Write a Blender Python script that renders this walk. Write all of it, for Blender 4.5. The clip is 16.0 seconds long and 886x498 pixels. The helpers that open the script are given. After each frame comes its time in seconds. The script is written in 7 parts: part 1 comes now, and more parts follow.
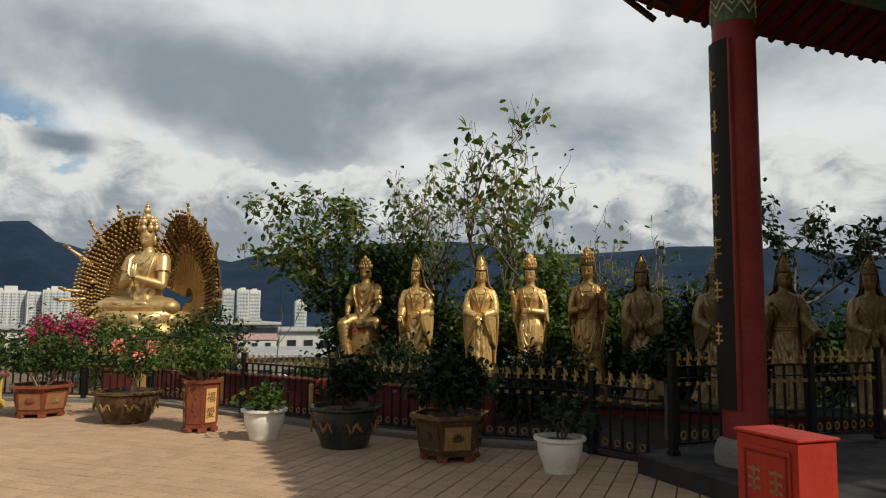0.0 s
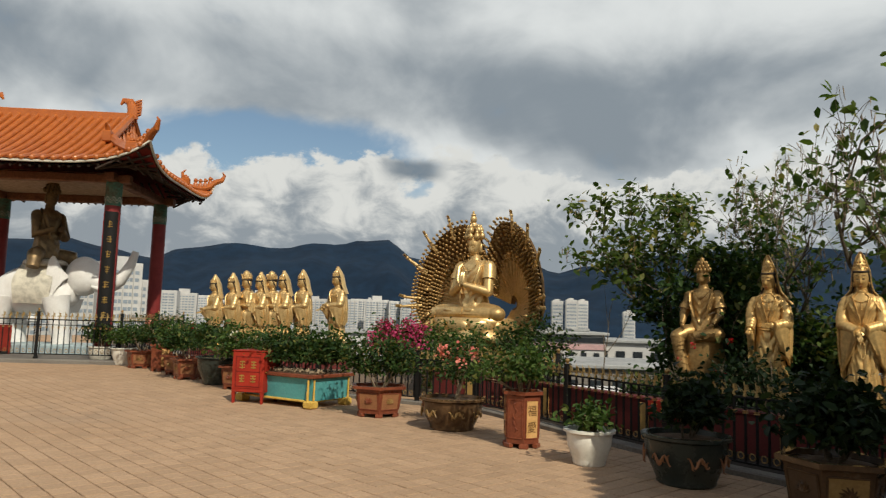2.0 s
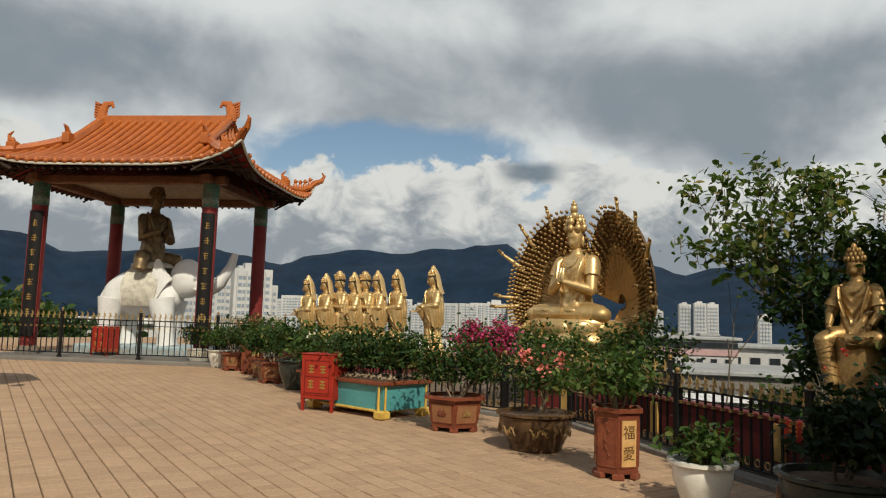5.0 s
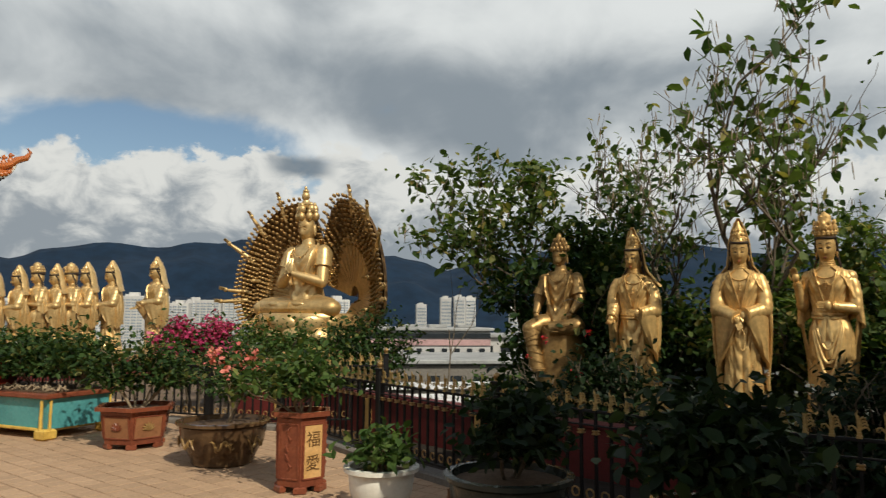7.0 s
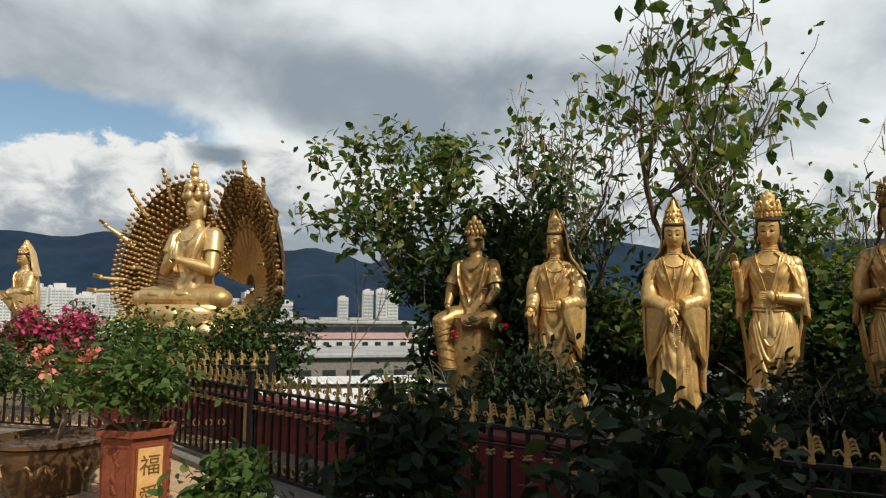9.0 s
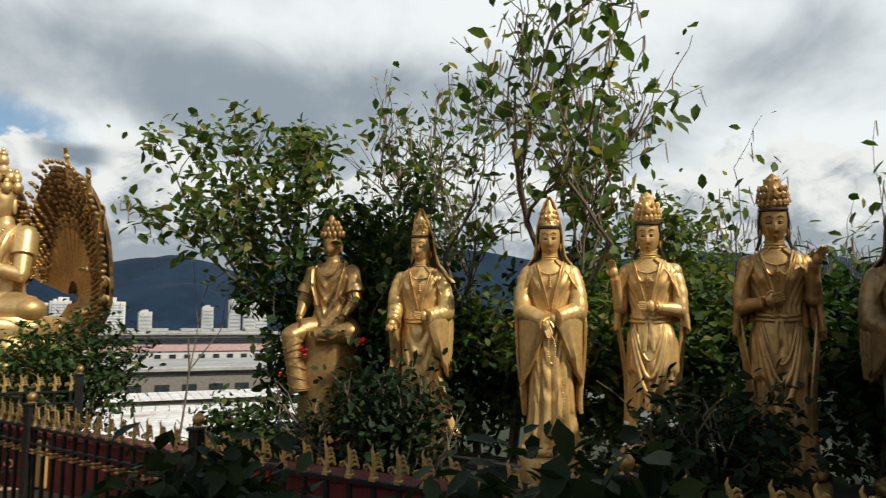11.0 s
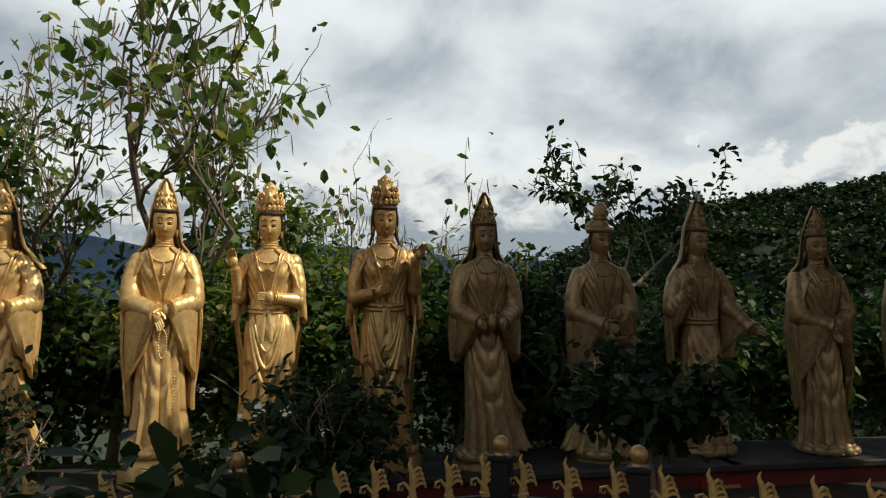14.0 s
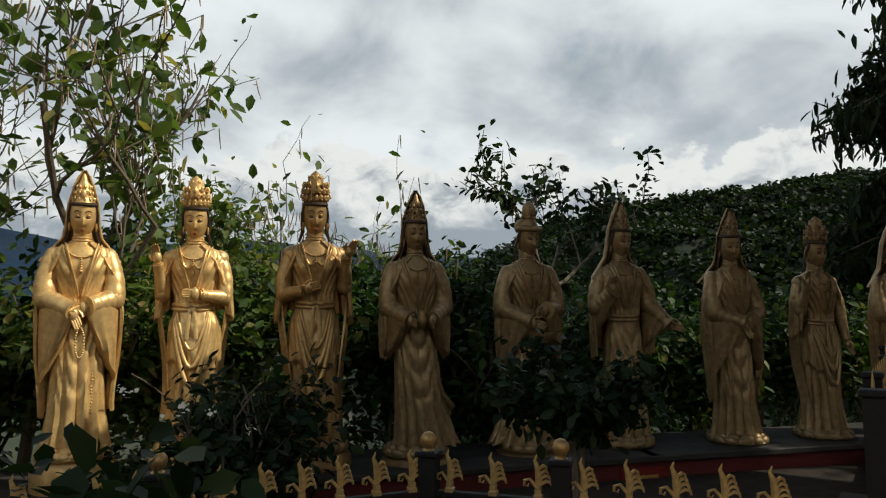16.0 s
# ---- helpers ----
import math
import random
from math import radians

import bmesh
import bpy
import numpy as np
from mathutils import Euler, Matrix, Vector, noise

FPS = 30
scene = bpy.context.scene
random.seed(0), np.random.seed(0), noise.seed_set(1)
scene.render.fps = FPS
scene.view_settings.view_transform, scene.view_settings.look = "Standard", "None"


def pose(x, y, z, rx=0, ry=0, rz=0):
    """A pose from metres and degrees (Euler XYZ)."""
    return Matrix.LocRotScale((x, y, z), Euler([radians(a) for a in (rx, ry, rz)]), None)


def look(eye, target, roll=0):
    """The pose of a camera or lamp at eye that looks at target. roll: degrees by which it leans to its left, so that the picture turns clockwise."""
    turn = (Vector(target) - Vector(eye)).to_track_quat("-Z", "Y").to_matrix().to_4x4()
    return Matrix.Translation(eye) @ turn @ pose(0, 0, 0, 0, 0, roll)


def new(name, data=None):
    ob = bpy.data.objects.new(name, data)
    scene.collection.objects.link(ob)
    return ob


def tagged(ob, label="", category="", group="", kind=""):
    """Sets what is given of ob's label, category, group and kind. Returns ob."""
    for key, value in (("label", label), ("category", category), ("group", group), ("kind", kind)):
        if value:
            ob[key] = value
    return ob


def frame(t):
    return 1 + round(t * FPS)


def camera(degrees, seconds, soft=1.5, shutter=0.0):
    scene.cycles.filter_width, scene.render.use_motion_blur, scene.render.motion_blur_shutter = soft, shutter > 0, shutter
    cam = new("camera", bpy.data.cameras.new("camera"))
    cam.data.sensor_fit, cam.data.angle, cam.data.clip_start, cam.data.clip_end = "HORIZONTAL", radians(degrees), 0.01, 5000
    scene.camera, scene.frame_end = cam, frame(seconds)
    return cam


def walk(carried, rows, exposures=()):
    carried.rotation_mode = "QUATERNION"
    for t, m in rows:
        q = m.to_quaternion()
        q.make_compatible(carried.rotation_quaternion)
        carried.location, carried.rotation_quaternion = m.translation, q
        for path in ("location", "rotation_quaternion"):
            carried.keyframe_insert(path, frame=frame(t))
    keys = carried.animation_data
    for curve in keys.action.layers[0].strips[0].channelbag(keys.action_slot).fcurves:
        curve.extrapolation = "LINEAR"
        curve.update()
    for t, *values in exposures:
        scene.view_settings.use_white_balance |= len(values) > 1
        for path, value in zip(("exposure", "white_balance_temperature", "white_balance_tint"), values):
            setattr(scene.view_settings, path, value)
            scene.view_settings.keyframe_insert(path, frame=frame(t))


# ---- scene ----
# camera and its walk
cam = camera(64.9, 16.0, soft=1.2, shutter=0.15)
PATH = [
    (0.0, pose(0.134, -0.761, 1.648, 95.40, -0.54, 0.47)),
    (0.5, pose(0.156, -0.550, 1.653, 95.60, -0.57, 2.57)),
    (1.0, pose(0.079, -0.275, 1.632, 95.76, -0.96, 9.72)),
    (1.5, pose(0.059, -0.007, 1.605, 95.73, -1.37, 18.47)),
    (2.0, pose(-0.100, 0.399, 1.614, 95.76, -1.66, 26.84)),
    (2.5, pose(-0.110, 0.657, 1.600, 95.85, -1.84, 31.22)),
    (3.0, pose(-0.173, 0.941, 1.611, 95.83, -1.72, 34.30)),
    (3.5, pose(-0.246, 1.182, 1.593, 95.78, -1.89, 36.70)),
    (6.0, pose(-0.390, 2.754, 1.567, 95.86, -1.24, 36.20)),
    (6.5, pose(-0.216, 3.074, 1.572, 96.01, -0.77, 29.24)),
    (7.0, pose(-0.070, 3.272, 1.564, 95.76, -0.39, 17.88)),
    (7.5, pose(-0.050, 3.523, 1.555, 95.39, -0.59, 12.65)),
    (8.0, pose(-0.198, 3.833, 1.545, 95.18, -0.57, 11.81)),
    (10.5, pose(-0.099, 5.447, 1.576, 95.73, -0.29, 8.72)),
    (11.0, pose(-0.129, 5.562, 1.587, 96.09, -0.17, 1.13)),
    (11.5, pose(-0.113, 5.651, 1.599, 96.28, 0.08, -5.52)),
    (12.0, pose(-0.108, 5.663, 1.599, 96.18, 0.29, -11.44)),
    (12.5, pose(-0.099, 5.667, 1.595, 95.94, 0.29, -17.26)),
    (13.0, pose(-0.093, 5.668, 1.585, 95.63, 0.34, -22.07)),
    (13.5, pose(-0.091, 5.662, 1.587, 95.40, 0.47, -26.51)),
    (14.0, pose(-0.094, 5.655, 1.590, 95.23, 0.43, -29.26)),
    (14.5, pose(-0.095, 5.653, 1.589, 95.16, 0.53, -31.28)),
    (15.0, pose(-0.101, 5.633, 1.594, 95.09, 0.55, -32.31)),
    (15.5, pose(-0.101, 5.622, 1.595, 94.99, 0.55, -33.63)),
    (16.0, pose(-0.102, 5.623, 1.595, 94.92, 0.44, -34.88)),
]
walk(cam, PATH, [(0, -0.22, 6550, 6.0), (3.5, -0.32, 6600, 6.0), (6.5, -0.3, 6600, 6.0), (8, -0.12, 6500, 6.0), (11.5, 0.02, 6450, 6.0), (16, -0.06, 6400, 5.5)])

# ---- world: broken cumulus over a blue sky ----
SUN = Vector((0.57, -0.455, 0.68)).normalized()
world = bpy.data.worlds.new("sky")
scene.world = world
world.use_nodes = True
NT = None


def node(kind, **kw):
    n = NT.nodes.new(kind)
    for k, v in kw.items():
        if k == "op":
            n.operation = v
        elif k == "blend":
            n.blend_type = v
        elif k == "kind":
            n.data_type = v
    return n


def plug(sock, value):
    if isinstance(value, bpy.types.NodeSocket):
        NT.links.new(value, sock)
    elif isinstance(value, (tuple, list)) and sock.type == "RGBA" and len(value) == 3:
        sock.default_value = (*value, 1)
    else:
        sock.default_value = value


def calc(op, a, b=0.0, c=0.0):
    n = node("ShaderNodeMath", op=op)
    plug(n.inputs[0], a), plug(n.inputs[1], b), plug(n.inputs[2], c)
    return n.outputs[0]


def ramp(value, a, b, lo=0.0, hi=1.0):
    n = NT.nodes.new("ShaderNodeMapRange")
    n.interpolation_type = "SMOOTHSTEP"
    for s, v in zip(n.inputs[:5], (value, a, b, lo, hi)):
        plug(s, v)
    return n.outputs[0]


def blend(fac, a, b, mode="MIX"):
    n = NT.nodes.new("ShaderNodeMix")
    n.data_type, n.blend_type = "RGBA", mode
    plug(n.inputs[0], fac), plug(n.inputs[6], a), plug(n.inputs[7], b)
    return n.outputs[2]


def fuzz(vec, scale, detail=4.0, rough=0.55, distort=0.0):
    n = NT.nodes.new("ShaderNodeTexNoise")
    plug(n.inputs["Vector"], vec)
    n.inputs["Scale"].default_value, n.inputs["Detail"].default_value = scale, detail
    n.inputs["Roughness"].default_value, n.inputs["Distortion"].default_value = rough, distort
    return n.outputs[0]


def combine(x, y, z):
    n = NT.nodes.new("ShaderNodeCombineXYZ")
    plug(n.inputs[0], x), plug(n.inputs[1], y), plug(n.inputs[2], z)
    return n.outputs[0]


NT = world.node_tree
background = NT.nodes["Background"]
clear = NT.nodes.new("ShaderNodeTexSky")
clear.sky_type, clear.sun_disc = "NISHITA", False
clear.sun_elevation, clear.sun_rotation = math.asin(SUN.z), math.atan2(SUN.x, SUN.y)
where = NT.nodes.new("ShaderNodeTexCoord").outputs["Generated"]
split = NT.nodes.new("ShaderNodeSeparateXYZ")
plug(split.inputs[0], where)
dx, dy, dz = split.outputs
azim = calc("MULTIPLY", calc("ARCTAN2", dx, dy), 57.2958)
elev = calc("MULTIPLY", calc("ARCSINE", dz), 57.2958)
flat = combine(azim, calc("MULTIPLY", elev, 1.4), 0.0)
n1 = fuzz(flat, 0.036, 5.0, 0.5, 0.6)
n2 = fuzz(flat, 0.085, 6.0, 0.55, 0.3)
n3 = fuzz(flat, 0.26, 6.0, 0.6, 0.2)
# a blue window between the high cloud and the cumulus bank to the north-west
hole = calc("MULTIPLY", ramp(calc("ABSOLUTE", calc("ADD", azim, 40.0)), 6.0, 19.0, 1.0, 0.0),
            ramp(calc("ABSOLUTE", calc("SUBTRACT", elev, 13.2)), 0.8, 4.2, 1.0, 0.0))
cover = calc("SUBTRACT", calc("ADD", 0.66, calc("MULTIPLY", calc("SUBTRACT", n2, 0.5), 1.0)), calc("ADD", calc("MULTIPLY", hole, 0.42), ramp(elev, 31.0, 52.0, 0.0, 0.34)))
thick = ramp(cover, 0.30, 0.56)
# shaded cloud bases lie in a belt above the cumulus, bright tops overhead
belt = calc("MULTIPLY", ramp(calc("ABSOLUTE", calc("SUBTRACT", elev, calc("ADD", 13.0, calc("MULTIPLY", n1, 9.0)))), 1.5, 6.5, 1.0, 0.0), ramp(azim, -8.0, 26.0, 1.0, 0.45))
tone = calc("SUBTRACT", calc("ADD", calc("MULTIPLY", n1, 0.9), calc("MULTIPLY", n2, 0.55)), calc("MULTIPLY", belt, 0.24))
tone = calc("ADD", tone, ramp(azim, -30.0, 2.0, -0.03, 0.045))
grey = ramp(tone, 0.40, 0.82)
high = blend(grey, (0.30, 0.345, 0.40), (0.88, 0.90, 0.92))
# cumulus bank with a lobed upper edge
lobes = calc("ADD", calc("MULTIPLY", calc("SUBTRACT", n3, 0.5), 7.0), calc("MULTIPLY", calc("SUBTRACT", n2, 0.5), 9.0))
edge = calc("ADD", 12.6, lobes)
bank = ramp(calc("SUBTRACT", edge, elev), -0.1, 0.8)
depth = calc("SUBTRACT", edge, elev)
puff = fuzz(flat, 0.30, 5.0, 0.58, 0.5)
lit = ramp(calc("ADD", calc("MULTIPLY", puff, 9.0), calc("MULTIPLY", depth, -0.5)), 0.6, 4.2)
low = blend(lit, (0.34, 0.38, 0.43), (0.86, 0.855, 0.84))
dark = calc("MULTIPLY", ramp(calc("ABSOLUTE", calc("ADD", azim, 29.6)), 1.0, 3.4, 1.0, 0.0),
            ramp(calc("ABSOLUTE", calc("SUBTRACT", elev, calc("ADD", 11.6, calc("MULTIPLY", n3, 1.2)))), 0.3, 1.2, 1.0, 0.0))
blue = blend(1.0, clear.outputs[0], (0.112, 0.112, 0.108), "MULTIPLY")
colour = blend(thick, blue, high)
colour = blend(bank, colour, low)
colour = blend(calc("MULTIPLY", dark, 0.9), colour, (0.20, 0.25, 0.31))
plug(background.inputs[0], colour)
background.inputs[1].default_value = 1.0

sun = new("sun", bpy.data.lights.new("sun", "SUN"))
sun.data.energy, sun.data.angle, sun.data.color = 4.5, radians(0.6), (1.0, 0.92, 0.79)
sun.matrix_world = look(SUN * 80, (0, 0, 0))

# ---- materials ----


def material(name, base, rough=0.7, metal=0.0, second=None, scale=6.0, bump=0.15, fine=60.0, spread=0.12, space="Object",
             island=False, coat=0.0, dirt=None, bump_scale=None, spec=0.22):
    """Colour varied by a coarse and a fine noise, roughness varied too, and a fine relief."""
    global NT
    m = bpy.data.materials.new(name)
    m.use_nodes = True
    NT = m.node_tree
    p = NT.nodes["Principled BSDF"]
    at = NT.nodes.new("ShaderNodeTexCoord").outputs[space] if space == "Object" else NT.nodes.new("ShaderNodeNewGeometry").outputs["Position"]
    second = second or tuple(c * 0.62 for c in base)
    big, small = fuzz(at, scale, 5.0, 0.6), fuzz(at, fine, 3.0, 0.6)
    col = blend(ramp(big, 0.35, 0.68), base, second)
    col = blend(spread, col, blend(ramp(small, 0.3, 0.7), tuple(c * 0.45 for c in base), tuple(min(1, c * 1.5) for c in base)))
    if dirt:
        col = blend(ramp(fuzz(at, scale * 0.45, 7.0, 0.68), 0.56, 0.72, 0.0, 0.75), col, dirt)
    if island:
        if island == "object":
            r = NT.nodes.new("ShaderNodeObjectInfo").outputs["Random"]
        else:
            r = NT.nodes.new("ShaderNodeNewGeometry").outputs["Random Per Island"]
        col = blend(1.0, col, blend(r, (0.84, 0.84, 0.84), (1.0, 1.0, 1.0)), "MULTIPLY")
    plug(p.inputs["Base Color"], col)
    plug(p.inputs["Roughness"], ramp(big, 0.2, 0.8, max(0.03, rough - 0.12), min(1.0, rough + 0.12)))
    p.inputs["Metallic"].default_value = metal
    p.inputs["Specular IOR Level"].default_value = spec
    p.inputs["Coat Weight"].default_value = coat
    if bump:
        b = NT.nodes.new("ShaderNodeBump")
        b.inputs["Strength"].default_value, b.inputs["Distance"].default_value = bump, 0.01
        plug(b.inputs["Height"], fuzz(at, bump_scale or fine * 0.6, 4.0, 0.6))
        plug(p.inputs["Normal"], b.outputs[0])
    return m


def leaf_material(name, a, b, c, glow=0.22):
    """Leaves: each its own green between a and b, some in the tint c; light comes through them."""
    global NT
    m = bpy.data.materials.new(name)
    m.use_nodes = True
    NT = m.node_tree
    p, out = NT.nodes["Principled BSDF"], NT.nodes["Material Output"]
    r = NT.nodes.new("ShaderNodeNewGeometry").outputs["Random Per Island"]
    col = blend(r, a, b)
    col = blend(ramp(r, 0.86, 0.95), col, c)
    plug(p.inputs["Base Color"], col)
    p.inputs["Roughness"].default_value = 0.55
    p.inputs["Specular IOR Level"].default_value = 0.16
    t = NT.nodes.new("ShaderNodeBsdfTranslucent")
    plug(t.inputs[0], blend(1.0, col, (1.5, 1.7, 0.7), "MULTIPLY"))
    mix = NT.nodes.new("ShaderNodeMixShader")
    mix.inputs[0].default_value = glow
    NT.links.new(p.outputs[0], mix.inputs[1]), NT.links.new(t.outputs[0], mix.inputs[2])
    NT.links.new(mix.outputs[0], out.inputs[0])
    return m


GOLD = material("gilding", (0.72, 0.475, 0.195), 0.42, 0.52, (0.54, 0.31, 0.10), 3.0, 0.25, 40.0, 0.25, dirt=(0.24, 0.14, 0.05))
# these two darker gildings also carry the shade on the later statues
GOLD_DEEP = material("worn_shade_gilding", (0.42, 0.265, 0.105), 0.40, 0.6, (0.26, 0.155, 0.058), 4.0, 0.3, 40.0, 0.3, dirt=(0.16, 0.10, 0.045))
GOLD_DULL = material("dull_shade_gilding", (0.29, 0.20, 0.095), 0.42, 0.5, (0.17, 0.108, 0.046), 4.0, 0.3, 45.0, 0.3, dirt=(0.13, 0.095, 0.05))
GOLD_PALE = material("pale_gilding", (0.68, 0.48, 0.225), 0.38, 0.6, (0.50, 0.32, 0.125), 3.0, 0.2, 40.0, 0.2)
GOLD_BRIGHT = material("bright_gold_paint", (0.50, 0.36, 0.15), 0.38, 0.55, (0.34, 0.22, 0.08), 8.0, 0.15, 90.0, 0.2)
WHITE_BODY = material("white_enamel", (0.80, 0.79, 0.76), 0.4, 0.0, (0.7, 0.68, 0.64), 2.0, 0.1, 30.0, 0.1)
BRONZE = material("dark_bronze", (0.23, 0.155, 0.075), 0.45, 0.5, (0.1, 0.07, 0.04), 4.0, 0.2)
BLACK_IRON = material("black_iron_paint", (0.008, 0.008, 0.008), 0.6, 0.0, (0.014, 0.012, 0.011), 12.0, 0.2, 90.0, 0.3)
TILE = material("pink_clay_pavers", (0.46, 0.305, 0.19), 0.82, 0.0, (0.415, 0.27, 0.165), 0.5, 0.2, 30.0, 0.18, space="Position", island="object", dirt=(0.35, 0.245, 0.165))
TILE_FIELD = material("pink_clay_paving", (0.46, 0.305, 0.19), 0.82, 0.0, (0.415, 0.27, 0.165), 0.5, 0.2, 30.0, 0.18, space="Position", island=True, dirt=(0.35, 0.245, 0.165))
MORTAR = material("paving_joint", (0.17, 0.12, 0.08), 0.95, 0.0, None, 3.0, 0.3, 60.0, 0.3, space="Position")
HAIR_PAINT = material("dark_hair_paint", (0.035, 0.024, 0.016), 0.55, 0.0, (0.07, 0.045, 0.025), 8.0, 0.2)
LIP_PAINT = material("faded_red_lip_paint", (0.30, 0.07, 0.04), 0.5, 0.0, None, 8.0, 0.0)
CONCRETE = material("old_concrete", (0.20, 0.18, 0.155), 0.9, 0.0, (0.14, 0.125, 0.11), 2.0, 0.4, 40.0, 0.3, dirt=(0.14, 0.13, 0.11))
MAROON = material("maroon_wall_paint", (0.13, 0.022, 0.02), 0.6, 0.0, (0.085, 0.016, 0.014), 2.0, 0.2, 50.0, 0.2, dirt=(0.08, 0.02, 0.018))
OCHRE = material("yellow_wall_panel", (0.32, 0.20, 0.07), 0.6, 0.0, (0.5, 0.3, 0.08), 4.0, 0.2, 40.0, 0.2)
RED = material("red_enamel", (0.36, 0.032, 0.018), 0.5, 0.0, (0.28, 0.024, 0.013), 3.0, 0.12, 40.0, 0.15)
RED_PILLAR = material("red_pillar_paint", (0.21, 0.030, 0.028), 0.5, 0.0, (0.155, 0.020, 0.019), 2.0, 0.15, 30.0, 0.2)
RED_DARK = material("dark_red_paint", (0.20, 0.02, 0.014), 0.6, 0.0, None, 5.0, 0.1)
ORANGE = material("orange_roof_glaze", (0.47, 0.135, 0.03), 0.36, 0.0, (0.36, 0.095, 0.02), 3.0, 0.2, 30.0, 0.3, island=True, coat=0.3)
GREEN_BEAM = material("painted_beam", (0.05, 0.16, 0.11), 0.6, 0.0, (0.16, 0.06, 0.03), 3.0, 0.1, 14.0, 0.5)
DARK_WOOD = material("dark_stained_timber", (0.05, 0.032, 0.022), 0.7, 0.0, None, 6.0, 0.2)
PALE_TRIM = material("pale_painted_trim", (0.62, 0.58, 0.48), 0.6, 0.0, None, 6.0, 0.1)
BEAM_BROWN = material("brown_painted_beam", (0.20, 0.085, 0.04), 0.6, 0.0, (0.13, 0.05, 0.028), 3.0, 0.1, 14.0, 0.4)
CEIL_TAN = material("tan_painted_boards", (0.42, 0.30, 0.2), 0.7)
POT_WHITE = material("white_glazed_pot", (0.78, 0.75, 0.66), 0.25, 0.0, (0.7, 0.66, 0.56), 3.0, 0.1, 30.0, 0.1, dirt=(0.42, 0.38, 0.30))
POT_BROWN = material("brown_glazed_pot", (0.065, 0.036, 0.018), 0.22, 0.0, (0.13, 0.075, 0.035), 4.0, 0.15, 30.0, 0.2, coat=0.3)
POT_RUST = material("rust_glazed_planter", (0.22, 0.065, 0.032), 0.3, 0.0, (0.15, 0.04, 0.022), 4.0, 0.2, 30.0, 0.25, coat=0.2)
POT_DARK = material("black_green_glazed_pot", (0.025, 0.032, 0.028), 0.25, 0.0, (0.045, 0.05, 0.04), 4.0, 0.15, coat=0.2)
PANEL_TAN = material("tan_glazed_panel", (0.62, 0.37, 0.15), 0.4, 0.0, (0.52, 0.29, 0.10), 5.0, 0.2, 40.0, 0.2)
RELIEF_GOLD = material("ochre_relief_glaze", (0.32, 0.20, 0.075), 0.4, 0.0, (0.22, 0.13, 0.045), 9.0, 0.2)
TEAL = material("teal_glazed_planter", (0.10, 0.36, 0.36), 0.3, 0.0, (0.07, 0.27, 0.28), 2.0, 0.15, 30.0, 0.15, coat=0.2)
YELLOW_TRIM = material("yellow_glazed_trim", (0.66, 0.44, 0.10), 0.35, 0.0, (0.5, 0.3, 0.06), 9.0, 0.2)
# stone darkened in its colour to stand for slabs lying in shade
SHADE_STONE = material("shade_dark_stone", (0.040, 0.035, 0.031), 0.7, 0.0, (0.022, 0.020, 0.018), 3.0, 0.3)
SHADE_GROUND = material("shade_dark_ground", (0.03, 0.022, 0.015), 0.95, 0.0, (0.018, 0.014, 0.01), 5.0, 0.8, 40.0, 0.4, space="Position")
PANEL_BROWN = material("brown_relief_panel", (0.30, 0.14, 0.065), 0.4, 0.0, (0.22, 0.095, 0.045), 5.0, 0.2, 40.0, 0.2)
PANEL_DARK = material("dark_brown_panel", (0.10, 0.06, 0.033), 0.4, 0.0, (0.07, 0.04, 0.02), 5.0, 0.2)
# dark gilding that paints in the shade behind the fans' palms
FAN_DARK = material("recess_shade_gilding", (0.20, 0.115, 0.045), 0.5, 0.5, (0.12, 0.065, 0.025), 5.0, 0.3)
SOIL = material("dry_soil", (0.12, 0.075, 0.045), 0.95, 0.0, (0.07, 0.045, 0.03), 9.0, 0.8, 50.0, 0.4)
BARK = material("grey_bark", (0.15, 0.12, 0.085), 0.9, 0.0, (0.09, 0.07, 0.05), 12.0, 0.5, 60.0, 0.4)
BARK_PALE = material("pale_shrub_bark", (0.34, 0.26, 0.17), 0.85, 0.0, (0.22, 0.16, 0.10), 12.0, 0.4)
LEAF = leaf_material("shrub_leaves", (0.013, 0.032, 0.009), (0.052, 0.092, 0.022), (0.13, 0.13, 0.035))
# these two leaf colours are lowered to take in the shade over the plants
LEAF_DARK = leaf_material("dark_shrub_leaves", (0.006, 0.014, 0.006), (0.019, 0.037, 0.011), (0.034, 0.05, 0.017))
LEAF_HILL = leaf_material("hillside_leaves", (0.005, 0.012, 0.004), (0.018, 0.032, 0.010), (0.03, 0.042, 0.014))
LEAF_TREE = leaf_material("tree_leaves", (0.030, 0.058, 0.016), (0.13, 0.17, 0.048), (0.27, 0.22, 0.075), 0.38)
LEAF_FRESH = leaf_material("fresh_leaves", (0.024, 0.055, 0.012), (0.085, 0.13, 0.03), (0.16, 0.18, 0.05))
PINK = leaf_material("pink_blossom", (0.38, 0.025, 0.10), (0.54, 0.08, 0.19), (0.62, 0.18, 0.28))
SALMON = leaf_material("salmon_blossom", (0.62, 0.15, 0.13), (0.75, 0.28, 0.22), (0.8, 0.4, 0.34))
PALE_FLOWER = leaf_material("white_blossom", (0.72, 0.68, 0.6), (0.85, 0.82, 0.75), (0.8, 0.7, 0.6))
ROSE = leaf_material("red_blossom", (0.45, 0.02, 0.03), (0.6, 0.05, 0.06), (0.5, 0.05, 0.08))
GROUND = material("scrub_ground", (0.03, 0.042, 0.02), 0.95, 0.0, (0.05, 0.05, 0.032), 0.02, 0.3, 1.0, 0.3, space="Position")
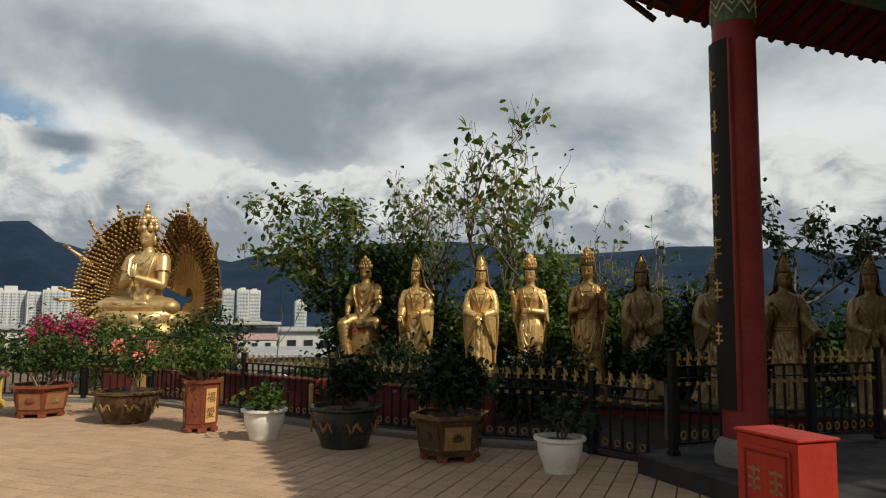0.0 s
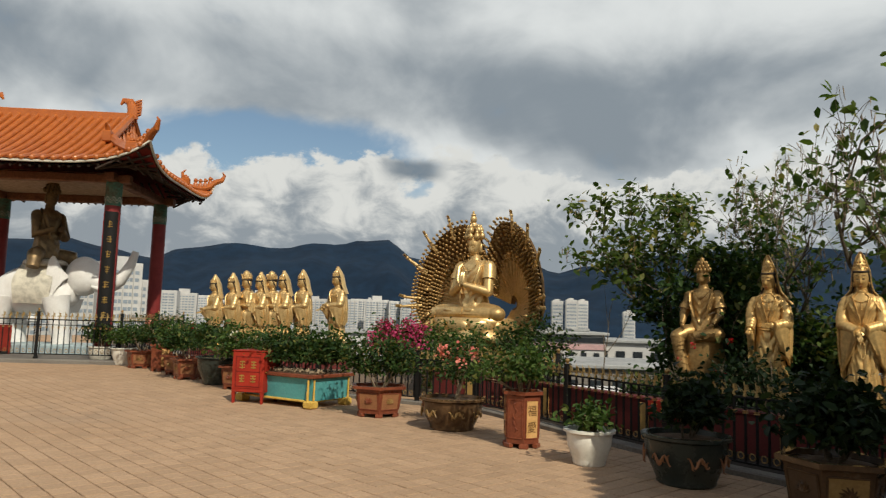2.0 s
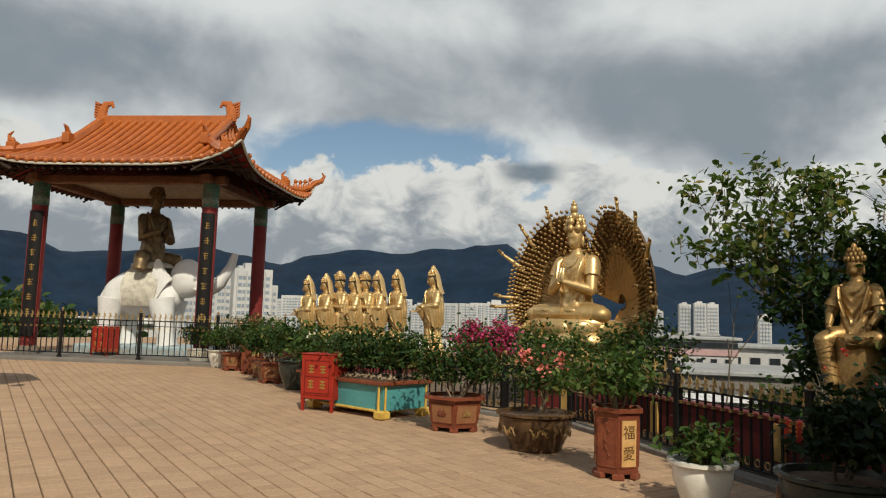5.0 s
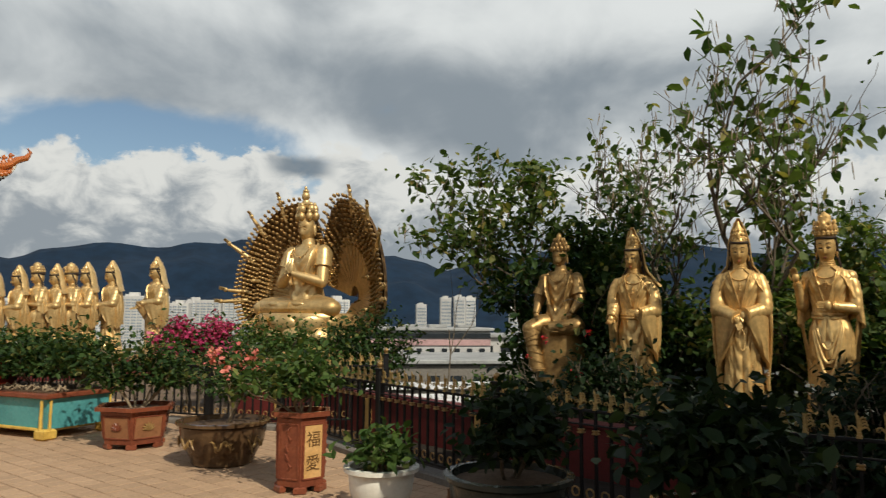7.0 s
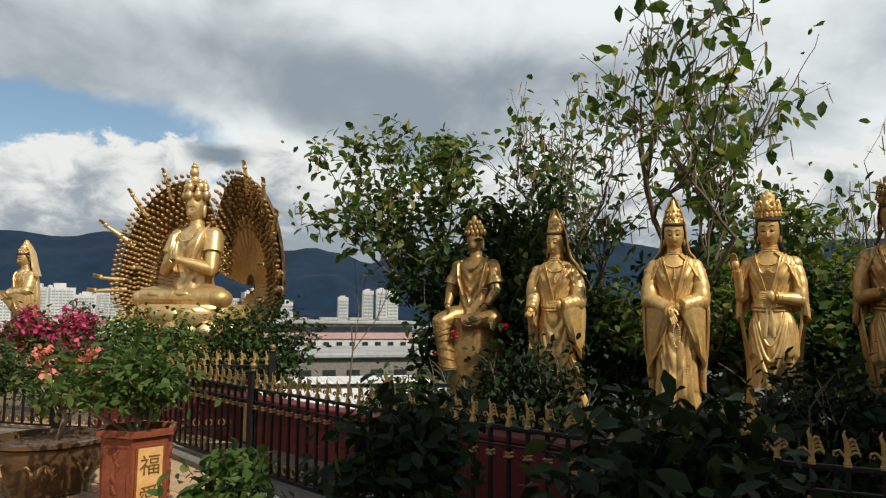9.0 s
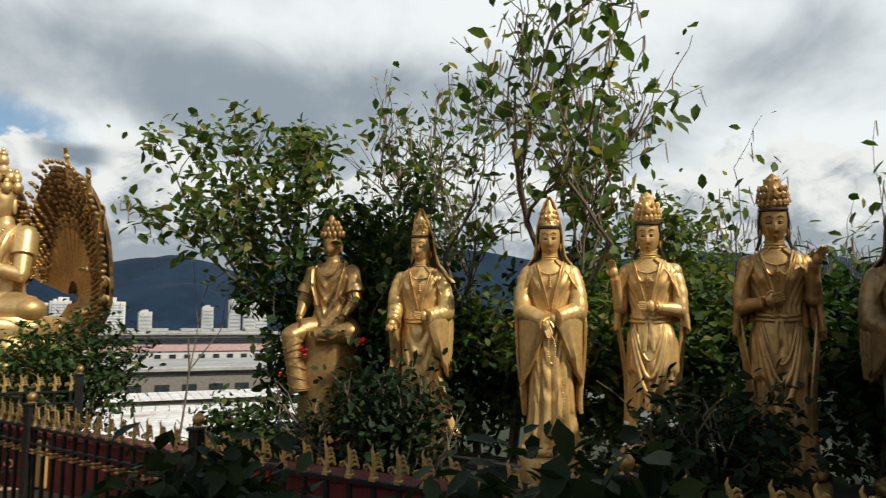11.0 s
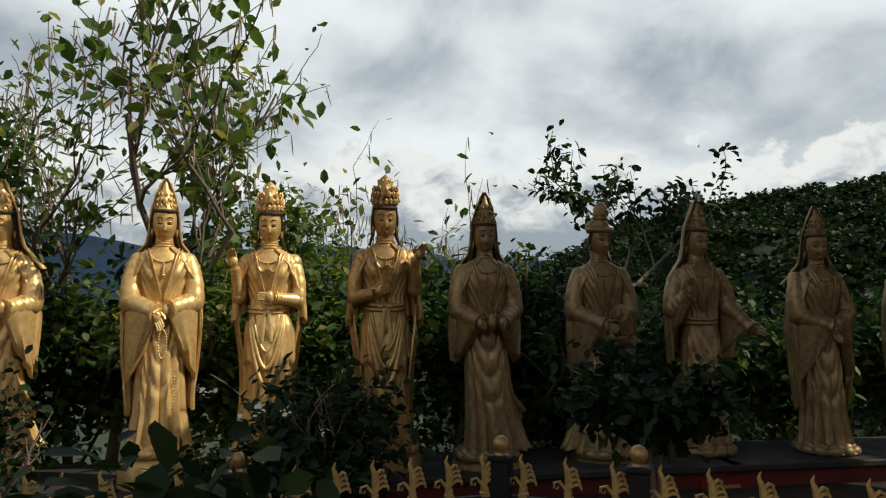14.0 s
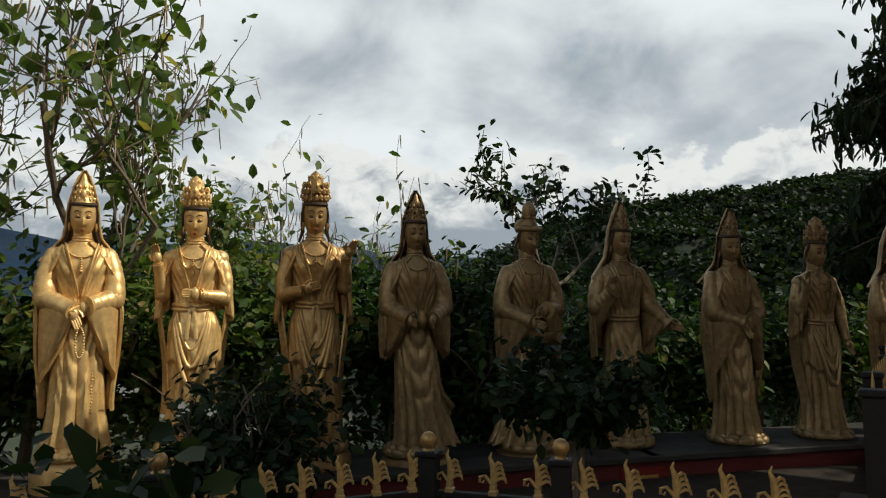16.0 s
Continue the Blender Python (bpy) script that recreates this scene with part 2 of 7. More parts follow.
# the blue of distance haze is put into the mountains' base colour
MOUNTAIN = material("haze_blue_mountain", (0.0065, 0.020, 0.042), 0.95, 0.0, (0.005, 0.015, 0.032), 0.004, 0.0, 0.02, 0.35, space="Position")
WOODED = material("wooded_slope_ground", (0.012, 0.019, 0.008), 0.95, 0.0, (0.008, 0.013, 0.006), 0.05, 0.0, 0.6, 0.3, space="Position")
TOWER = material("pale_tower_render", (0.60, 0.58, 0.55), 0.8, 0.0, (0.52, 0.51, 0.5), 0.05, 0.0, 0.5, 0.1, space="Position", island="object")
TOWER_BAND = material("tower_glass_band", (0.26, 0.30, 0.34), 0.4, 0.0, (0.2, 0.24, 0.28), 0.05, 0.0, 0.5, 0.2, space="Position")
ROOF_GREY = material("flat_roof_grey", (0.34, 0.34, 0.33), 0.85, 0.0, (0.25, 0.25, 0.24), 0.1, 0.0, 1.0, 0.2, space="Position")
WHITE_ROOF = material("white_metal_roof", (0.70, 0.68, 0.65), 0.6, 0.0, (0.5, 0.47, 0.44), 0.3, 0.0, 2.0, 0.3, space="Position", dirt=(0.30, 0.23, 0.18))
PINK_WALL = material("pink_building_wall", (0.48, 0.30, 0.29), 0.8, 0.0, (0.4, 0.26, 0.25), 0.2, 0.0, 2.0, 0.2, space="Position")
WINDOW_DARK = material("dark_window", (0.03, 0.035, 0.04), 0.2, 0.0, None, 1.0, 0.0)
INK = material("gold_lettering", (0.55, 0.36, 0.10), 0.4, 0.5, None, 9.0, 0.0)
INK_DARK = material("brown_brush_lettering", (0.16, 0.085, 0.03), 0.5, 0.0, None, 9.0, 0.0)
BRASS = material("brass_bell", (0.62, 0.42, 0.12), 0.3, 0.9, (0.45, 0.28, 0.07), 8.0, 0.1)

# ---- mesh tools ----


class Shape:
    """Collects vertices and faces, then becomes one mesh."""

    def __init__(self):
        self.v, self.f, self.m = [], [], []
        self.slot = 0

    def add(self, verts, faces):
        n = len(self.v)
        self.v += [tuple(p) for p in verts]
        self.f += [tuple(i + n for i in f) for f in faces]
        self.m += [self.slot] * len(faces)
        return self

    def box(self, a, b, bevel=0.0, m=None):
        (x0, y0, z0), (x1, y1, z1) = a, b
        if bevel:
            c = bevel
            pts, top = [], []
            for z, i in ((z0, c), (z0 + c, 0), (z1 - c, 0), (z1, c)):
                pts += [(x0 + i, y0 + i, z), (x1 - i, y0 + i, z), (x1 - i, y1 - i, z), (x0 + i, y1 - i, z)]
            fs = [(3, 2, 1, 0), (12, 13, 14, 15)]
            for k in range(3):
                for j in range(4):
                    fs.append((4 * k + j, 4 * k + (j + 1) % 4, 4 * k + 4 + (j + 1) % 4, 4 * k + 4 + j))
        else:
            pts = [(x, y, z) for z in (z0, z1) for x, y in ((x0, y0), (x1, y0), (x1, y1), (x0, y1))]
            fs = [(3, 2, 1, 0), (4, 5, 6, 7), (0, 1, 5, 4), (1, 2, 6, 5), (2, 3, 7, 6), (3, 0, 4, 7)]
        if m is not None:
            pts = [m @ Vector(p) for p in pts]
        return self.add(pts, fs)

    def loft(self, rings, closed=True, caps=True):
        n = len(rings[0])
        fs = []
        for k in range(len(rings) - 1):
            for j in range(n if closed else n - 1):
                fs.append((k * n + j, k * n + (j + 1) % n, (k + 1) * n + (j + 1) % n, (k + 1) * n + j))
        if caps and closed:
            fs.append(tuple(range(n - 1, -1, -1)))
            fs.append(tuple((len(rings) - 1) * n + j for j in range(n)))
        return self.add([p for r in rings for p in r], fs)

    def lathe(self, profile, n=24, m=None, squash=1.0, caps=True):
        rings = []
        for r, z in profile:
            ring = [Vector((r * math.cos(2 * math.pi * j / n), squash * r * math.sin(2 * math.pi * j / n), z)) for j in range(n)]
            rings.append([m @ p for p in ring] if m is not None else ring)
        return self.loft(rings, True, caps)

    def tube(self, pts, radii, n=6, flat=1.0, side=None):
        pts = [Vector(p) for p in pts]
        if not isinstance(radii, (list, tuple)):
            radii = [radii] * len(pts)
        rings, ref = [], Vector(side) if side else None
        for i, p in enumerate(pts):
            d = (pts[min(i + 1, len(pts) - 1)] - pts[max(i - 1, 0)]).normalized()
            if ref is None or abs(d.dot(ref)) > 0.98:
                ref = Vector((0, 0, 1)) if abs(d.z) < 0.9 else Vector((1, 0, 0))
            a = (ref - d * ref.dot(d)).normalized()
            ref = a
            b = d.cross(a)
            rings.append([p + radii[i] * (math.cos(2 * math.pi * j / n) * a + flat * math.sin(2 * math.pi * j / n) * b) for j in range(n)])
        return self.loft(rings)

    def ball(self, c, r, n=10, k=7, m=None):
        c, r = Vector(c), Vector(r) if isinstance(r, (tuple, list)) else Vector((r, r, r))
        rings = []
        for i in range(k + 1):
            a = -math.pi / 2 + math.pi * min(max(i / k, 0.012), 0.988)
            ring = []
            for j in range(n):
                p = Vector((math.cos(a) * math.cos(2 * math.pi * j / n) * r.x, math.cos(a) * math.sin(2 * math.pi * j / n) * r.y, math.sin(a) * r.z))
                ring.append(c + (m @ p if m is not None else p))
            rings.append(ring)
        return self.loft(rings)

    def mesh(self, name, mats, smooth=35):
        me = bpy.data.meshes.new(name)
        me.from_pydata(self.v, [], self.f)
        for m in mats if isinstance(mats, (list, tuple)) else [mats]:
            me.materials.append(m)
        if any(self.m):
            me.polygons.foreach_set("material_index", self.m)
        if smooth:
            me.polygons.foreach_set("use_smooth", [True] * len(self.f))
            me.set_sharp_from_angle(angle=radians(smooth))
        me.update()
        return me


def part(name, shape, mat, parent=None, label="", smooth=35, at=None):
    """Links a shape or mesh as one object under a thing or a part."""
    me = shape.mesh(name, mat, smooth) if isinstance(shape, Shape) else shape
    ob = new(name, me)
    if parent is not None:
        ob.parent = parent
    if at is not None:
        ob.matrix_basis = at
    if label:
        ob["label"] = label
    return ob


def thing(name, m, label, category, group="", kind=""):
    ob = new(name)
    ob.empty_display_size = 0.2
    ob.matrix_basis = m
    return tagged(ob, label, category, group, kind)


def polygon(n, r, turn=0.0):
    return [(r * math.cos(2 * math.pi * (j + turn) / n), r * math.sin(2 * math.pi * (j + turn) / n)) for j in range(n)]


LEAF_V = np.array([(0, 0, 0), (0.28, 0.35, 0.05), (0, 0.42, -0.03), (-0.28, 0.35, 0.05), (0.2, 0.75, 0.02), (-0.2, 0.75, 0.02), (0, 1.0, -0.10)])
LEAF_F = [(0, 1, 2), (0, 2, 3), (2, 1, 4), (2, 5, 3), (2, 4, 6), (2, 6, 5)]


def leaf_mesh(name, points, size, mat, seed, droop=0.3, wide=1.0, spread=0.5):
    """One mesh of many small folded leaves at the points."""
    rng = np.random.default_rng(seed)
    p = np.asarray(points, dtype=float)
    n = len(p)
    yaw, pitch, roll = rng.uniform(0, 2 * np.pi, n), rng.normal(-droop, 0.55, n), rng.normal(0, 0.6, n)
    s = size * rng.uniform(1 - spread, 1 + spread, n)
    f = np.stack([np.cos(yaw) * np.cos(pitch), np.sin(yaw) * np.cos(pitch), np.sin(pitch)], 1)
    side = np.stack([-np.sin(yaw), np.cos(yaw), np.zeros(n)], 1)
    up = np.cross(side, f) * -1
    side, up = side * np.cos(roll)[:, None] + up * np.sin(roll)[:, None], up * np.cos(roll)[:, None] - side * np.sin(roll)[:, None]
    L = LEAF_V
    v = p[:, None, :] + s[:, None, None] * (L[None, :, 0, None] * wide * side[:, None, :] + L[None, :, 1, None] * f[:, None, :] + L[None, :, 2, None] * up[:, None, :])
    faces = (np.arange(n)[:, None, None] * len(L) + np.array(LEAF_F)[None]).reshape(-1, 3)
    me = bpy.data.meshes.new(name)
    me.from_pydata(v.reshape(-1, 3).tolist(), [], faces.tolist())
    me.materials.append(mat)
    me.polygons.foreach_set("use_smooth", [True] * len(faces))
    return me


def grow(shape, tips, p, d, length, radius, depth, rng, bend=0.35, fork=(2, 4), lift=0.15, ratio=0.72, inner=1):
    """A branch that bends and forks; puts points for leaves along its thin parts."""
    pts, q, way = [Vector(p)], Vector(p), Vector(d).normalized()
    steps = 4
    for i in range(steps):
        way = (way + Vector((rng.normal(0, bend), rng.normal(0, bend), rng.normal(lift, bend * 0.7))) * 0.35).normalized()
        q = q + way * (length / steps)
        pts.append(q.copy())
    shape.tube(pts, [radius * (1 - 0.42 * i / steps) for i in range(steps + 1)], 5 if radius < 0.03 else 7)
    if depth <= inner:
        for k in pts[1:]:
            tips.append((k, way.copy(), depth))
    if depth == 0:
        return
    for _ in range(int(rng.integers(fork[0], fork[1] + 1))):
        i = int(rng.integers(2, steps + 1))
        turn = Vector((rng.normal(0, 0.6), rng.normal(0, 0.6), rng.normal(0.1, 0.4)))
        grow(shape, tips, pts[i], way + turn, length * ratio * rng.uniform(0.75, 1.15), radius * 0.55, depth - 1, rng, bend, fork, lift, ratio, inner)


def clumps(tips, per, spread, rng, sag=0.0):
    out = []
    for k, way, depth in tips:
        for _ in range(per):
            out.append((k.x + rng.normal(0, spread), k.y + rng.normal(0, spread), k.z + rng.normal(-sag, spread * 0.85)))
    return out

# ---- the large structure ----


def strip(shape, pts, width, z0, z1, bevel=0.0):
    """A straight-sided wall of the given width along each leg of a line."""
    for (x, y), (u, v) in zip(pts, pts[1:]):
        shape.box((0, -width / 2, z0), (math.hypot(u - x, v - y), width / 2, z1), bevel, pose(x, y, 0, 0, 0, math.degrees(math.atan2(v - y, u - x))))
    return shape


# land: level round the terrace, then falling to the plain, out to the horizon
def land_height(x, y):
    r = math.hypot(x + 2, y - 2)
    h = -0.45 - 58 * (1 - math.exp(-max(0.0, r - 15.5) / 85.0))
    return h


land = Shape()
radii = [0.0, 6, 12, 18, 24, 30, 38, 48, 60, 80, 110, 150, 220, 320, 500, 800, 1300, 2200, 3600, 4800]
rings = []
for r in radii:
    rings.append([(-2 + max(r, 0.01) * math.cos(a), 2 + max(r, 0.01) * math.sin(a), land_height(-2 + r * math.cos(a), 2 + r * math.sin(a)))
                  for a in (2 * math.pi * j / 72 for j in range(72))])
land.loft(rings, True, False)
tagged(part("ground", land, GROUND), "dry green scrub ground falling away to the plain", "ground", kind="structure")

TURN = -20.0
terrace = Shape()
edge = [(-40, 30), (-40, -14), (14, -14), (14, 9), (2.6, 12.9), (-2.0, 14.9), (-3.3, 12.7), (-5.3, 13.0), (-9, 20), (-16, 21), (-20, 30)]
terrace.loft([[(x, y, -9.0) for x, y in edge], [(x, y, -0.03) for x, y in edge]])
tagged(part("floor", terrace, MORTAR, smooth=0), "sunlit terrace floor of small pink clay pavers with dark joints", "floor", kind="structure")

# low concrete kerb under the fence, the maroon wall behind it and the statues' plinth
FENCE = [(-19.3, 15.6), (-15.6, 14.9), (-11.9, 13.4), (-9.0, 12.3), (-6.55, 12.15), (-5.3, 12.1), (-3.15, 10.55), (-1.55, 9.45), (0.52, 8.32), (1.52, 8.06), (1.84, 7.62), (2.38, 6.98)]
kerb = strip(Shape(), FENCE[:10], 0.22, -0.02, 0.07, 0.015)
tagged(part("kerb", kerb, CONCRETE), "worn concrete kerb under the black fence", "kerb", kind="structure")
back = [(-9.2, 13.4), (-6.6, 13.0), (-5.0, 12.95), (-3.0, 11.75), (-1.2, 10.7), (0.8, 9.7)]
low_wall = strip(Shape(), back[1:], 0.18, -0.02, 0.5)
tagged(part("wall_low", low_wall, MAROON), "low maroon painted wall behind the fence", "wall", kind="structure")
cap = strip(Shape(), back[1:], 0.24, 0.5, 0.55, 0.01)
tagged(part("trim", cap, MAROON), "dark maroon coping on the low maroon wall", "coping", kind="structure")
for k, ((x, y), (u, v)) in enumerate(zip(back[1:], back[2:])):
    n = max(1, int(math.hypot(u - x, v - y) / 1.3))
    for i in range(n):
        f = (i + 0.5) / n
        s = Shape().box((-0.075, -0.02, 0.03), (0.075, 0.02, 0.47), 0.008)
        a = math.atan2(v - y, u - x)
        ob = part("panel", s, OCHRE, at=pose(x + (u - x) * f + 0.1 * math.sin(a), y + (v - y) * f - 0.1 * math.cos(a), 0, 0, 0, math.degrees(a)))
        tagged(ob, "yellow painted upright panel on the low maroon wall", "wall panel", "wall panels", "structure")

ROW = [(-2.7, 14.75), (-1.0, 13.35), (0.55, 12.1), (2.5, 11.55), (5.5, 10.42), (8.8, 9.1)]
plinth = Shape()
for (x, y), (u, v) in zip(ROW, ROW[1:]):
    plinth.box((-0.03, -0.48, -0.5), (math.hypot(u - x, v - y) + 0.03, 0.48, 0.16), 0, pose(x, y, 0, 0, 0, math.degrees(math.atan2(v - y, u - x))))
tagged(part("plinth", plinth, MAROON), "long dark maroon plinth under the row of statues", "plinth", kind="structure")
slab = Shape()
for (x, y), (u, v) in zip(ROW, ROW[1:]):
    slab.box((-0.05, -0.54, 0.16), (math.hypot(u - x, v - y) + 0.05, 0.54, 0.22), 0.01, pose(x, y, 0, 0, 0, math.degrees(math.atan2(v - y, u - x))))
tagged(part("plinth_slab", slab, SHADE_STONE), "grey stone slab along the plinth top, darkened for the shade", "plinth", kind="structure")
for k, (x, y) in enumerate(((5.2, 10.0), (2.05, 11.22))):
    s = Shape().box((-0.22, -0.012, -0.11), (0.22, 0.012, 0.11), 0.006)
    ob = thing("plaque", pose(x, y, 0.0, 0, 0, TURN), "small dark name plaque on the maroon plinth", "plaque", "plinth plaques")
    part("board", s, RED_DARK, ob)
    for j in range(2):
        part("lettering", Shape().box((-0.15, -0.016, -0.055 + 0.07 * j), (0.15, -0.012, -0.025 + 0.07 * j)), INK, ob, "gold lettering")

ob = thing("name_board", pose(-1.79, 10.91, 0.42, 0, 0, -30), "red name board with gilt characters on the low wall", "sign")
part("board", Shape().box((-0.36, -0.015, -0.12), (0.36, 0.015, 0.12), 0.006), RED, ob)
for i in range(4):
    t = Shape()
    for k in range(3):
        t.box((-0.27 + 0.17 * i, -0.021, -0.055 + 0.05 * k), (-0.16 + 0.17 * i, -0.016, -0.037 + 0.05 * k))
    t.box((-0.223 + 0.17 * i, -0.0215, -0.07), (-0.207 + 0.17 * i, -0.016, 0.08))
    part("character", t, INK, ob, "gilt character")

# dark sheet over the floor, standing in for the shade behind the fence
shade_plan = [(-3.4, 12.6), (-4.9, 12.05), (-3.1, 10.75), (-1.5, 9.65), (0.55, 8.5), (1.6, 8.2), (1.95, 7.75), (2.5, 7.2), (5.6, 8.4), (9.5, 7.9), (9.2, 9.0), (2.5, 11.6), (0.5, 12.2), (-1.1, 13.8), (-2.8, 14.9)]
bed = Shape().loft([[(x, y, -0.3) for x, y in shade_plan], [(x, y, 0.012) for x, y in shade_plan]])
tagged(part("planting_bed", bed, SHADE_GROUND, smooth=0), "dark ground sheet for the shade between the fence and the plinth", "soil", kind="structure")

# ---- statues ----


def wave(v, k, ph):
    return math.sin(k * v + ph)


def crease(v):
    """Rounded ridges with sharp valleys, about zero in the mean."""
    return abs(math.sin(v)) - 0.64


def along(table, z):
    """Values between the rows of a table, eased; the first column is the position."""
    if z <= table[0][0]:
        return table[0][1:]
    for a, b in zip(table, table[1:]):
        if z <= b[0]:
            f = (z - a[0]) / (b[0] - a[0])
            f = f * f * (3 - 2 * f) * 0.6 + 0.4 * f
            return [p + (q - p) * f for p, q in zip(a[1:], b[1:])]
    return table[-1][1:]


BODY = [(0.030, 0.122, 0.094), (0.08, 0.110, 0.087), (0.16, 0.099, 0.079), (0.30, 0.092, 0.073), (0.42, 0.089, 0.069), (0.50, 0.078, 0.060), (0.55, 0.074, 0.056),
        (0.61, 0.084, 0.062), (0.665, 0.098, 0.066), (0.695, 0.104, 0.061), (0.72, 0.090, 0.050), (0.738, 0.056, 0.041), (0.752, 0.036, 0.035), (0.80, 0.031, 0.032)]
MANTLE = [(0.0, 0.048, 0.044), (0.05, 0.092, 0.056), (0.12, 0.126, 0.068), (0.26, 0.144, 0.076), (0.46, 0.152, 0.082), (0.75, 0.142, 0.084), (1.0, 0.122, 0.086)]
VEIL = [(0.0, 0.008, 0.010), (0.08, 0.022, 0.026), (0.22, 0.038, 0.044), (0.40, 0.054, 0.058), (0.60, 0.060, 0.062), (0.74, 0.070, 0.062), (0.87, 0.104, 0.062), (1.0, 0.142, 0.058)]


def sheet(s, rows, thick, centre):
    """An open cloth of some thickness: the rows, the same set inwards, and the edges between."""
    inner = []
    for r in rows:
        line = []
        for q in r:
            q = Vector(q)
            d = Vector((q.x - centre[0], q.y - centre[1], 0))
            line.append(q - d.normalized() * thick if d.length > 1e-6 else q)
        inner.append(line)
    s.loft(rows, False, False)
    s.loft([r[::-1] for r in inner], False, False)
    s.loft([rows[-1], inner[-1]], False, False)
    s.loft([inner[0], rows[0]], False, False)
    for j in (0, -1):
        s.loft([[r[j] for r in rows], [r[j] for r in inner]], False, False)


def figure(p):
    """A standing robed figure on a lotus, one metre high before scaling, facing -y."""
    s = Shape()
    rng = np.random.default_rng(p["seed"])
    ph = rng.uniform(0, 6, 8)
    wind, skirted = p.get("tail", 0), bool(p.get("scarf"))
    lean = p.get("sway", 0.0)
    # lotus base
    s.lathe([(0.125, 0.0), (0.138, 0.010), (0.125, 0.024), (0.112, 0.034), (0.10, 0.038)], 28)
    for row, (r, z, n, w) in enumerate(((0.126, 0.018, 13, 0.034), (0.110, 0.030, 12, 0.028))):
        for i in range(n):
            a = 2 * math.pi * (i + 0.5 * row) / n
            s.ball((r * math.cos(a), r * math.sin(a), z), (0.016, w, 0.019), 8, 5, Matrix.Rotation(a, 3, "Z") @ Matrix.Rotation(-0.35, 3, "Y"))
    # body from hem to neck: pleats below, hanging swags over the thighs, an open collar above
    n, rings = 96, []
    for i in range(121):
        z = 0.030 + 0.77 * i / 120
        rx, ry = along(BODY, z)
        low = max(0.0, (0.46 - z) / 0.43)
        ring = []
        for j in range(n):
            a = 2 * math.pi * j / n
            x, y = math.cos(a), math.sin(a)
            front = max(0.0, -y)
            d = 0.0
            if z < 0.52:
                d += (0.004 + 0.017 * low) * crease(6.5 * a + ph[0] + 0.8 * math.sin(5 * z + ph[1]) + wind * 7 * z) * min(1, (0.52 - z) / 0.06)
                d += 0.005 * low * crease(15 * a + ph[2] + 4 * z)
                if 0.16 < z < 0.50:
                    u = z - 0.34 * x * x + 0.03 * math.sin(3 * a + ph[3])
                    d += 0.008 * front * crease(u * 34 + ph[4]) * min(1, (z - 0.16) / 0.05, (0.50 - z) / 0.05)
            if skirted:
                hem = 0.285 + 0.035 * x * x + 0.012 * math.sin(7 * a + ph[5])
                d += 0.013 * max(0.0, min(1.0, (z - hem) / 0.012)) * max(0.0, min(1.0, (0.52 - z) / 0.06))
            if 0.52 <= z < 0.735:
                v = 0.62 * max(0.0, z - 0.55) / 0.17
                gap = abs(x) - v if y < 0 else 1.0
                if gap > 0:
                    d += 0.009 * min(1.0, gap / 0.07) + (0.006 * crease(gap * 15 + 2.5 * z) if y < 0 else 0.004 * crease(9 * a))
                for e in (-1, 1):
                    d += 0.011 * front * math.exp(-((rx * x - e * 0.043) / 0.026) ** 2 - ((z - 0.645) / 0.030) ** 2)
            fl = low ** 1.6
            ring.append((lean * math.sin(math.pi * z / 0.8) + (rx + d) * x * (1 + 0.30 * fl * max(0, x * wind)) + wind * 0.028 * fl, (ry + d) * y, z - (0.012 * crease(6.5 * a + ph[0]) if i < 4 else 0)))
        rings.append(ring)
    s.loft(rings)
    # hem blown out to one side
    if wind:
        rows = []
        for i in range(13):
            t = i / 12
            rows.append([(wind * (0.075 + 0.085 * t * t - 0.035 * u * t), -0.050 + 0.10 * u + 0.010 * crease(9 * u + 3 * t + ph[2]), 0.34 - 0.16 * t - 0.10 * u * t + 0.010 * crease(11 * u + ph[1])) for u in (j / 18 for j in range(19))])
        sheet(s, rows, 0.010, (0, 0))

    def skin(x, z, off=0.0):
        rx, ry = along(BODY, z)
        return Vector((x, -(ry + off) * math.sqrt(max(0.02, 1 - (x / (rx + 0.004)) ** 2)), z))

    # mantle over the shoulders and back, open in front
    top, bot = 0.745, p.get("cloak_bottom", 0.27)
    m, rows = 84, []
    wide = p.get("gape", 40)
    for i in range(47):
        t = i / 46
        z = top + (bot - top) * t
        tt = (top - z) / 0.52
        rx, ry = along(MANTLE, tt)
        opened = radians(24 + (wide - 10) * min(1, tt / 0.35) + 22 * max(0, tt - 0.35))
        ring = []
        for j in range(m + 1):
            u = j / m
            a = -math.pi / 2 + opened + (2 * math.pi - 2 * opened) * u
            fold = 0.013 * min(1, tt * 2.2) * crease(8 * a + ph[7] + 1.5 * tt) + 0.006 * min(1, tt * 3) * crease(19 * a + ph[1] - 3 * tt)
            fold += 0.010 * math.exp(-(min(u, 1 - u) / 0.03) ** 2)
            ring.append((lean * 0.6 + (rx + fold) * math.cos(a), (ry + fold) * math.sin(a) + 0.006, z - 0.05 * t * t * abs(math.cos(a)) ** 3 - 0.012 * t * math.sin(7 * a + ph[2])))
        rows.append(ring)
    sheet(s, rows, 0.010, (0, 0))
    # collar bands to the waist, sash and its knot
    for e in (-1, 1):
        for q in range(2):
            pts = [skin(e * (0.058 + 0.012 * q - (0.052 + 0.006 * q) * t), 0.738 - 0.185 * t - 0.004 * q, 0.010 - 0.002 * q) for t in (i / 10 for i in range(11))]
            s.tube(pts, [0.006] + [0.0085] * 9 + [0.005], 7, 0.6)
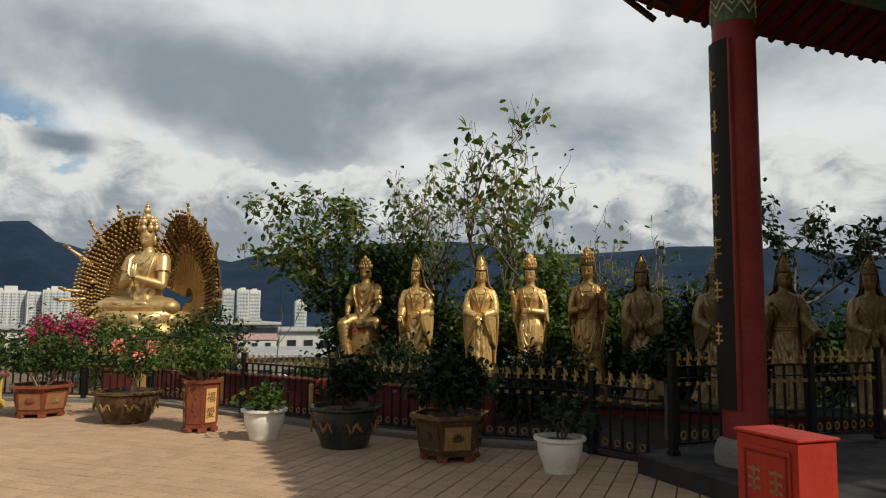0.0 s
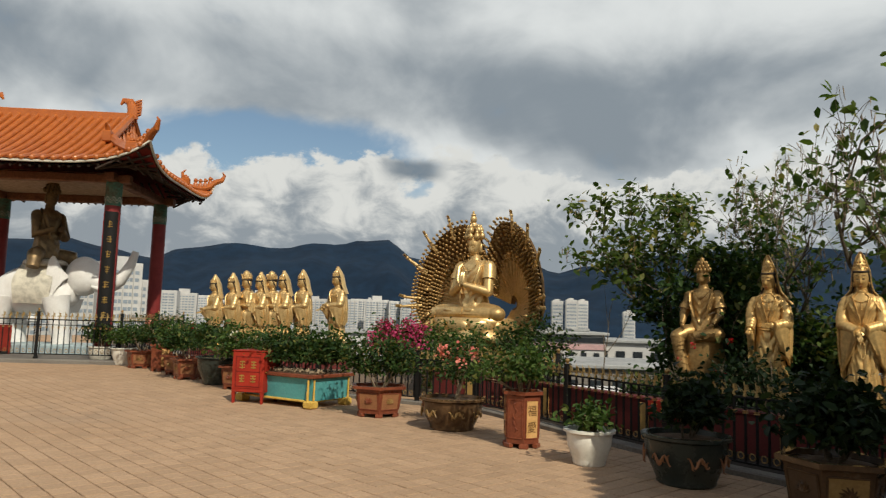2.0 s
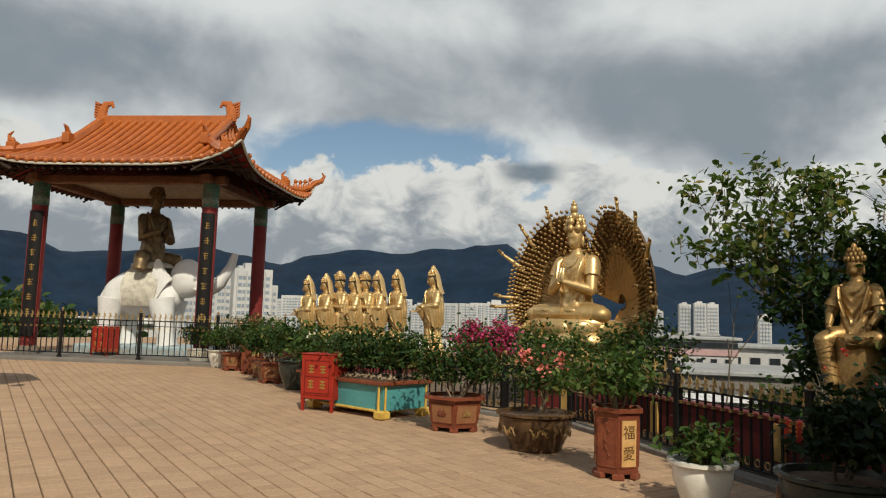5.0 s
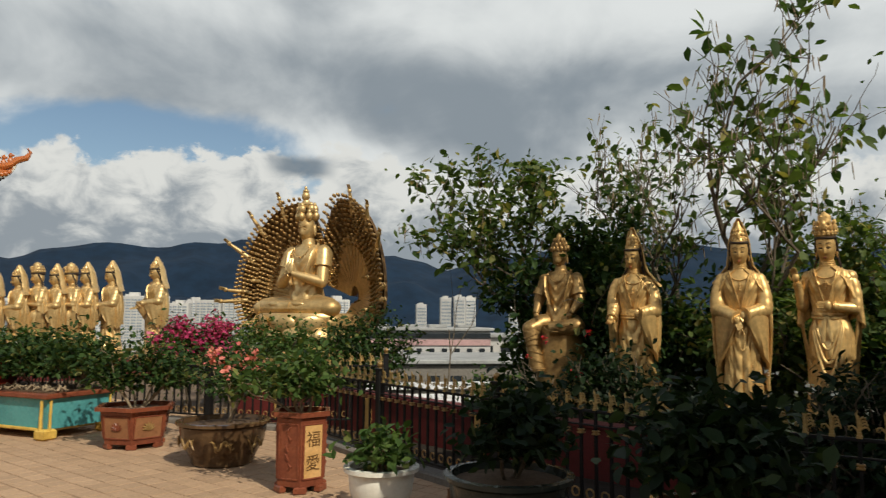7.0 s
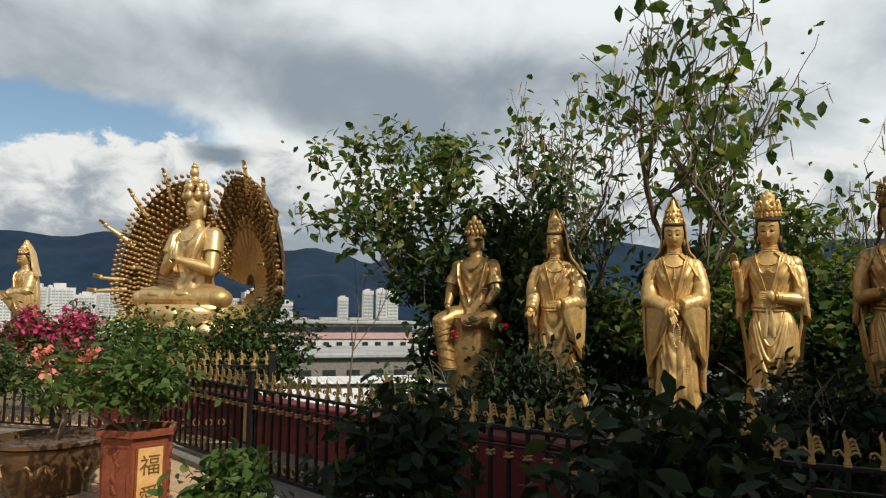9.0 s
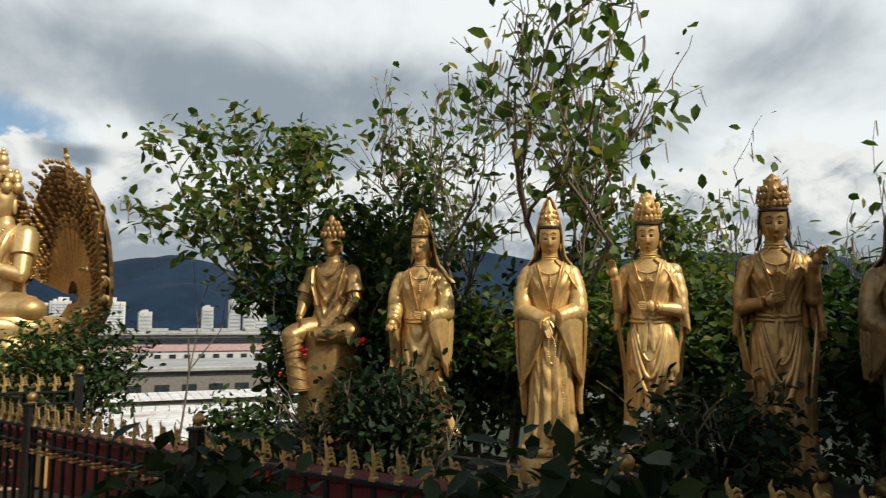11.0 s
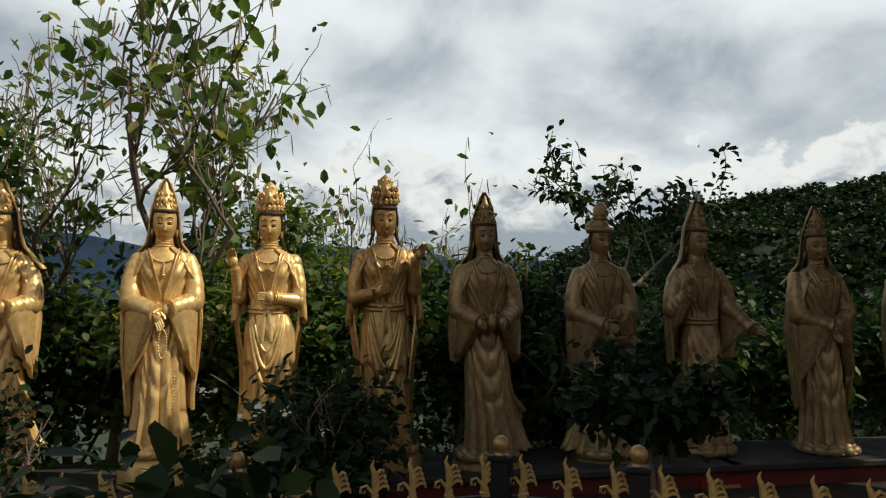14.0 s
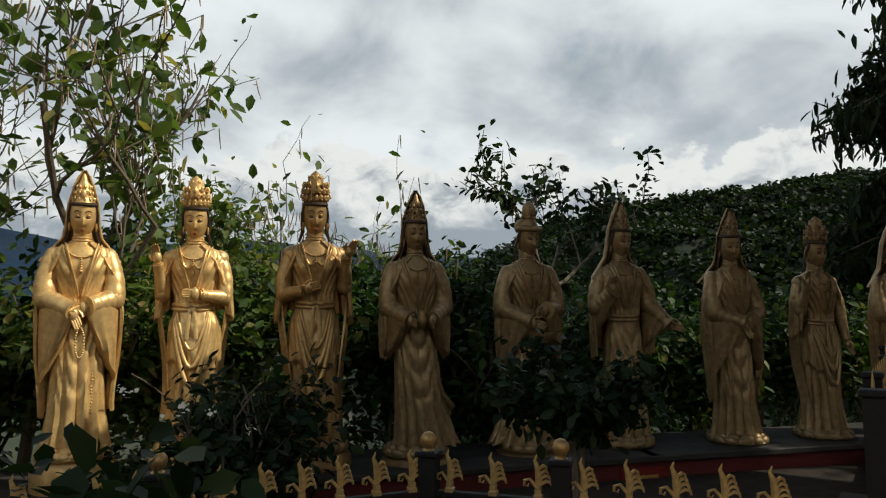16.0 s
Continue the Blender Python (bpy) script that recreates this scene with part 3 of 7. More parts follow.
    for k in range(2):
        s.tube([skin(0.076 * math.cos(b), 0.528 - 0.016 * k - 0.006 * math.sin(b), 0.008) for b in (math.pi * j / 14 for j in range(15))], 0.0075, 7)
    if skirted:
        for e in (-1, 1):
            s.ball(skin(e * 0.018, 0.518, 0.012), (0.016, 0.009, 0.010), 9, 6)
            s.tube([skin(e * 0.006, 0.515, 0.012), skin(e * 0.014, 0.46, 0.016), skin(e * 0.018, 0.40, 0.018)], [0.006, 0.009, 0.008], 7, 0.5)
        for k in range(3):
            s.tube([skin((0.070 - 0.006 * k) * u, 0.475 + 0.012 * k - (0.235 - 0.05 * k) * (1 - u * u), 0.020 - 0.003 * k) for u in (-1 + j / 12 for j in range(25))], [0.004] + [0.0105 - 0.002 * k] * 23 + [0.004], 8)
        for e in (-1, 1):
            rows = []
            for i in range(33):
                t = i / 32
                cx = e * (0.128 + 0.016 * math.sin(4.5 * t + 0.4 + ph[5] * 0.2) - 0.012 * t)
                cy = 0.0 + 0.02 * math.sin(6 * t + ph[6])
                w = 0.016 + 0.010 * t
                rows.append([(cx + e * w * u * 0.55, cy + w * u + 0.004 * crease(5 * u + 3 * t), 0.60 - 0.55 * t + 0.01 * u) for u in (-1 + k / 5 for k in range(11))])
            sheet(s, rows, 0.007, (0, 0))
    # neck rings, head
    hx = lean * 0.3
    head = Matrix.Translation((hx, -0.004, 0.790)) @ Matrix.Rotation(radians(p.get("turn", 0)), 4, "Z") @ Matrix.Rotation(radians(p.get("bow", 6)), 4, "X") @ Matrix.Diagonal((1.0, 1.04, 1.12, 1))
    rings = []
    for i in range(37):
        t = i / 36
        z = -0.028 + 0.138 * t
        w = math.sqrt(max(0.0004, 1 - ((t - 0.54) / 0.56) ** 2))
        ring = []
        for j in range(44):
            a = 2 * math.pi * j / 44
            x, y = math.cos(a), math.sin(a)
            f = max(0.0, -y)
            chin = 1 - 0.10 * max(0, 0.4 - t) / 0.4
            d = 0.0
            # nose, sockets, cheeks, mouth
            if f > 0.5:
                if 0.27 < t < 0.56:
                    d += 0.0125 * math.exp(-(x / 0.15) ** 2) * ((0.56 - t) / 0.24 if t > 0.32 else (t - 0.27) / 0.05)
                for e in (-1, 1):
                    d -= 0.0055 * math.exp(-((x - e * 0.40) / 0.20) ** 2 - ((t - 0.50) / 0.045) ** 2)
                    d += 0.0030 * math.exp(-((x - e * 0.45) / 0.22) ** 2 - ((t - 0.36) / 0.08) ** 2)
                d += 0.0045 * math.exp(-(x / 0.22) ** 2 - ((t - 0.195) / 0.035) ** 2)
                d += 0.0030 * math.exp(-(x / 0.25) ** 2 - ((t - 0.05) / 0.06) ** 2)
            ring.append(head @ Vector((0.046 * w * chin * x, (0.048 * w + d) * y - 0.004, z)))
        rings.append(ring)
    s.loft(rings)
    for e in (-1, 1):
        s.ball(head @ Vector((e * 0.047, 0.008, 0.024)), (0.007, 0.010, 0.034), 9, 7)
        s.slot = 1
        s.tube([head @ Vector((e * (0.006 + 0.027 * t), -0.0525 + 0.016 * t * t, 0.0535 + 0.006 * math.sin(math.pi * t))) for t in (0, 0.25, 0.5, 0.75, 1)], [0.0010, 0.0017, 0.0017, 0.0014, 0.0008], 5)
        s.tube([head @ Vector((e * (0.008 + 0.021 * t), -0.0505 + 0.012 * t * t, 0.0400 - 0.003 * math.sin(math.pi * t))) for t in (0, 0.25, 0.5, 0.75, 1)], [0.001, 0.0022, 0.0024, 0.002, 0.001], 5)
        s.slot = 0
        s.ball(head @ Vector((e * 0.0175, -0.0445, 0.0445)), (0.0095, 0.0058, 0.0048), 9, 6)
    s.slot = 2
    s.ball(head @ Vector((0, -0.0500, 0.0005)), (0.0088, 0.0040, 0.0021), 8, 5)
    s.ball(head @ Vector((0, -0.0492, -0.0036)), (0.0070, 0.0040, 0.0024), 8, 5)
    s.slot = 0
    for k in range(3):
        s.tube([(hx + (0.033 + 0.004 * k) * math.cos(a), (0.034 + 0.003 * k) * math.sin(a), 0.768 - 0.010 * k) for a in (2 * math.pi * i / 20 for i in range(21))], 0.0026, 6)
    # necklace with a pendant string
    for i in range(23):
        a = -1.45 + 2.9 * i / 22
        s.ball(skin(0.050 * math.sin(a), 0.722 - 0.034 * math.cos(a), 0.004), 0.0038, 6, 4)
    for k in range(6):
        s.ball(skin(0.0, 0.682 - 0.0085 * k, 0.005), 0.0036 + 0.0006 * k, 6, 4)
    if skirted:
        for e in (-1, 1):
            s.tube([skin(e * (0.006 + 0.05 * t), 0.668 - 0.016 * math.sin(math.pi * t * 1.5) + 0.01 * t, 0.012) for t in (i / 9 for i in range(10))], [0.005] * 9 + [0.003], 6)
    # hair and crown
    crown = p.get("crown", "veil")
    s.slot = 1
    s.ball(head @ Vector((0, 0.012, 0.079)), (0.0485, 0.046, 0.032), 20, 9)
    s.tube([head @ Vector((0.0455 * math.cos(a), -0.004 + 0.0475 * math.sin(a), 0.080)) for a in (2 * math.pi * i / 28 for i in range(29))], 0.0065, 7)
    for e in (-1, 1):
        s.tube([head @ Vector((e * 0.044, -0.012, 0.074)), head @ Vector((e * 0.049, 0.0, 0.045)), head @ Vector((e * 0.048, 0.014, -0.01)), (hx + e * 0.062, 0.012, 0.742)], [0.006, 0.008, 0.008, 0.005], 6)
    s.slot = 0
    if crown == "veil":
        s.lathe([(0.041, 0.082), (0.043, 0.090), (0.037, 0.094), (0.038, 0.104), (0.031, 0.110), (0.033, 0.122), (0.024, 0.130), (0.025, 0.142), (0.014, 0.154), (0.008, 0.170), (0.002, 0.178)], 24, head)
        for k in range(3):
            z, r = 0.096 + 0.019 * k, 0.040 - 0.007 * k
            for i in range(13 - 2 * k):
                a = 2 * math.pi * (i + 0.5 * k) / (13 - 2 * k)
                s.ball(head @ Vector((r * math.cos(a), r * math.sin(a), z)), (0.0042, 0.0068, 0.0095), 6, 4)
        s.ball(head @ Vector((0, -0.040, 0.112)), (0.010, 0.006, 0.017), 8, 6)
    elif crown == "tiara":
        s.lathe([(0.044, 0.084), (0.048, 0.094), (0.044, 0.106), (0.040, 0.128), (0.036, 0.140), (0.030, 0.148), (0.031, 0.160), (0.022, 0.176), (0.008, 0.186), (0.002, 0.190)], 22, head)
        for k, (count, r, z, hgt) in enumerate(((15, 0.049, 0.098, 0.014), (13, 0.048, 0.120, 0.016), (9, 0.040, 0.142, 0.014), (6, 0.026, 0.164, 0.012))):
            for i in range(count):
                a = 2 * math.pi * (i + 0.5 * k) / count - math.pi / 2
                c = Vector((r * math.cos(a), r * math.sin(a), z))
                rot = Matrix.Rotation(a, 3, "Z") @ Matrix.Rotation(0.25, 3, "Y")
                s.ball(head @ c, (0.005, 0.0085, hgt), 7, 5, rot)
                s.ball(head @ (c * 1.06 + Vector((0, 0, -0.004 - 0.06 * z))), 0.0042, 6, 4)
        s.ball(head @ Vector((0, -0.050, 0.132)), (0.012, 0.007, 0.022), 9, 6)
        s.ball(head @ Vector((0, -0.055, 0.138)), (0.006, 0.005, 0.011), 8, 5)
        for e in (-1, 1):
            for k in range(3):
                s.tube([head @ Vector((e * 0.044, -0.012, 0.098 + 0.018 * k)), head @ Vector((e * (0.058 - 0.004 * k), -0.008, 0.104 + 0.018 * k)), head @ Vector((e * (0.055 - 0.004 * k), -0.006, 0.117 + 0.018 * k))], [0.006, 0.006, 0.003], 6)
    else:
        s.ball(head @ Vector((0, 0.016, 0.082)), (0.054, 0.052, 0.036), 18, 9)
        s.tube([head @ Vector((0.050 * math.cos(a), -0.004 + 0.052 * math.sin(a), 0.074)) for a in (2 * math.pi * i / 24 for i in range(25))], 0.011, 8)
        s.lathe([(0.026, 0.105), (0.031, 0.125), (0.030, 0.150), (0.020, 0.166), (0.004, 0.174)], 16, head)
        s.tube([head @ Vector((0.029 * math.cos(a), 0.029 * math.sin(a), 0.116)) for a in (2 * math.pi * i / 16 for i in range(17))], 0.006, 6)
        s.ball(head @ Vector((0, -0.030, 0.140)), (0.014, 0.006, 0.022), 8, 6)
    if crown == "veil":
        side = p.get("veil_side", 0.0)
        rows = []
        for i in range(31):
            t = i / 30
            z = 0.190 - 0.285 * t
            rx, ry = along(VEIL, t)
            opened = radians(62 + 30 * min(1, t / 0.3) - 26 * max(0, t - 0.62))
            ring = []
            for j in range(45):
                u = j / 44
                a = -math.pi / 2 + opened + (2 * math.pi - 2 * opened) * u
                r = 1 + 0.10 * t * t * crease(6 * a + ph[0] + 2 * t)
                ring.append(head @ Vector((r * rx * math.cos(a) + side * 0.03 * t * t, r * ry * math.sin(a) + 0.010, z - 0.020 * max(0, t - 0.6) * abs(math.cos(a)))))
            rows.append(ring)
        sheet(s, rows, 0.006, (hx, 0.01))
        for j in (0, -1):
            s.tube([r[j] for r in rows[2:]], 0.0042, 6)
    # arms: shoulder, elbow and wrist for each side, sleeves and palms
    for e, arm in ((-1, p["right"]), (1, p["left"])):
        sh = Vector((lean * 0.8 + e * 0.094, 0.006, 0.694))
        el = Vector((e * arm[0][0], arm[0][1], arm[0][2]))
        wr = Vector((e * arm[1][0], arm[1][1], arm[1][2]))
        bare = arm[2]
        steps = 22
        up = [sh.lerp(el, i / steps) + Vector((e * 0.010 * math.sin(math.pi * i / steps), 0, 0)) for i in range(steps + 1)]
        s.tube(up, [(0.031 if bare else 0.036 + 0.006 * i / steps) + 0.0022 * crease(i * 0.5 + ph[3] + e) for i in range(steps + 1)], 16)
        s.ball(sh, (0.036, 0.036, 0.034), 14, 8)
        s.ball(el, 0.031 if bare else 0.042, 14, 8)
        fore = [el.lerp(wr, i / steps) for i in range(steps + 1)]
        if bare:
            s.tube(fore, [0.029 - 0.013 * i / steps for i in range(steps + 1)], 14)
            for f in (0.78, 0.86, 0.93):
                c, d = el.lerp(wr, f), (wr - el).normalized()
                s.tube([c - d * 0.004, c + d * 0.004], 0.0215, 14)
        else:
            s.tube(fore, [0.039 - 0.010 * i / steps + 0.0028 * crease(i * 0.55 + ph[4] + e) for i in range(steps + 1)], 18)
            c, d = wr, (wr - el).normalized()
            s.tube([c - d * 0.008, c + d * 0.008], [0.030, 0.035], 18)
            # cloth hanging from the forearm
            fall = p.get("sleeve", 0.20)
            run = wr - el
            flat = Vector((run.x, run.y, 0)).normalized()
            nrm = flat.cross(Vector((0, 0, 1)))
            rows = []
            for i in range(21):
                t = i / 20
                ring = []
                for k in range(37):
                    b = 2 * math.pi * k / 36
                    u = math.cos(b)
                    half = (run.length * 0.5 + 0.02) * (1 - 0.42 * t)
                    c = el.lerp(wr, 0.5) - flat * (0.030 * t)
                    q = c + flat * half * u + nrm * (math.sin(b) * (0.030 - 0.012 * t) + 0.014 * t * crease(4.2 * u + ph[3] + e + t))
                    q.z += run.z * 0.5 * u * (1 - t) - fall * t * (0.80 - 0.28 * u) - 0.004
                    ring.append(q)
                rows.append(ring)
            s.loft(rows, True, True)
        fwd = (wr - el).normalized()
        aim = Vector(arm[3]).normalized() if len(arm) > 3 else fwd
        aim.x *= e
        across = aim.cross(Vector((0, 1, 0.2))).normalized()
        s.ball(wr + aim * 0.018, (0.018, 0.014, 0.024), 12, 7)
        for k in range(4):
            b = wr + aim * 0.030 + across * (k - 1.5) * 0.0078
            s.tube([b, b + aim * 0.022 + Vector((0, -0.002, 0)), b + aim * (0.040 - 0.004 * abs(k - 1.2)) + Vector((0, -0.010, -0.002))], [0.0050, 0.0046, 0.003], 6)
        b = wr + aim * 0.010 + across * 0.019
        s.tube([b, b + aim * 0.018 + across * 0.007, b + aim * 0.030 + across * 0.006], [0.0058, 0.005, 0.0032], 6)
    # prayer beads, what they hold
    if p.get("beads"):
        for i in range(30):
            a = 2 * math.pi * i / 30
            s.ball((0.004 + 0.015 * math.sin(a), -0.122, 0.395 + 0.050 * math.cos(a)), 0.0042, 6, 4)
        for i in range(16):
            s.ball((0.050 + 0.002 * math.sin(i), -0.092 - 0.0008 * i, 0.29 - 0.011 * i), 0.004, 6, 4)
    if p.get("vase"):
        s.lathe([(0.010, 0.0), (0.016, 0.01), (0.024, 0.035), (0.012, 0.06), (0.014, 0.075), (0.018, 0.080)], 14, Matrix.Translation((0, -0.118, 0.47)))
    if p.get("bowl"):
        s.lathe([(0.02, 0), (0.05, 0.014), (0.064, 0.036), (0.064, 0.040), (0.05, 0.034)], 18, Matrix.Translation((0.02, -0.125, 0.42)))
    return s


CLASP = ([(0.118, -0.03, 0.545), (0.026, -0.112, 0.505), False, (-0.4, -0.3, -0.9)], [(0.118, -0.03, 0.545), (0.030, -0.106, 0.520), False, (-0.9, -0.25, -0.4)])
FORMS = [
    dict(gape=44, right=[(0.122, -0.02, 0.57), (0.120, -0.10, 0.505), False, (0.1, -0.8, -0.4)], left=[(0.118, -0.03, 0.55), (0.045, -0.115, 0.53), False, (-0.7, -0.5, 0.1)], tail=1, cloak_bottom=0.36, turn=-14, sway=-0.010, veil_side=0.6, sleeve=0.24),
    dict(right=CLASP[0], left=CLASP[1], beads=True, cloak_bottom=0.20, gape=50, sleeve=0.25),
    dict(crown="tiara", right=[(0.118, -0.02, 0.565), (0.132, -0.070, 0.675), True, (0.2, -0.2, 1)], left=[(0.122, -0.02, 0.55), (0.028, -0.100, 0.560), True, (-0.9, -0.3, 0.1)], scarf=True, cloak_bottom=0.52, gape=48, sway=0.006),
    dict(crown="tiara", right=[(0.122, -0.02, 0.55), (0.045, -0.100, 0.565), True, (-0.8, -0.4, 0.3)], left=[(0.118, -0.02, 0.58), (0.120, -0.075, 0.69), True, (0.5, -0.3, 0.7)], scarf=True, cloak_bottom=0.50, gape=48),
    dict(right=[(0.118, -0.02, 0.55), (0.050, -0.115, 0.505), False, (-0.2, -0.9, -0.2)], left=[(0.118, -0.02, 0.55), (0.050, -0.115, 0.505), False, (-0.2, -0.9, -0.2)], vase=True, tail=1, cloak_bottom=0.42, sleeve=0.16),
    dict(right=[(0.124, -0.02, 0.55), (0.03, -0.105, 0.50), False, (-0.7, -0.5, -0.2)], left=[(0.126, -0.02, 0.55), (0.05, -0.105, 0.545), False, (-0.8, -0.4, 0)], bowl=True, tail=-1, crown="cap", turn=14, cloak_bottom=0.38, sway=0.008, gape=50),
    dict(right=[(0.126, -0.02, 0.56), (0.085, -0.09, 0.62), False, (0, -0.3, 1)], left=[(0.135, -0.02, 0.57), (0.195, -0.08, 0.49), False, (0.8, -0.5, -0.3)], turn=10, cloak_bottom=0.40, sway=0.010, gape=48, sleeve=0.13),
    dict(right=CLASP[0], left=CLASP[1], cloak_bottom=0.22, turn=-14, sway=-0.006, sleeve=0.23, veil_side=-0.3),
    dict(crown="tiara", right=[(0.118, -0.02, 0.57), (0.115, -0.075, 0.68), True, (0.1, -0.2, 1)], left=[(0.124, -0.02, 0.55), (0.128, -0.05, 0.43), True, (0.1, -0.4, -0.9)], scarf=True, cloak_bottom=0.50),
    dict(right=CLASP[0], left=CLASP[1], cloak_bottom=0.20, sleeve=0.2),
]
# from the fourth statue on, part of the shade is put into the gilding
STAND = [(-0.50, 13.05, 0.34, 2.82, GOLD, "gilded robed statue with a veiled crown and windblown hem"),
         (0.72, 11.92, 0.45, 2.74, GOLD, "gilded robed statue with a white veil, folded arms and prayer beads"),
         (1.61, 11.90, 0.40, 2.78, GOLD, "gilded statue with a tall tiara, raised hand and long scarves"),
         (2.57, 11.50, 0.35, 2.86, GOLD_DEEP, "worn shade-toned gilt statue with tall tiara, half in shade, hand raised"),
         (3.40, 11.10, 0.28, 2.70, GOLD_DULL, "shade-toned gilt veiled statue holding a small vase in the shade"),
         (4.52, 10.80, 0.24, 2.69, GOLD_DULL, "shade-toned gilt statue with a tied headcloth holding a bowl"),
         (5.49, 10.47, 0.22, 2.69, GOLD_DULL, "shade-toned gilt veiled statue with outstretched arm, half hidden by a shrub"),
         (6.53, 9.88, 0.22, 2.62, GOLD_DULL, "shade-toned gilt veiled statue with folded arms in the shade"),
         (7.50, 9.50, 0.22, 2.56, GOLD_DULL, "shade-toned gilt statue with a tiara and long scarves in the shade"),
         (8.45, 9.12, 0.22, 2.55, GOLD_DULL, "shade-toned gilt veiled statue at the shaded end of the row")]
for k, ((x, y, foot, top, mat, label), form) in enumerate(zip(STAND, FORMS)):
    h = top - foot
    form["seed"] = 20 + k
    body = figure(form)
    if foot > 0.225:
        body.lathe([(0.15, (0.222 - foot) / h), (0.15, -0.02), (0.135, -0.004), (0.12, 0.002)], 28)
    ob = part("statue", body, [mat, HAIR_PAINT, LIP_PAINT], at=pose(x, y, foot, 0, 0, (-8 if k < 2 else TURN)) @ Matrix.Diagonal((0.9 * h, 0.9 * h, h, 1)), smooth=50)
    tagged(ob, label, "statue", "row of statues on the plinth")

# seated figure at the near end of the row


def seated(crown="tiara", big=False, seed=5):
    """A cross-legged or leaning seated figure, about one metre high before scaling."""
    s = Shape()
    rng = np.random.default_rng(seed)
    ph = rng.uniform(0, 6, 6)
    # torso
    prof = [(0.02, 0.20, 0.15), (0.10, 0.17, 0.13), (0.22, 0.145, 0.105), (0.36, 0.165, 0.11), (0.46, 0.185, 0.115), (0.53, 0.175, 0.10), (0.565, 0.11, 0.075), (0.59, 0.06, 0.055), (0.64, 0.052, 0.052)]
    rings = []
    for i in range(50):
        z = 0.02 + 0.62 * i / 49
        k = max(j for j in range(len(prof) - 1) if prof[j][0] <= z + 1e-9)
        (z0, a0, b0), (z1, a1, b1) = prof[k], prof[k + 1]
        f = (z - z0) / (z1 - z0)
        rx, ry = a0 + (a1 - a0) * f, b0 + (b1 - b0) * f
        ring = []
        for j in range(56):
            a = 2 * math.pi * j / 56
            d = 0.006 * max(0, min(1, (0.5 - z) / 0.1)) * (wave(a, 9, ph[0] + 4 * z) + 0.5 * wave(a, 17, ph[1]))
            d += 0.007 * max(0, -math.sin(a)) * wave(z - 0.25 * abs(math.cos(a)), 60, ph[2]) * (1 if z < 0.5 else 0)
            ring.append(((rx + d) * math.cos(a), (ry + d) * math.sin(a), z))
        rings.append(ring)
    s.loft(rings)
    # robe edges over the shoulders
    for e in (-1, 1):
        s.tube([(e * 0.10, 0.02, 0.575), (e * 0.13, -0.08, 0.50), (e * 0.11, -0.125, 0.38), (e * 0.07, -0.125, 0.24)], [0.03, 0.034, 0.03, 0.02], 9, 0.5)
    head = Matrix.Translation((0, -0.005, 0.655)) @ Matrix.Rotation(radians(7), 4, "X") @ Matrix.Scale(1.55, 4)
    rings = []
    for i in range(20):
        t = i / 19
        z = -0.028 + 0.138 * t
        w = math.sqrt(max(0.0004, 1 - ((t - 0.56) / 0.58) ** 2))
        ring = []
        for j in range(26):
            a = 2 * math.pi * j / 26
            x, y = math.cos(a), math.sin(a)
            f = max(0.0, -y)
            d = 0.011 * (f - 0.86) / 0.14 * (1 - abs(t - 0.30) / 0.26) if f > 0.86 and 0.24 < t < 0.52 else 0
            if f > 0.55 and 0.46 < t < 0.58 and 0.18 < abs(x) < 0.7:
                d = -0.0035
            ring.append(head @ Vector((0.046 * w * (1 - 0.2 * max(0, 0.4 - t) / 0.4) * x, (0.05 * w + d) * y - 0.004, z)))
        rings.append(ring)
    s.loft(rings)
    for e in (-1, 1):
        s.ball(head @ Vector((e * 0.046, 0.006, 0.03)), (0.012, 0.016, 0.052), 8, 6)
    s.ball(head @ Vector((0, 0.016, 0.080)), (0.051, 0.048, 0.040), 16, 8)
    for e in (-1, 1):
        s.tube([head @ Vector((e * (0.006 + 0.026 * t), -0.0535 + 0.016 * t * t, 0.052 + 0.007 * math.sin(math.pi * t))) for t in (0, 0.25, 0.5, 0.75, 1)], [0.0016, 0.0022, 0.0022, 0.0018, 0.001], 5)
        s.ball(head @ Vector((e * 0.018, -0.0465, 0.041)), (0.010, 0.006, 0.0046), 8, 5)
    s.ball(head @ Vector((0, -0.047, -0.002)), (0.0105, 0.0055, 0.0040), 8, 5)
    if crown == "tiara":
        for row in range(3):
            n = 13 - 2 * row
            for i in range(n):
                a = 2 * math.pi * i / n
                r = 0.055 - 0.012 * row
                s.ball(head @ Vector((r * math.cos(a), r * math.sin(a) + 0.004, 0.10 + 0.026 * row)), (0.018, 0.018, 0.032), 7, 5)
        s.ball(head @ Vector((0, 0.0, 0.17)), (0.03, 0.03, 0.05), 10, 6)
    if big:
        for row, (n, r, z) in enumerate(((7, 0.05, 0.11), (5, 0.042, 0.15))):
            for i in range(n):
                a = -math.pi / 2 + 2 * math.pi * i / n
                c = Vector((r * math.cos(a), r * math.sin(a) + 0.006, z))
                s.ball(head @ c, (0.032, 0.032, 0.04), 9, 6)
                s.ball(head @ (c + Vector((0, 0, 0.024))), (0.018, 0.018, 0.024), 7, 5)
        s.lathe([(0.03, 0.16), (0.035, 0.18), (0.022, 0.19), (0.02, 0.20)], 12, head)
        s.ball(head @ Vector((0, 0, 0.222)), (0.034, 0.036, 0.045), 12, 8)
        s.ball(head @ Vector((0, 0.003, 0.25)), (0.026, 0.028, 0.02), 10, 6)
        s.ball(head @ Vector((0, 0.003, 0.266)), (0.012, 0.012, 0.02), 8, 5)
    # necklace
    for i in range(19):
        a = -1.5 + 3.0 * i / 18
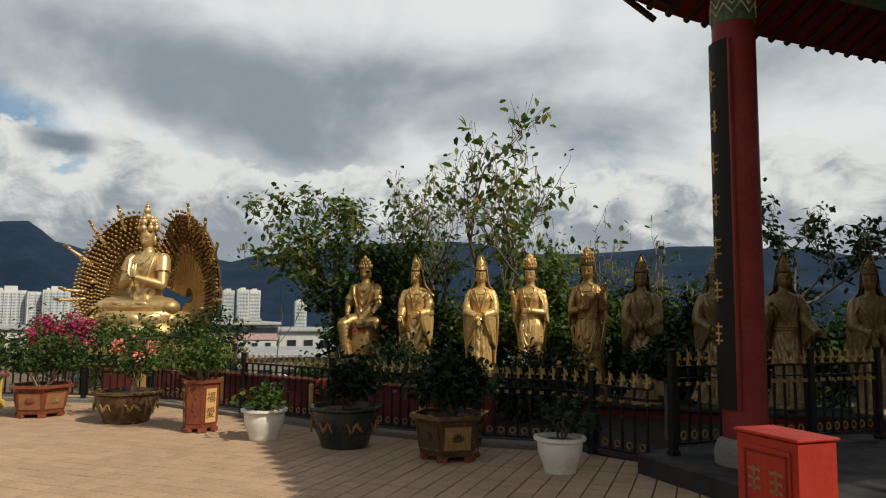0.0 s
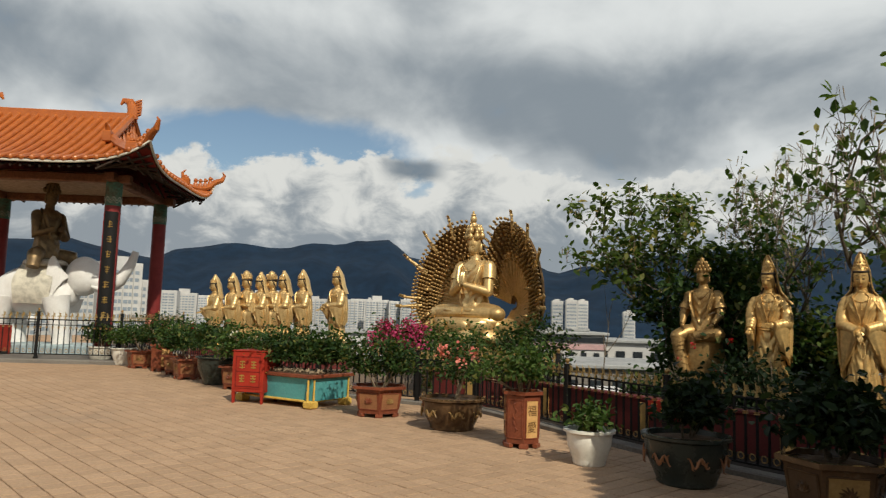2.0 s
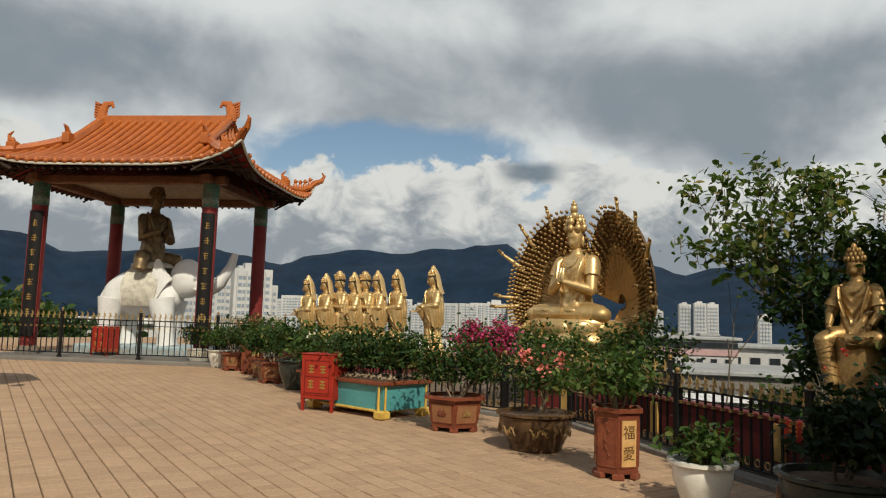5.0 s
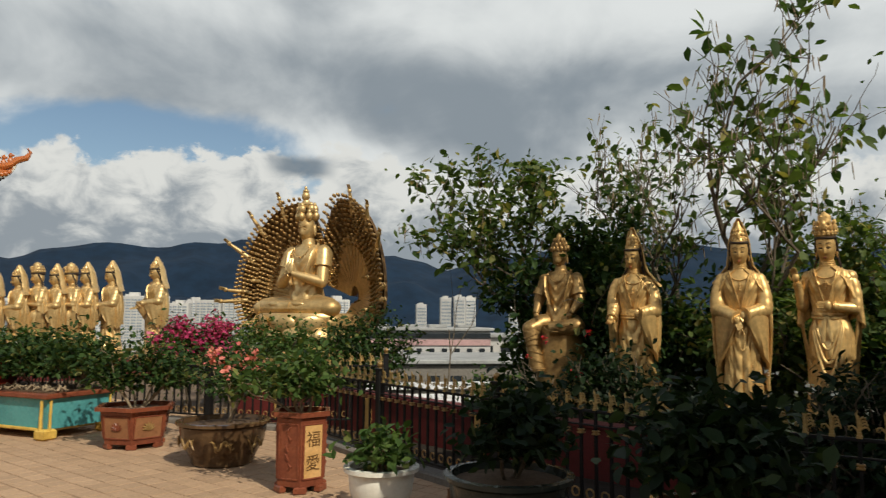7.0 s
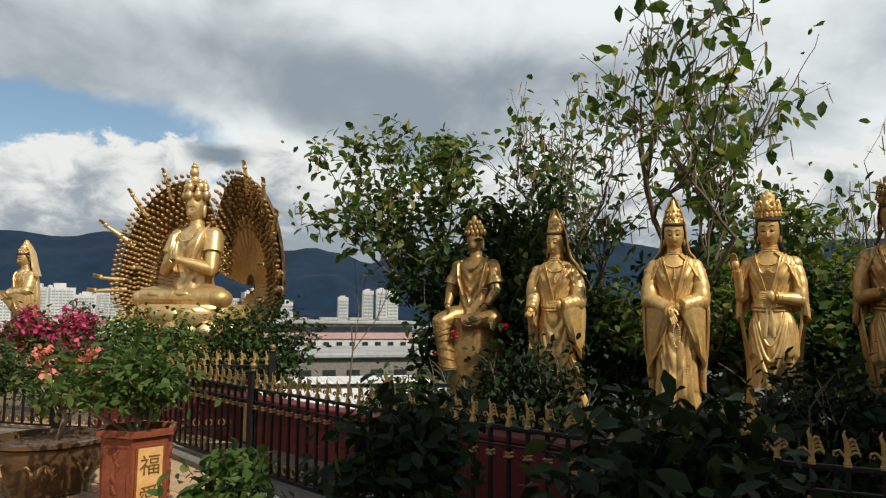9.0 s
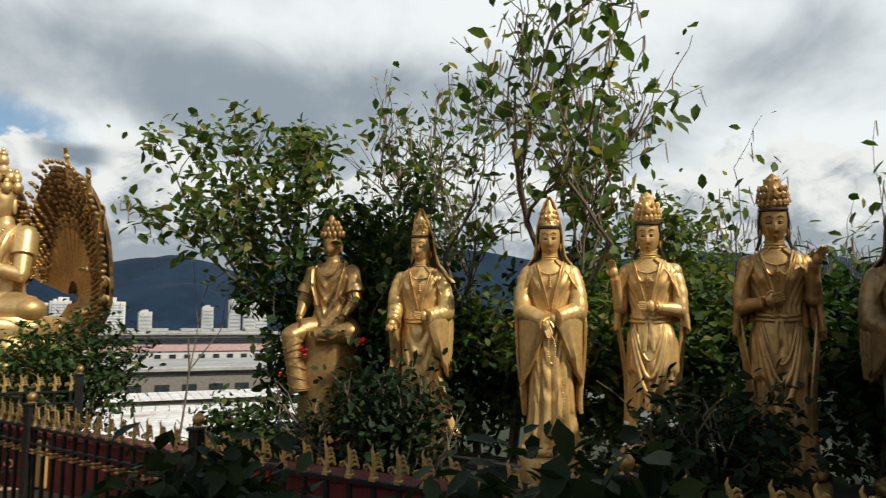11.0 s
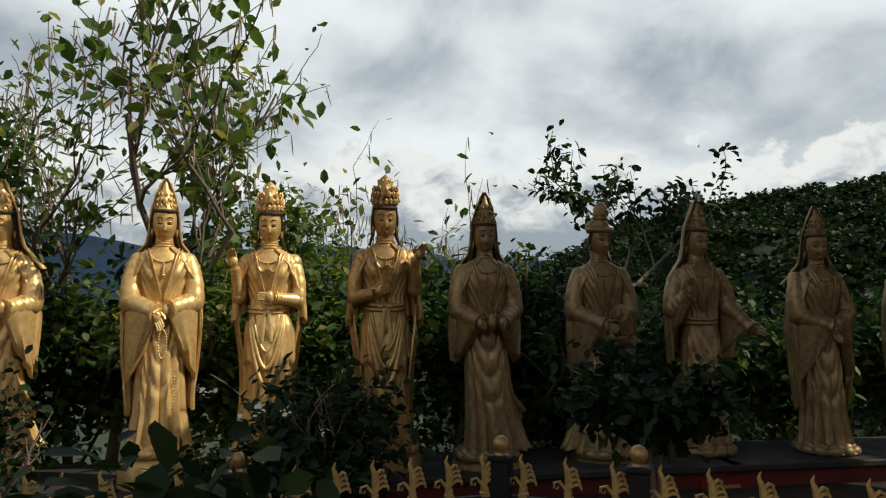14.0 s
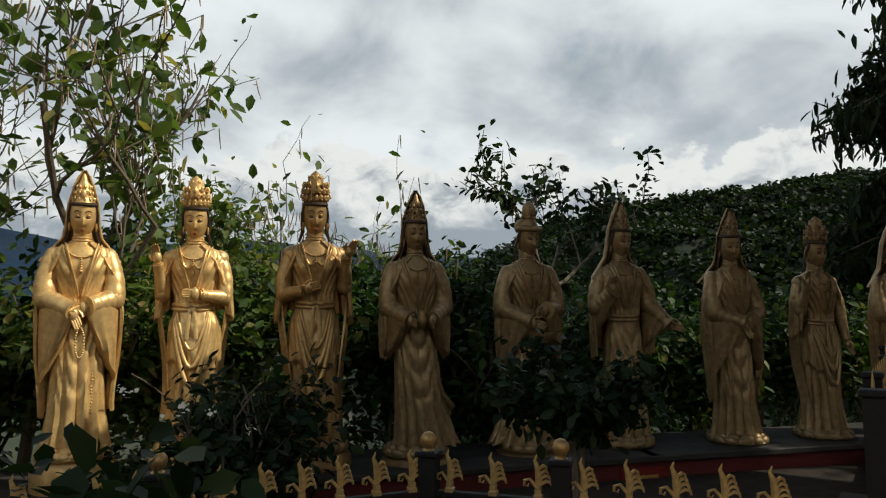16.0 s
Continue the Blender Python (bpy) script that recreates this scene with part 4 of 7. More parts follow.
        s.ball((0.085 * math.sin(a), -0.085 - 0.035 * math.cos(a), 0.56 - 0.09 * math.cos(a)), 0.007, 6, 4)
    return s, head


def fingers(s, wr, aim, r=0.012, long=0.05):
    aim = Vector(aim).normalized()
    wide = aim.cross(Vector((0.1, 1, 0.3))).normalized()
    s.ball(wr + aim * long * 0.4, (r * 1.8, r * 1.5, r * 2), 8, 5)
    for k in range(4):
        b = wr + aim * long * 0.7 + wide * (k - 1.5) * r * 0.8
        s.tube([b, b + aim * long * 0.5, b + aim * long * 0.9 - Vector((0, 0.2 * long, 0))], [r * 0.5, r * 0.45, r * 0.3], 5)


lean, _ = seated("tiara", False, 7)
for e, knee, foot in ((-1, (-0.24, -0.20, 0.0), (-0.15, -0.24, -0.42)), (1, (0.22, -0.16, 0.03), (-0.02, -0.26, 0.0))):
    hip = Vector((e * 0.10, 0.0, 0.06))
    lean.tube([hip, hip.lerp(Vector(knee), 0.5) + Vector((0, -0.02, 0.02)), Vector(knee)], [0.10, 0.095, 0.085], 14)
    lean.ball(knee, (0.088, 0.088, 0.085), 12, 8)
    lean.tube([Vector(knee), Vector(knee).lerp(Vector(foot), 0.5), Vector(foot)], [0.085, 0.075, 0.07], 14)
    for i in range(7):
        a = 0.9 * i
        q = Vector(knee).lerp(Vector(foot), i / 7)
        lean.tube([q + Vector((0.085 * math.cos(b), 0.085 * math.sin(b), 0.03 * math.sin(b + a))) for b in (2 * math.pi * j / 14 for j in range(15))], 0.004, 5)
    sh, el, wr = Vector((e * 0.165, 0, 0.50)), Vector((e * 0.22, -0.05, 0.28)), Vector((e * 0.17 if e > 0 else -0.2, -0.17, 0.15))
    lean.ball(sh, 0.068, 12, 7)
    lean.tube([sh, sh.lerp(el, 0.5), el], [0.066, 0.062, 0.056], 12)
    lean.tube([sh.lerp(el, 0.45), sh.lerp(el, 0.75)], [0.072, 0.085], 14)
    lean.ball(el, 0.056, 10, 6)
    lean.tube([el, wr], [0.05, 0.03], 12)
    fingers(lean, wr, (-0.3 * e, -0.4, -0.5), 0.016, 0.06)
# rock seat under the figure
rock = np.random.default_rng(3)
rings = []
for i in range(12):
    t = i / 11
    rings.append([((0.27 - 0.05 * t + 0.03 * noise.noise(Vector((math.cos(a) * 2, math.sin(a) * 2, t * 4)))) * math.cos(a),
                   (0.22 + 0.03 * noise.noise(Vector((math.cos(a) * 2, math.sin(a) * 2, t * 4 + 9)))) * math.sin(a) - 0.02, -0.84 + 0.88 * t) for a in (2 * math.pi * j / 30 for j in range(30))])
lean.loft(rings)
s1_scale = (2.88 - 0.50) / (0.62 + 0.655 + 1.55 * 0.20)
ob = part("seated_statue", lean, GOLD_DEEP, at=pose(-1.62, 13.9, 0.50 + 0.62 * s1_scale, 0, 0, -14) @ Matrix.Diagonal((s1_scale,) * 3 + (1,)), smooth=50)
tagged(ob, "gilded seated statue with a tiara, on a rock seat", "statue", "row of statues on the plinth")

# the thousand-armed seated statue on its lotus
big, _ = seated("none", True, 9)
for e in (-1, 1):
    hip, knee, ankle = Vector((e * 0.08, -0.02, 0.06)), Vector((e * 0.36, -0.13, 0.045)), Vector((-e * 0.06, -0.25, 0.05))
    big.tube([hip, hip.lerp(knee, 0.5), knee], [0.11, 0.10, 0.085], 16, 0.8)
    big.ball(knee, (0.09, 0.09, 0.072), 14, 8)
    big.tube([knee, knee.lerp(ankle, 0.5) + Vector((0, -0.03, 0)), ankle], [0.08, 0.068, 0.05], 14, 0.85)
    big.ball(ankle + Vector((-e * 0.06, 0, 0.025)), (0.075, 0.035, 0.028), 10, 6)
    sh, el, wr = Vector((e * 0.17, 0.0, 0.515)), Vector((e * 0.215, -0.07, 0.26)), Vector((e * 0.014, -0.21, 0.33))
    big.ball(sh, 0.066, 12, 7)
    big.tube([sh, sh.lerp(el, 0.5), el], [0.064, 0.056, 0.048], 14)
    big.tube([sh, sh.lerp(el, 0.52)], [0.074, 0.076], 16)
    big.ball(el, 0.048, 10, 6)
    big.tube([el, el.lerp(wr, 0.5), wr], [0.047, 0.04, 0.026], 14)
    big.tube([wr, wr + Vector((0, -0.005, 0.06)), wr + Vector((0, 0.01, 0.125))], [0.024, 0.026, 0.008], 10)
for i in range(6):
    big.tube([(0.30 * math.cos(a), -0.10 - 0.13 * math.sin(a) - 0.012 * i, 0.10 - 0.012 * i) for a in (0.2 + 2.7 * j / 20 for j in range(21))], 0.008, 6)
# lotus seat
big.lathe([(0.30, -0.24), (0.42, -0.22), (0.43, -0.16), (0.40, -0.12), (0.44, -0.06), (0.45, -0.03), (0.43, 0.0), (0.3, 0.01)], 40, None, 0.8)
for row, (z, lean_, n) in enumerate(((-0.16, -0.5, 11), (-0.085, 0.15, 11))):
    for i in range(n):
        a = 2 * math.pi * (i + 0.5 * row) / n
        m3 = Matrix.Rotation(math.atan2(0.8 * math.sin(a), math.cos(a)), 3, "Z") @ Matrix.Rotation(lean_, 3, "Y")
        big.ball((0.44 * math.cos(a), 0.355 * math.sin(a), z), (0.03, 0.115, 0.075), 12, 7, m3)
# two fans of arms: ribs inside, rows of palms outside, and some long arms past the rim
for e in (-1, 1):
    axis = Vector((e * 0.255, 0.26, 0.14))
    yaw = radians(13)
    out = Vector((e * math.cos(yaw), -math.sin(yaw), 0))
    nrm = Vector((-e * math.sin(yaw), -math.cos(yaw), 0))

    def fan(r, a):
        """A point of the fan at the share r of its radius, at the angle a above the level."""
        reach = 1.0 / math.sqrt((math.cos(a) / (0.60 if math.cos(a) > 0 else 0.30)) ** 2 + (math.sin(a) / (0.88 if a > 0 else 0.42)) ** 2)
        return axis + out * (reach * r * math.cos(a)) + Vector((0, 0, reach * r * math.sin(a))) + nrm * (0.20 * r * r - 0.05)

    lo, hi = radians(-112), radians(152)
    # backing shell, coloured dark to stand for the shade between the palms
    big.slot = 1
    front = [[fan(0.06 + 0.90 * i / 12, lo + (hi - lo) * j / 40) - nrm * 0.012 for j in range(41)] for i in range(13)]
    big.loft(front, False, False)
    big.loft([[q - nrm * 0.03 for q in r][::-1] for r in front], False, False)
    big.loft([front[-1], [q - nrm * 0.03 for q in front[-1]]], False, False)
    big.slot = 0
    n = 40
    for j in range(n):
        a = lo + (hi - lo) * (j + 0.5) / n
        big.tube([fan(r, a) for r in (0.12, 0.3, 0.48, 0.62)], [0.008, 0.016, 0.023, 0.024], 6)
    for row in range(11):
        r = 0.53 + 0.046 * row
        m = int(42 + 3.2 * row)
        for j in range(m):
            a = lo + (hi - lo) * (j + (0.5 if row % 2 else 0.0)) / m
            c = fan(r, a)
            way = (fan(r + 0.05, a) - c).normalized()
            lift = nrm * (0.030 + 0.006 * math.sin(j * 2.3 + row))
            big.slot = 2
            big.ball(c + lift, (0.0150, 0.0150, 0.024), 6, 4, (way * 0.7 + nrm).to_track_quat("Z", "Y").to_matrix())
    big.slot = 0
    # long arms past the rim
    for a_deg, r0, long, rise in ((78, 0.95, 0.17, 0.5), (58, 0.96, 0.2, 0.3), (36, 0.97, 0.25, 0.22), (6, 0.93, 0.19, 0.0), (-2, 0.97, 0.2, -0.1), (-26, 0.95, 0.17, 0.0), (-40, 0.9, 0.2, -0.25)):
        a = radians(a_deg)
        c = fan(r0 - 0.12, a) + nrm * 0.02
        way = (fan(r0, a) - fan(r0 - 0.3, a)).normalized() + Vector((0, -0.1, rise * 0.5))
        way.normalize()
        tip = c + way * (long * 0.8 + 0.05)
        big.tube([c, c.lerp(tip, 0.6), tip], [0.022, 0.020, 0.013], 9)
        fingers(big, tip, way + Vector((0.0, 0, 0.2)), 0.011, 0.045)
    for a_deg in (20, -15):
        c = fan(0.72, radians(a_deg))
        big.tube([c, c + nrm * 0.10], [0.02, 0.013], 8)
        fingers(big, c + nrm * 0.10, nrm, 0.010, 0.04)
BIG = 2.5
base_z = 1.66
ob = part("seated_statue", big, [GOLD_PALE, FAN_DARK, GOLD_DEEP], at=pose(-7.35, 16.45, base_z, 0, 0, -12) @ Matrix.Diagonal((BIG,) * 3 + (1,)), smooth=50)
tagged(ob, "large gilded seated statue with two fans of countless arms", "statue")
ped = Shape().lathe([(1.25, -6.0), (1.25, 0.75), (1.15, 0.82), (1.0, 0.90), (0.95, 1.09)], 36)
tagged(part("pedestal", ped, GOLD_DEEP, at=pose(-7.35, 16.45, 0)), "round gilt-edged stone pedestal under the large statue", "pedestal")

# the far row of gilt statues, smaller in the view
FAR = [(-16.11, 16.44, 2.78, "veil"), (-15.74, 16.81, 2.86, "veil"), (-15.43, 17.11, 2.96, "tiara"), (-15.13, 17.39, 2.93, "veil"), (-14.87, 17.63, 2.98, "tiara"), (-14.6, 17.86, 3.0, "veil"), (-14.15, 18.24, 3.06, "veil"), (-13.28, 18.91, 3.2, "veil")]
far_mesh = {}
for c in ("veil", "tiara"):
    form = dict(FORMS[0 if c == "veil" else 2], seed=41, turn=0)
    far_mesh[c] = figure(form).mesh("far_" + c, [GOLD_PALE, HAIR_PAINT, LIP_PAINT], 50)
for x, y, top, c in FAR:
    h = top - 0.5
    ob = part("standing_statue", far_mesh[c], None, at=pose(x, y, 0.5, 0, 0, -30) @ Matrix.Diagonal((1.2 * h, 1.2 * h, h, 1)))
    tagged(ob, "bright gilt robed statue, one of a row seen side on" if c == "veil" else "bright gilt statue with a dark tiara in a row", "statue", "far row of gilt statues")
far_base = Shape().box((-0.5, -0.5, -6.0), (4.4, 0.5, 0.5), 0.02, pose(-16.3, 16.25, 0, 0, 0, 41))
tagged(part("plinth_far", far_base, MAROON), "maroon plinth under the far row of gilt statues", "plinth", kind="structure")

# ---- fence ----
picket = Shape().box((-0.011, -0.011, 0.10), (0.011, 0.011, 0.90))
PICKET = picket.mesh("picket", BLACK_IRON, 0)
fin = Shape()
fin.box((-0.017, -0.017, 0.905), (0.017, 0.017, 0.93), 0.004)
fin.box((-0.013, -0.013, 0.93), (0.013, 0.013, 0.95))
fin.tube([(0, 0, 0.95), (0.004, 0, 1.0), (-0.002, 0, 1.04), (-0.012, 0, 1.07), (-0.004, 0, 1.095)], [0.012, 0.016, 0.012, 0.007, 0.002], 6, 0.6)
for k in range(4):
    z = 0.965 + 0.022 * k
    fin.tube([(0.002, 0, z), (0.032 - 0.003 * k, 0, z + 0.020), (0.050 - 0.006 * k, 0, z + 0.014), (0.054 - 0.006 * k, 0, z - 0.002)], [0.007, 0.008, 0.007, 0.004], 6)
fin.tube([(-0.006, 0, 0.955), (-0.034, 0, 0.990), (-0.054, 0, 0.982), (-0.056, 0, 0.962), (-0.042, 0, 0.958), (-0.038, 0, 0.970)], [0.008, 0.007, 0.007, 0.006, 0.005, 0.003], 6)
FINIAL = fin.mesh("finial", GOLD_BRIGHT)
col = Shape()
for z in (0.70, 0.725):
    col.box((-0.024, -0.024, z), (0.024, 0.024, z + 0.014), 0.004)
col.box((-0.016, -0.016, 0.714), (0.016, 0.016, 0.725))
COLLAR = col.mesh("collar", GOLD_DEEP)
scr = Shape().tube([(0.04 * math.cos(a) * (1 - 0.05 * i / 3), 0, 0.185 + 0.04 * math.sin(a)) for i, a in enumerate(-1.2 + 0.42 * i for i in range(17))], 0.008, 6)
SCROLL = scr.mesh("scroll", GOLD_DEEP)
post = Shape().box((-0.036, -0.036, 0.0), (0.036, 0.036, 1.06), 0.005).box((-0.05, -0.05, 0.0), (0.05, 0.05, 0.05), 0.008).box((-0.045, -0.045, 1.06), (0.045, 0.045, 1.085), 0.006)
POST = post.mesh("post", BLACK_IRON)
KNOB = Shape().lathe([(0.026, 1.085), (0.018, 1.095), (0.026, 1.105), (0.034, 1.125), (0.033, 1.145), (0.02, 1.163), (0.005, 1.17)], 18).mesh("ball_finial", GOLD_DEEP)


def fence(pts, label, height=1.0, posts=True, z=0.0, step=0.135, group="terrace fence sections", first=True, knob=True, last=True):
    """Sections of black railing between the points, each a thing with its posts, rails and pickets."""
    for i, ((x, y), (u, v)) in enumerate(zip(pts, pts[1:])):
        n = math.hypot(u - x, v - y)
        ob = thing("fence", pose(x, y, z, 0, 0, math.degrees(math.atan2(v - y, u - x))) @ Matrix.Diagonal((1, 1, height, 1)), label, "fence", group)
        if posts and (first or i):
            q = part("post", POST, None, ob)
            if knob:
                part("ball_finial", KNOB, None, q)
        if posts and last and i == len(pts) - 2:
            q = part("post", POST, None, ob, at=pose(n, 0, 0))
            if knob:
                part("ball_finial", KNOB, None, q)
        for a, b in ((0.885, 0.912), (0.77, 0.785), (0.095, 0.12)):
            part("rail", Shape().box((0.036, -0.016, a), (n - 0.036, 0.016, b), 0.004), BLACK_IRON, ob)
        m = max(1, round((n - 0.1) / step))
        for k in range(m):
            q = part("picket", PICKET, None, ob, at=pose((k + 0.5) * n / m, 0, 0))
            part("finial", FINIAL, None, q)
            part("collar", COLLAR, None, q)
            part("scroll", SCROLL, None, ob, at=pose((k + 1.0) * n / m - 0.0, 0.012, 0)) if k < m - 1 else None


fence(FENCE, "black iron railing with gilt plume finials on a low kerb", 0.9, z=0.04, last=False)
fence([(-5.3, 12.1), (-3.95, 12.65)], "short black iron railing with gilt finials behind the corner", 0.95, z=0.04, first=False)
fence([(2.52, 6.78), (3.2, 7.08), (4.35, 7.5), (5.4, 7.95)], "taller black iron railing with gilt finials at the landing", 1.02, z=0.2, group="landing fence sections", knob=False)
tagged(part("landing", Shape().box((0.0, -0.9, -0.4), (3.4, 0.25, 0.198), 0.02), SHADE_STONE, at=pose(2.4, 6.85, 0, 0, 0, 22)), "grey stone landing beside the near pavilion, darkened for the shade", "step", kind="structure")

# ---- potted plants ----


def shrub(seed, height, spread, n_leaves, leaf, mat, bark, stems=4, flowers=None, base=0.0, depth=2, flower_n=0, fsize=0.05):
    """Stems and a crown of leaves, and blossom among them; returns shapes with their materials."""
    rng = np.random.default_rng(seed)
    s, tips = Shape(), []
    for i in range(stems):
        a = rng.uniform(0, 6.28)
        grow(s, tips, (0.05 * math.cos(a), 0.05 * math.sin(a), base), (0.5 * math.cos(a) * spread, 0.5 * math.sin(a) * spread, 1.0), height * 0.48, 0.016, depth, rng, 0.45, (2, 3), 0.1, 0.68, 1)
    if not tips:
        tips = [(Vector((0, 0, base + height)), Vector((0, 0, 1)), 0)]
    per = max(1, n_leaves // len(tips))
    pts = clumps(tips, per, 0.10 * spread + 0.03, rng)
    pts = [q for q in pts if q[2] > base + height * 0.3]
    out = [("branchwork", s, bark), ("leaves", leaf_mesh("leaves", pts, leaf, mat, seed), None)]
    if flowers:
        top = sorted(tips, key=lambda k: -k[0].z)[: max(3, len(tips) // 2)]
        spots = [top[int(i)] for i in rng.integers(0, len(top), max(3, flower_n // 22))]
        fl = clumps(spots, 22, 0.05, rng, -0.05)
        out.append(("blossom", leaf_mesh("blossom", fl, fsize, flowers, seed + 1, -0.3, 1.7), None))
    return out


def plant(m, label, seed, height, spread, n, leaf, mat, bark=BARK_PALE, **kw):
    ob = thing("potted_shrub", m, label, "plant", "potted shrubs on the terrace")
    for name, shape, mt in shrub(seed, height, spread, n, leaf, mat, bark, **kw):
        part(name, shape, mt, ob, "pink and red flowers" if name == "blossom" else "")
    return ob


def soil(ob, r, z):
    part("soil", Shape().lathe([(0.001, z + 0.02), (r * 0.6, z + 0.012), (r, z)], 20), SOIL, ob)


def round_pot(m, r, h, mat, label, dragon=False, foot=True, lip=1.06):
    ob = thing("plant_pot", m, label, "pot", "plant pots on the terrace")
    s = Shape().lathe([(r * 0.66, 0.0), (r * 0.70, 0.02), (r * 0.70, 0.05), (r * 0.78, 0.12 * h / 0.45), (r * 0.93, 0.25 * h / 0.45), (r * 0.98, h - 0.05), (r * 0.95, h - 0.035),
                       (r * lip, h - 0.03), (r * lip, h), (r * 0.93, h + 0.004), (r * 0.90, h - 0.06)], 40)
    part("body", s, mat, ob)
    soil(ob, r * 0.91, h - 0.05)
    if dragon:
        for k, c in enumerate((-2.05, -1.15, -0.3, -2.95)):
            t = Shape()
            pts = []
            for i in range(15):
                u = i / 14
                a = c - 0.26 + 0.52 * u
                z = h * (0.55 + 0.10 * math.sin(11 * u + k))
                rr = r * (0.962 + 0.018 * (z / h)) + 0.004
                pts.append((rr * math.cos(a), rr * math.sin(a), z))
            t.tube(pts, [0.006 + 0.008 * math.sin(math.pi * i / 14) for i in range(15)], 6)
            for i in (3, 6, 9, 12):
                x, y, z = pts[i]
                t.tube([(x, y, z), (x * 1.005, y * 1.005, z + 0.045 * (-1) ** i), (x * 1.0 + 0.02, y, z + 0.06 * (-1) ** i)], [0.009, 0.007, 0.003], 5)
            part("dragon_relief", t, RELIEF_GOLD if mat is POT_BROWN else PANEL_BROWN, ob, "ochre dragon in low relief")
    return ob


def hex_pot(m, r, h, label, tall=False, dark=False):
    """A six-sided glazed planter with framed panels on its faces and small feet."""
    ob = thing("hexagonal_planter", m, label, "planter", "plant pots on the terrace")
    lo = r * (0.78 if not tall else 0.86)
    s = Shape()
    prof = [(lo, 0.06), (lo * 1.02, 0.09), (r * (0.92 if not tall else 0.94), h - 0.07), (r * 0.95, h - 0.05), (r * 1.08, h - 0.045), (r * 1.08, h), (r * 0.92, h), (r * 0.90, h - 0.05)]
    s.loft([[(x, y, z) for x, y in polygon(6, q)] for q, z in prof])
    part("body", s, POT_BROWN if dark else POT_RUST, ob, smooth=20)
    soil(ob, r * 0.88, h - 0.055)
    for j in range(6):
        a = 2 * math.pi * j / 6
        f = Shape().box((-0.06, -0.03, 0.0), (0.06, 0.03, 0.065), 0.012)
        part("foot", f, POT_RUST, ob, at=pose(lo * 0.90 * math.cos(a), lo * 0.90 * math.sin(a), 0, 0, 0, math.degrees(a) + 90))
        a += math.pi / 6
        w, apo = r * 0.36, 0.866
        z0, z1 = 0.13, h - 0.11
        tilt = math.degrees(math.atan2((r * 0.93 - lo * 1.02) * apo, h - 0.16))
        mid = lo * 1.02 + (r * 0.93 - lo * 1.02) * ((z0 + z1) / 2 - 0.09) / (h - 0.16)
        at = pose(mid * apo * math.cos(a), mid * apo * math.sin(a), (z0 + z1) / 2, 0, 0, math.degrees(a) + 90) @ pose(0, 0, 0, tilt)
        pan = Shape().box((-w, -0.006, -(z1 - z0) / 2), (w, 0.006, (z1 - z0) / 2), 0.004)
        pq = part("panel", pan, ((PANEL_DARK if j != 4 else RELIEF_GOLD) if dark else PANEL_BROWN if not tall else PANEL_TAN if j % 2 else POT_RUST), ob, "tan glazed panel" if tall and j % 2 else "", at=at)
        fr = Shape()
        for q in (-1, 1):
            fr.box((q * w - 0.008, -0.012, -(z1 - z0) / 2), (q * w + 0.008, 0.006, (z1 - z0) / 2), 0.003)
            fr.box((-w, -0.011, q * (z1 - z0) / 2 - 0.008), (w, 0.006, q * (z1 - z0) / 2 + 0.008), 0.003)
        part("panel_frame", fr, POT_BROWN if dark else POT_RUST, pq)
        rel = Shape()
        rng = np.random.default_rng(j + 3)
        if not tall:
            for k in range(7):
                b = -0.2 + k * 0.58
                rel.tube([(0, -0.010, -0.03), (0.045 * math.cos(b), -0.013, 0.045 * math.sin(b) - 0.01), (0.075 * math.cos(b + 0.25), -0.010, 0.07 * math.sin(b + 0.25))], [0.010, 0.012, 0.004], 5)
            part("flower_relief", rel, RELIEF_GOLD if j % 2 and not dark else POT_RUST if not dark else POT_BROWN, pq)
        elif j % 2 == 0:
            for k in range(5):
                z = -0.16 + 0.08 * k
                rel.tube([(0.02 * math.sin(3 * k), -0.008, z), (0.03 * math.cos(2 * k), -0.014, z + 0.03), (-0.03 * math.sin(k), -0.008, z + 0.06)], [0.010, 0.012, 0.004], 5)
            part("bamboo_relief", rel, POT_RUST, pq)
        else:
            for ch, z in (("\u798f", 0.10), ("\u611b", -0.11)):
                cu = bpy.data.curves.new("lettering", "FONT")
                cu.body, cu.size, cu.align_x, cu.align_y, cu.extrude = ch, 0.15, "CENTER", "CENTER", 0.0015
                tx = new("lettering", cu)
                cu.materials.append(INK_DARK)
                tx.parent = pq
                tx.matrix_basis = pose(0, -0.009, z, 90, 0, 0)
    return ob


R = random.Random(4)
P1, P2, P3, P4, P5, P6, P7 = (-6.33, 10.42), (-4.72, 9.92), (-3.34, 9.16), (-2.28, 8.55), (-1.16, 8.17), (0.16, 7.52), (1.33, 6.84)
hex_pot(pose(*P1, 0, 0, 0, 5), 0.46, 0.50, "rust brown hexagonal planter with tan flower panels")
plant(pose(*P1, 0.43), "leafy shrub with pale slanting stems in a hexagonal planter", 11, 0.92, 1.15, 2200, 0.075, LEAF, stems=6)
round_pot(pose(*P2, 0, 0, 0, 10), 0.47, 0.46, POT_BROWN, "dark brown glazed round pot with ochre dragons", dragon=True)
plant(pose(*P2, 0.40), "bougainvillea with pink and salmon blossom in a round pot", 12, 0.95, 1.1, 1700, 0.06, LEAF, flowers=SALMON, flower_n=330, fsize=0.045)
hex_pot(pose(*P3, 0, 0, 0, -2), 0.27, 0.72, "tall rust brown planter with lettered tan panels", tall=True)
plant(pose(*P3, 0.66), "bright green leafy shrub in a tall lettered planter", 13, 0.66, 1.15, 1700, 0.07, LEAF_FRESH, stems=5)
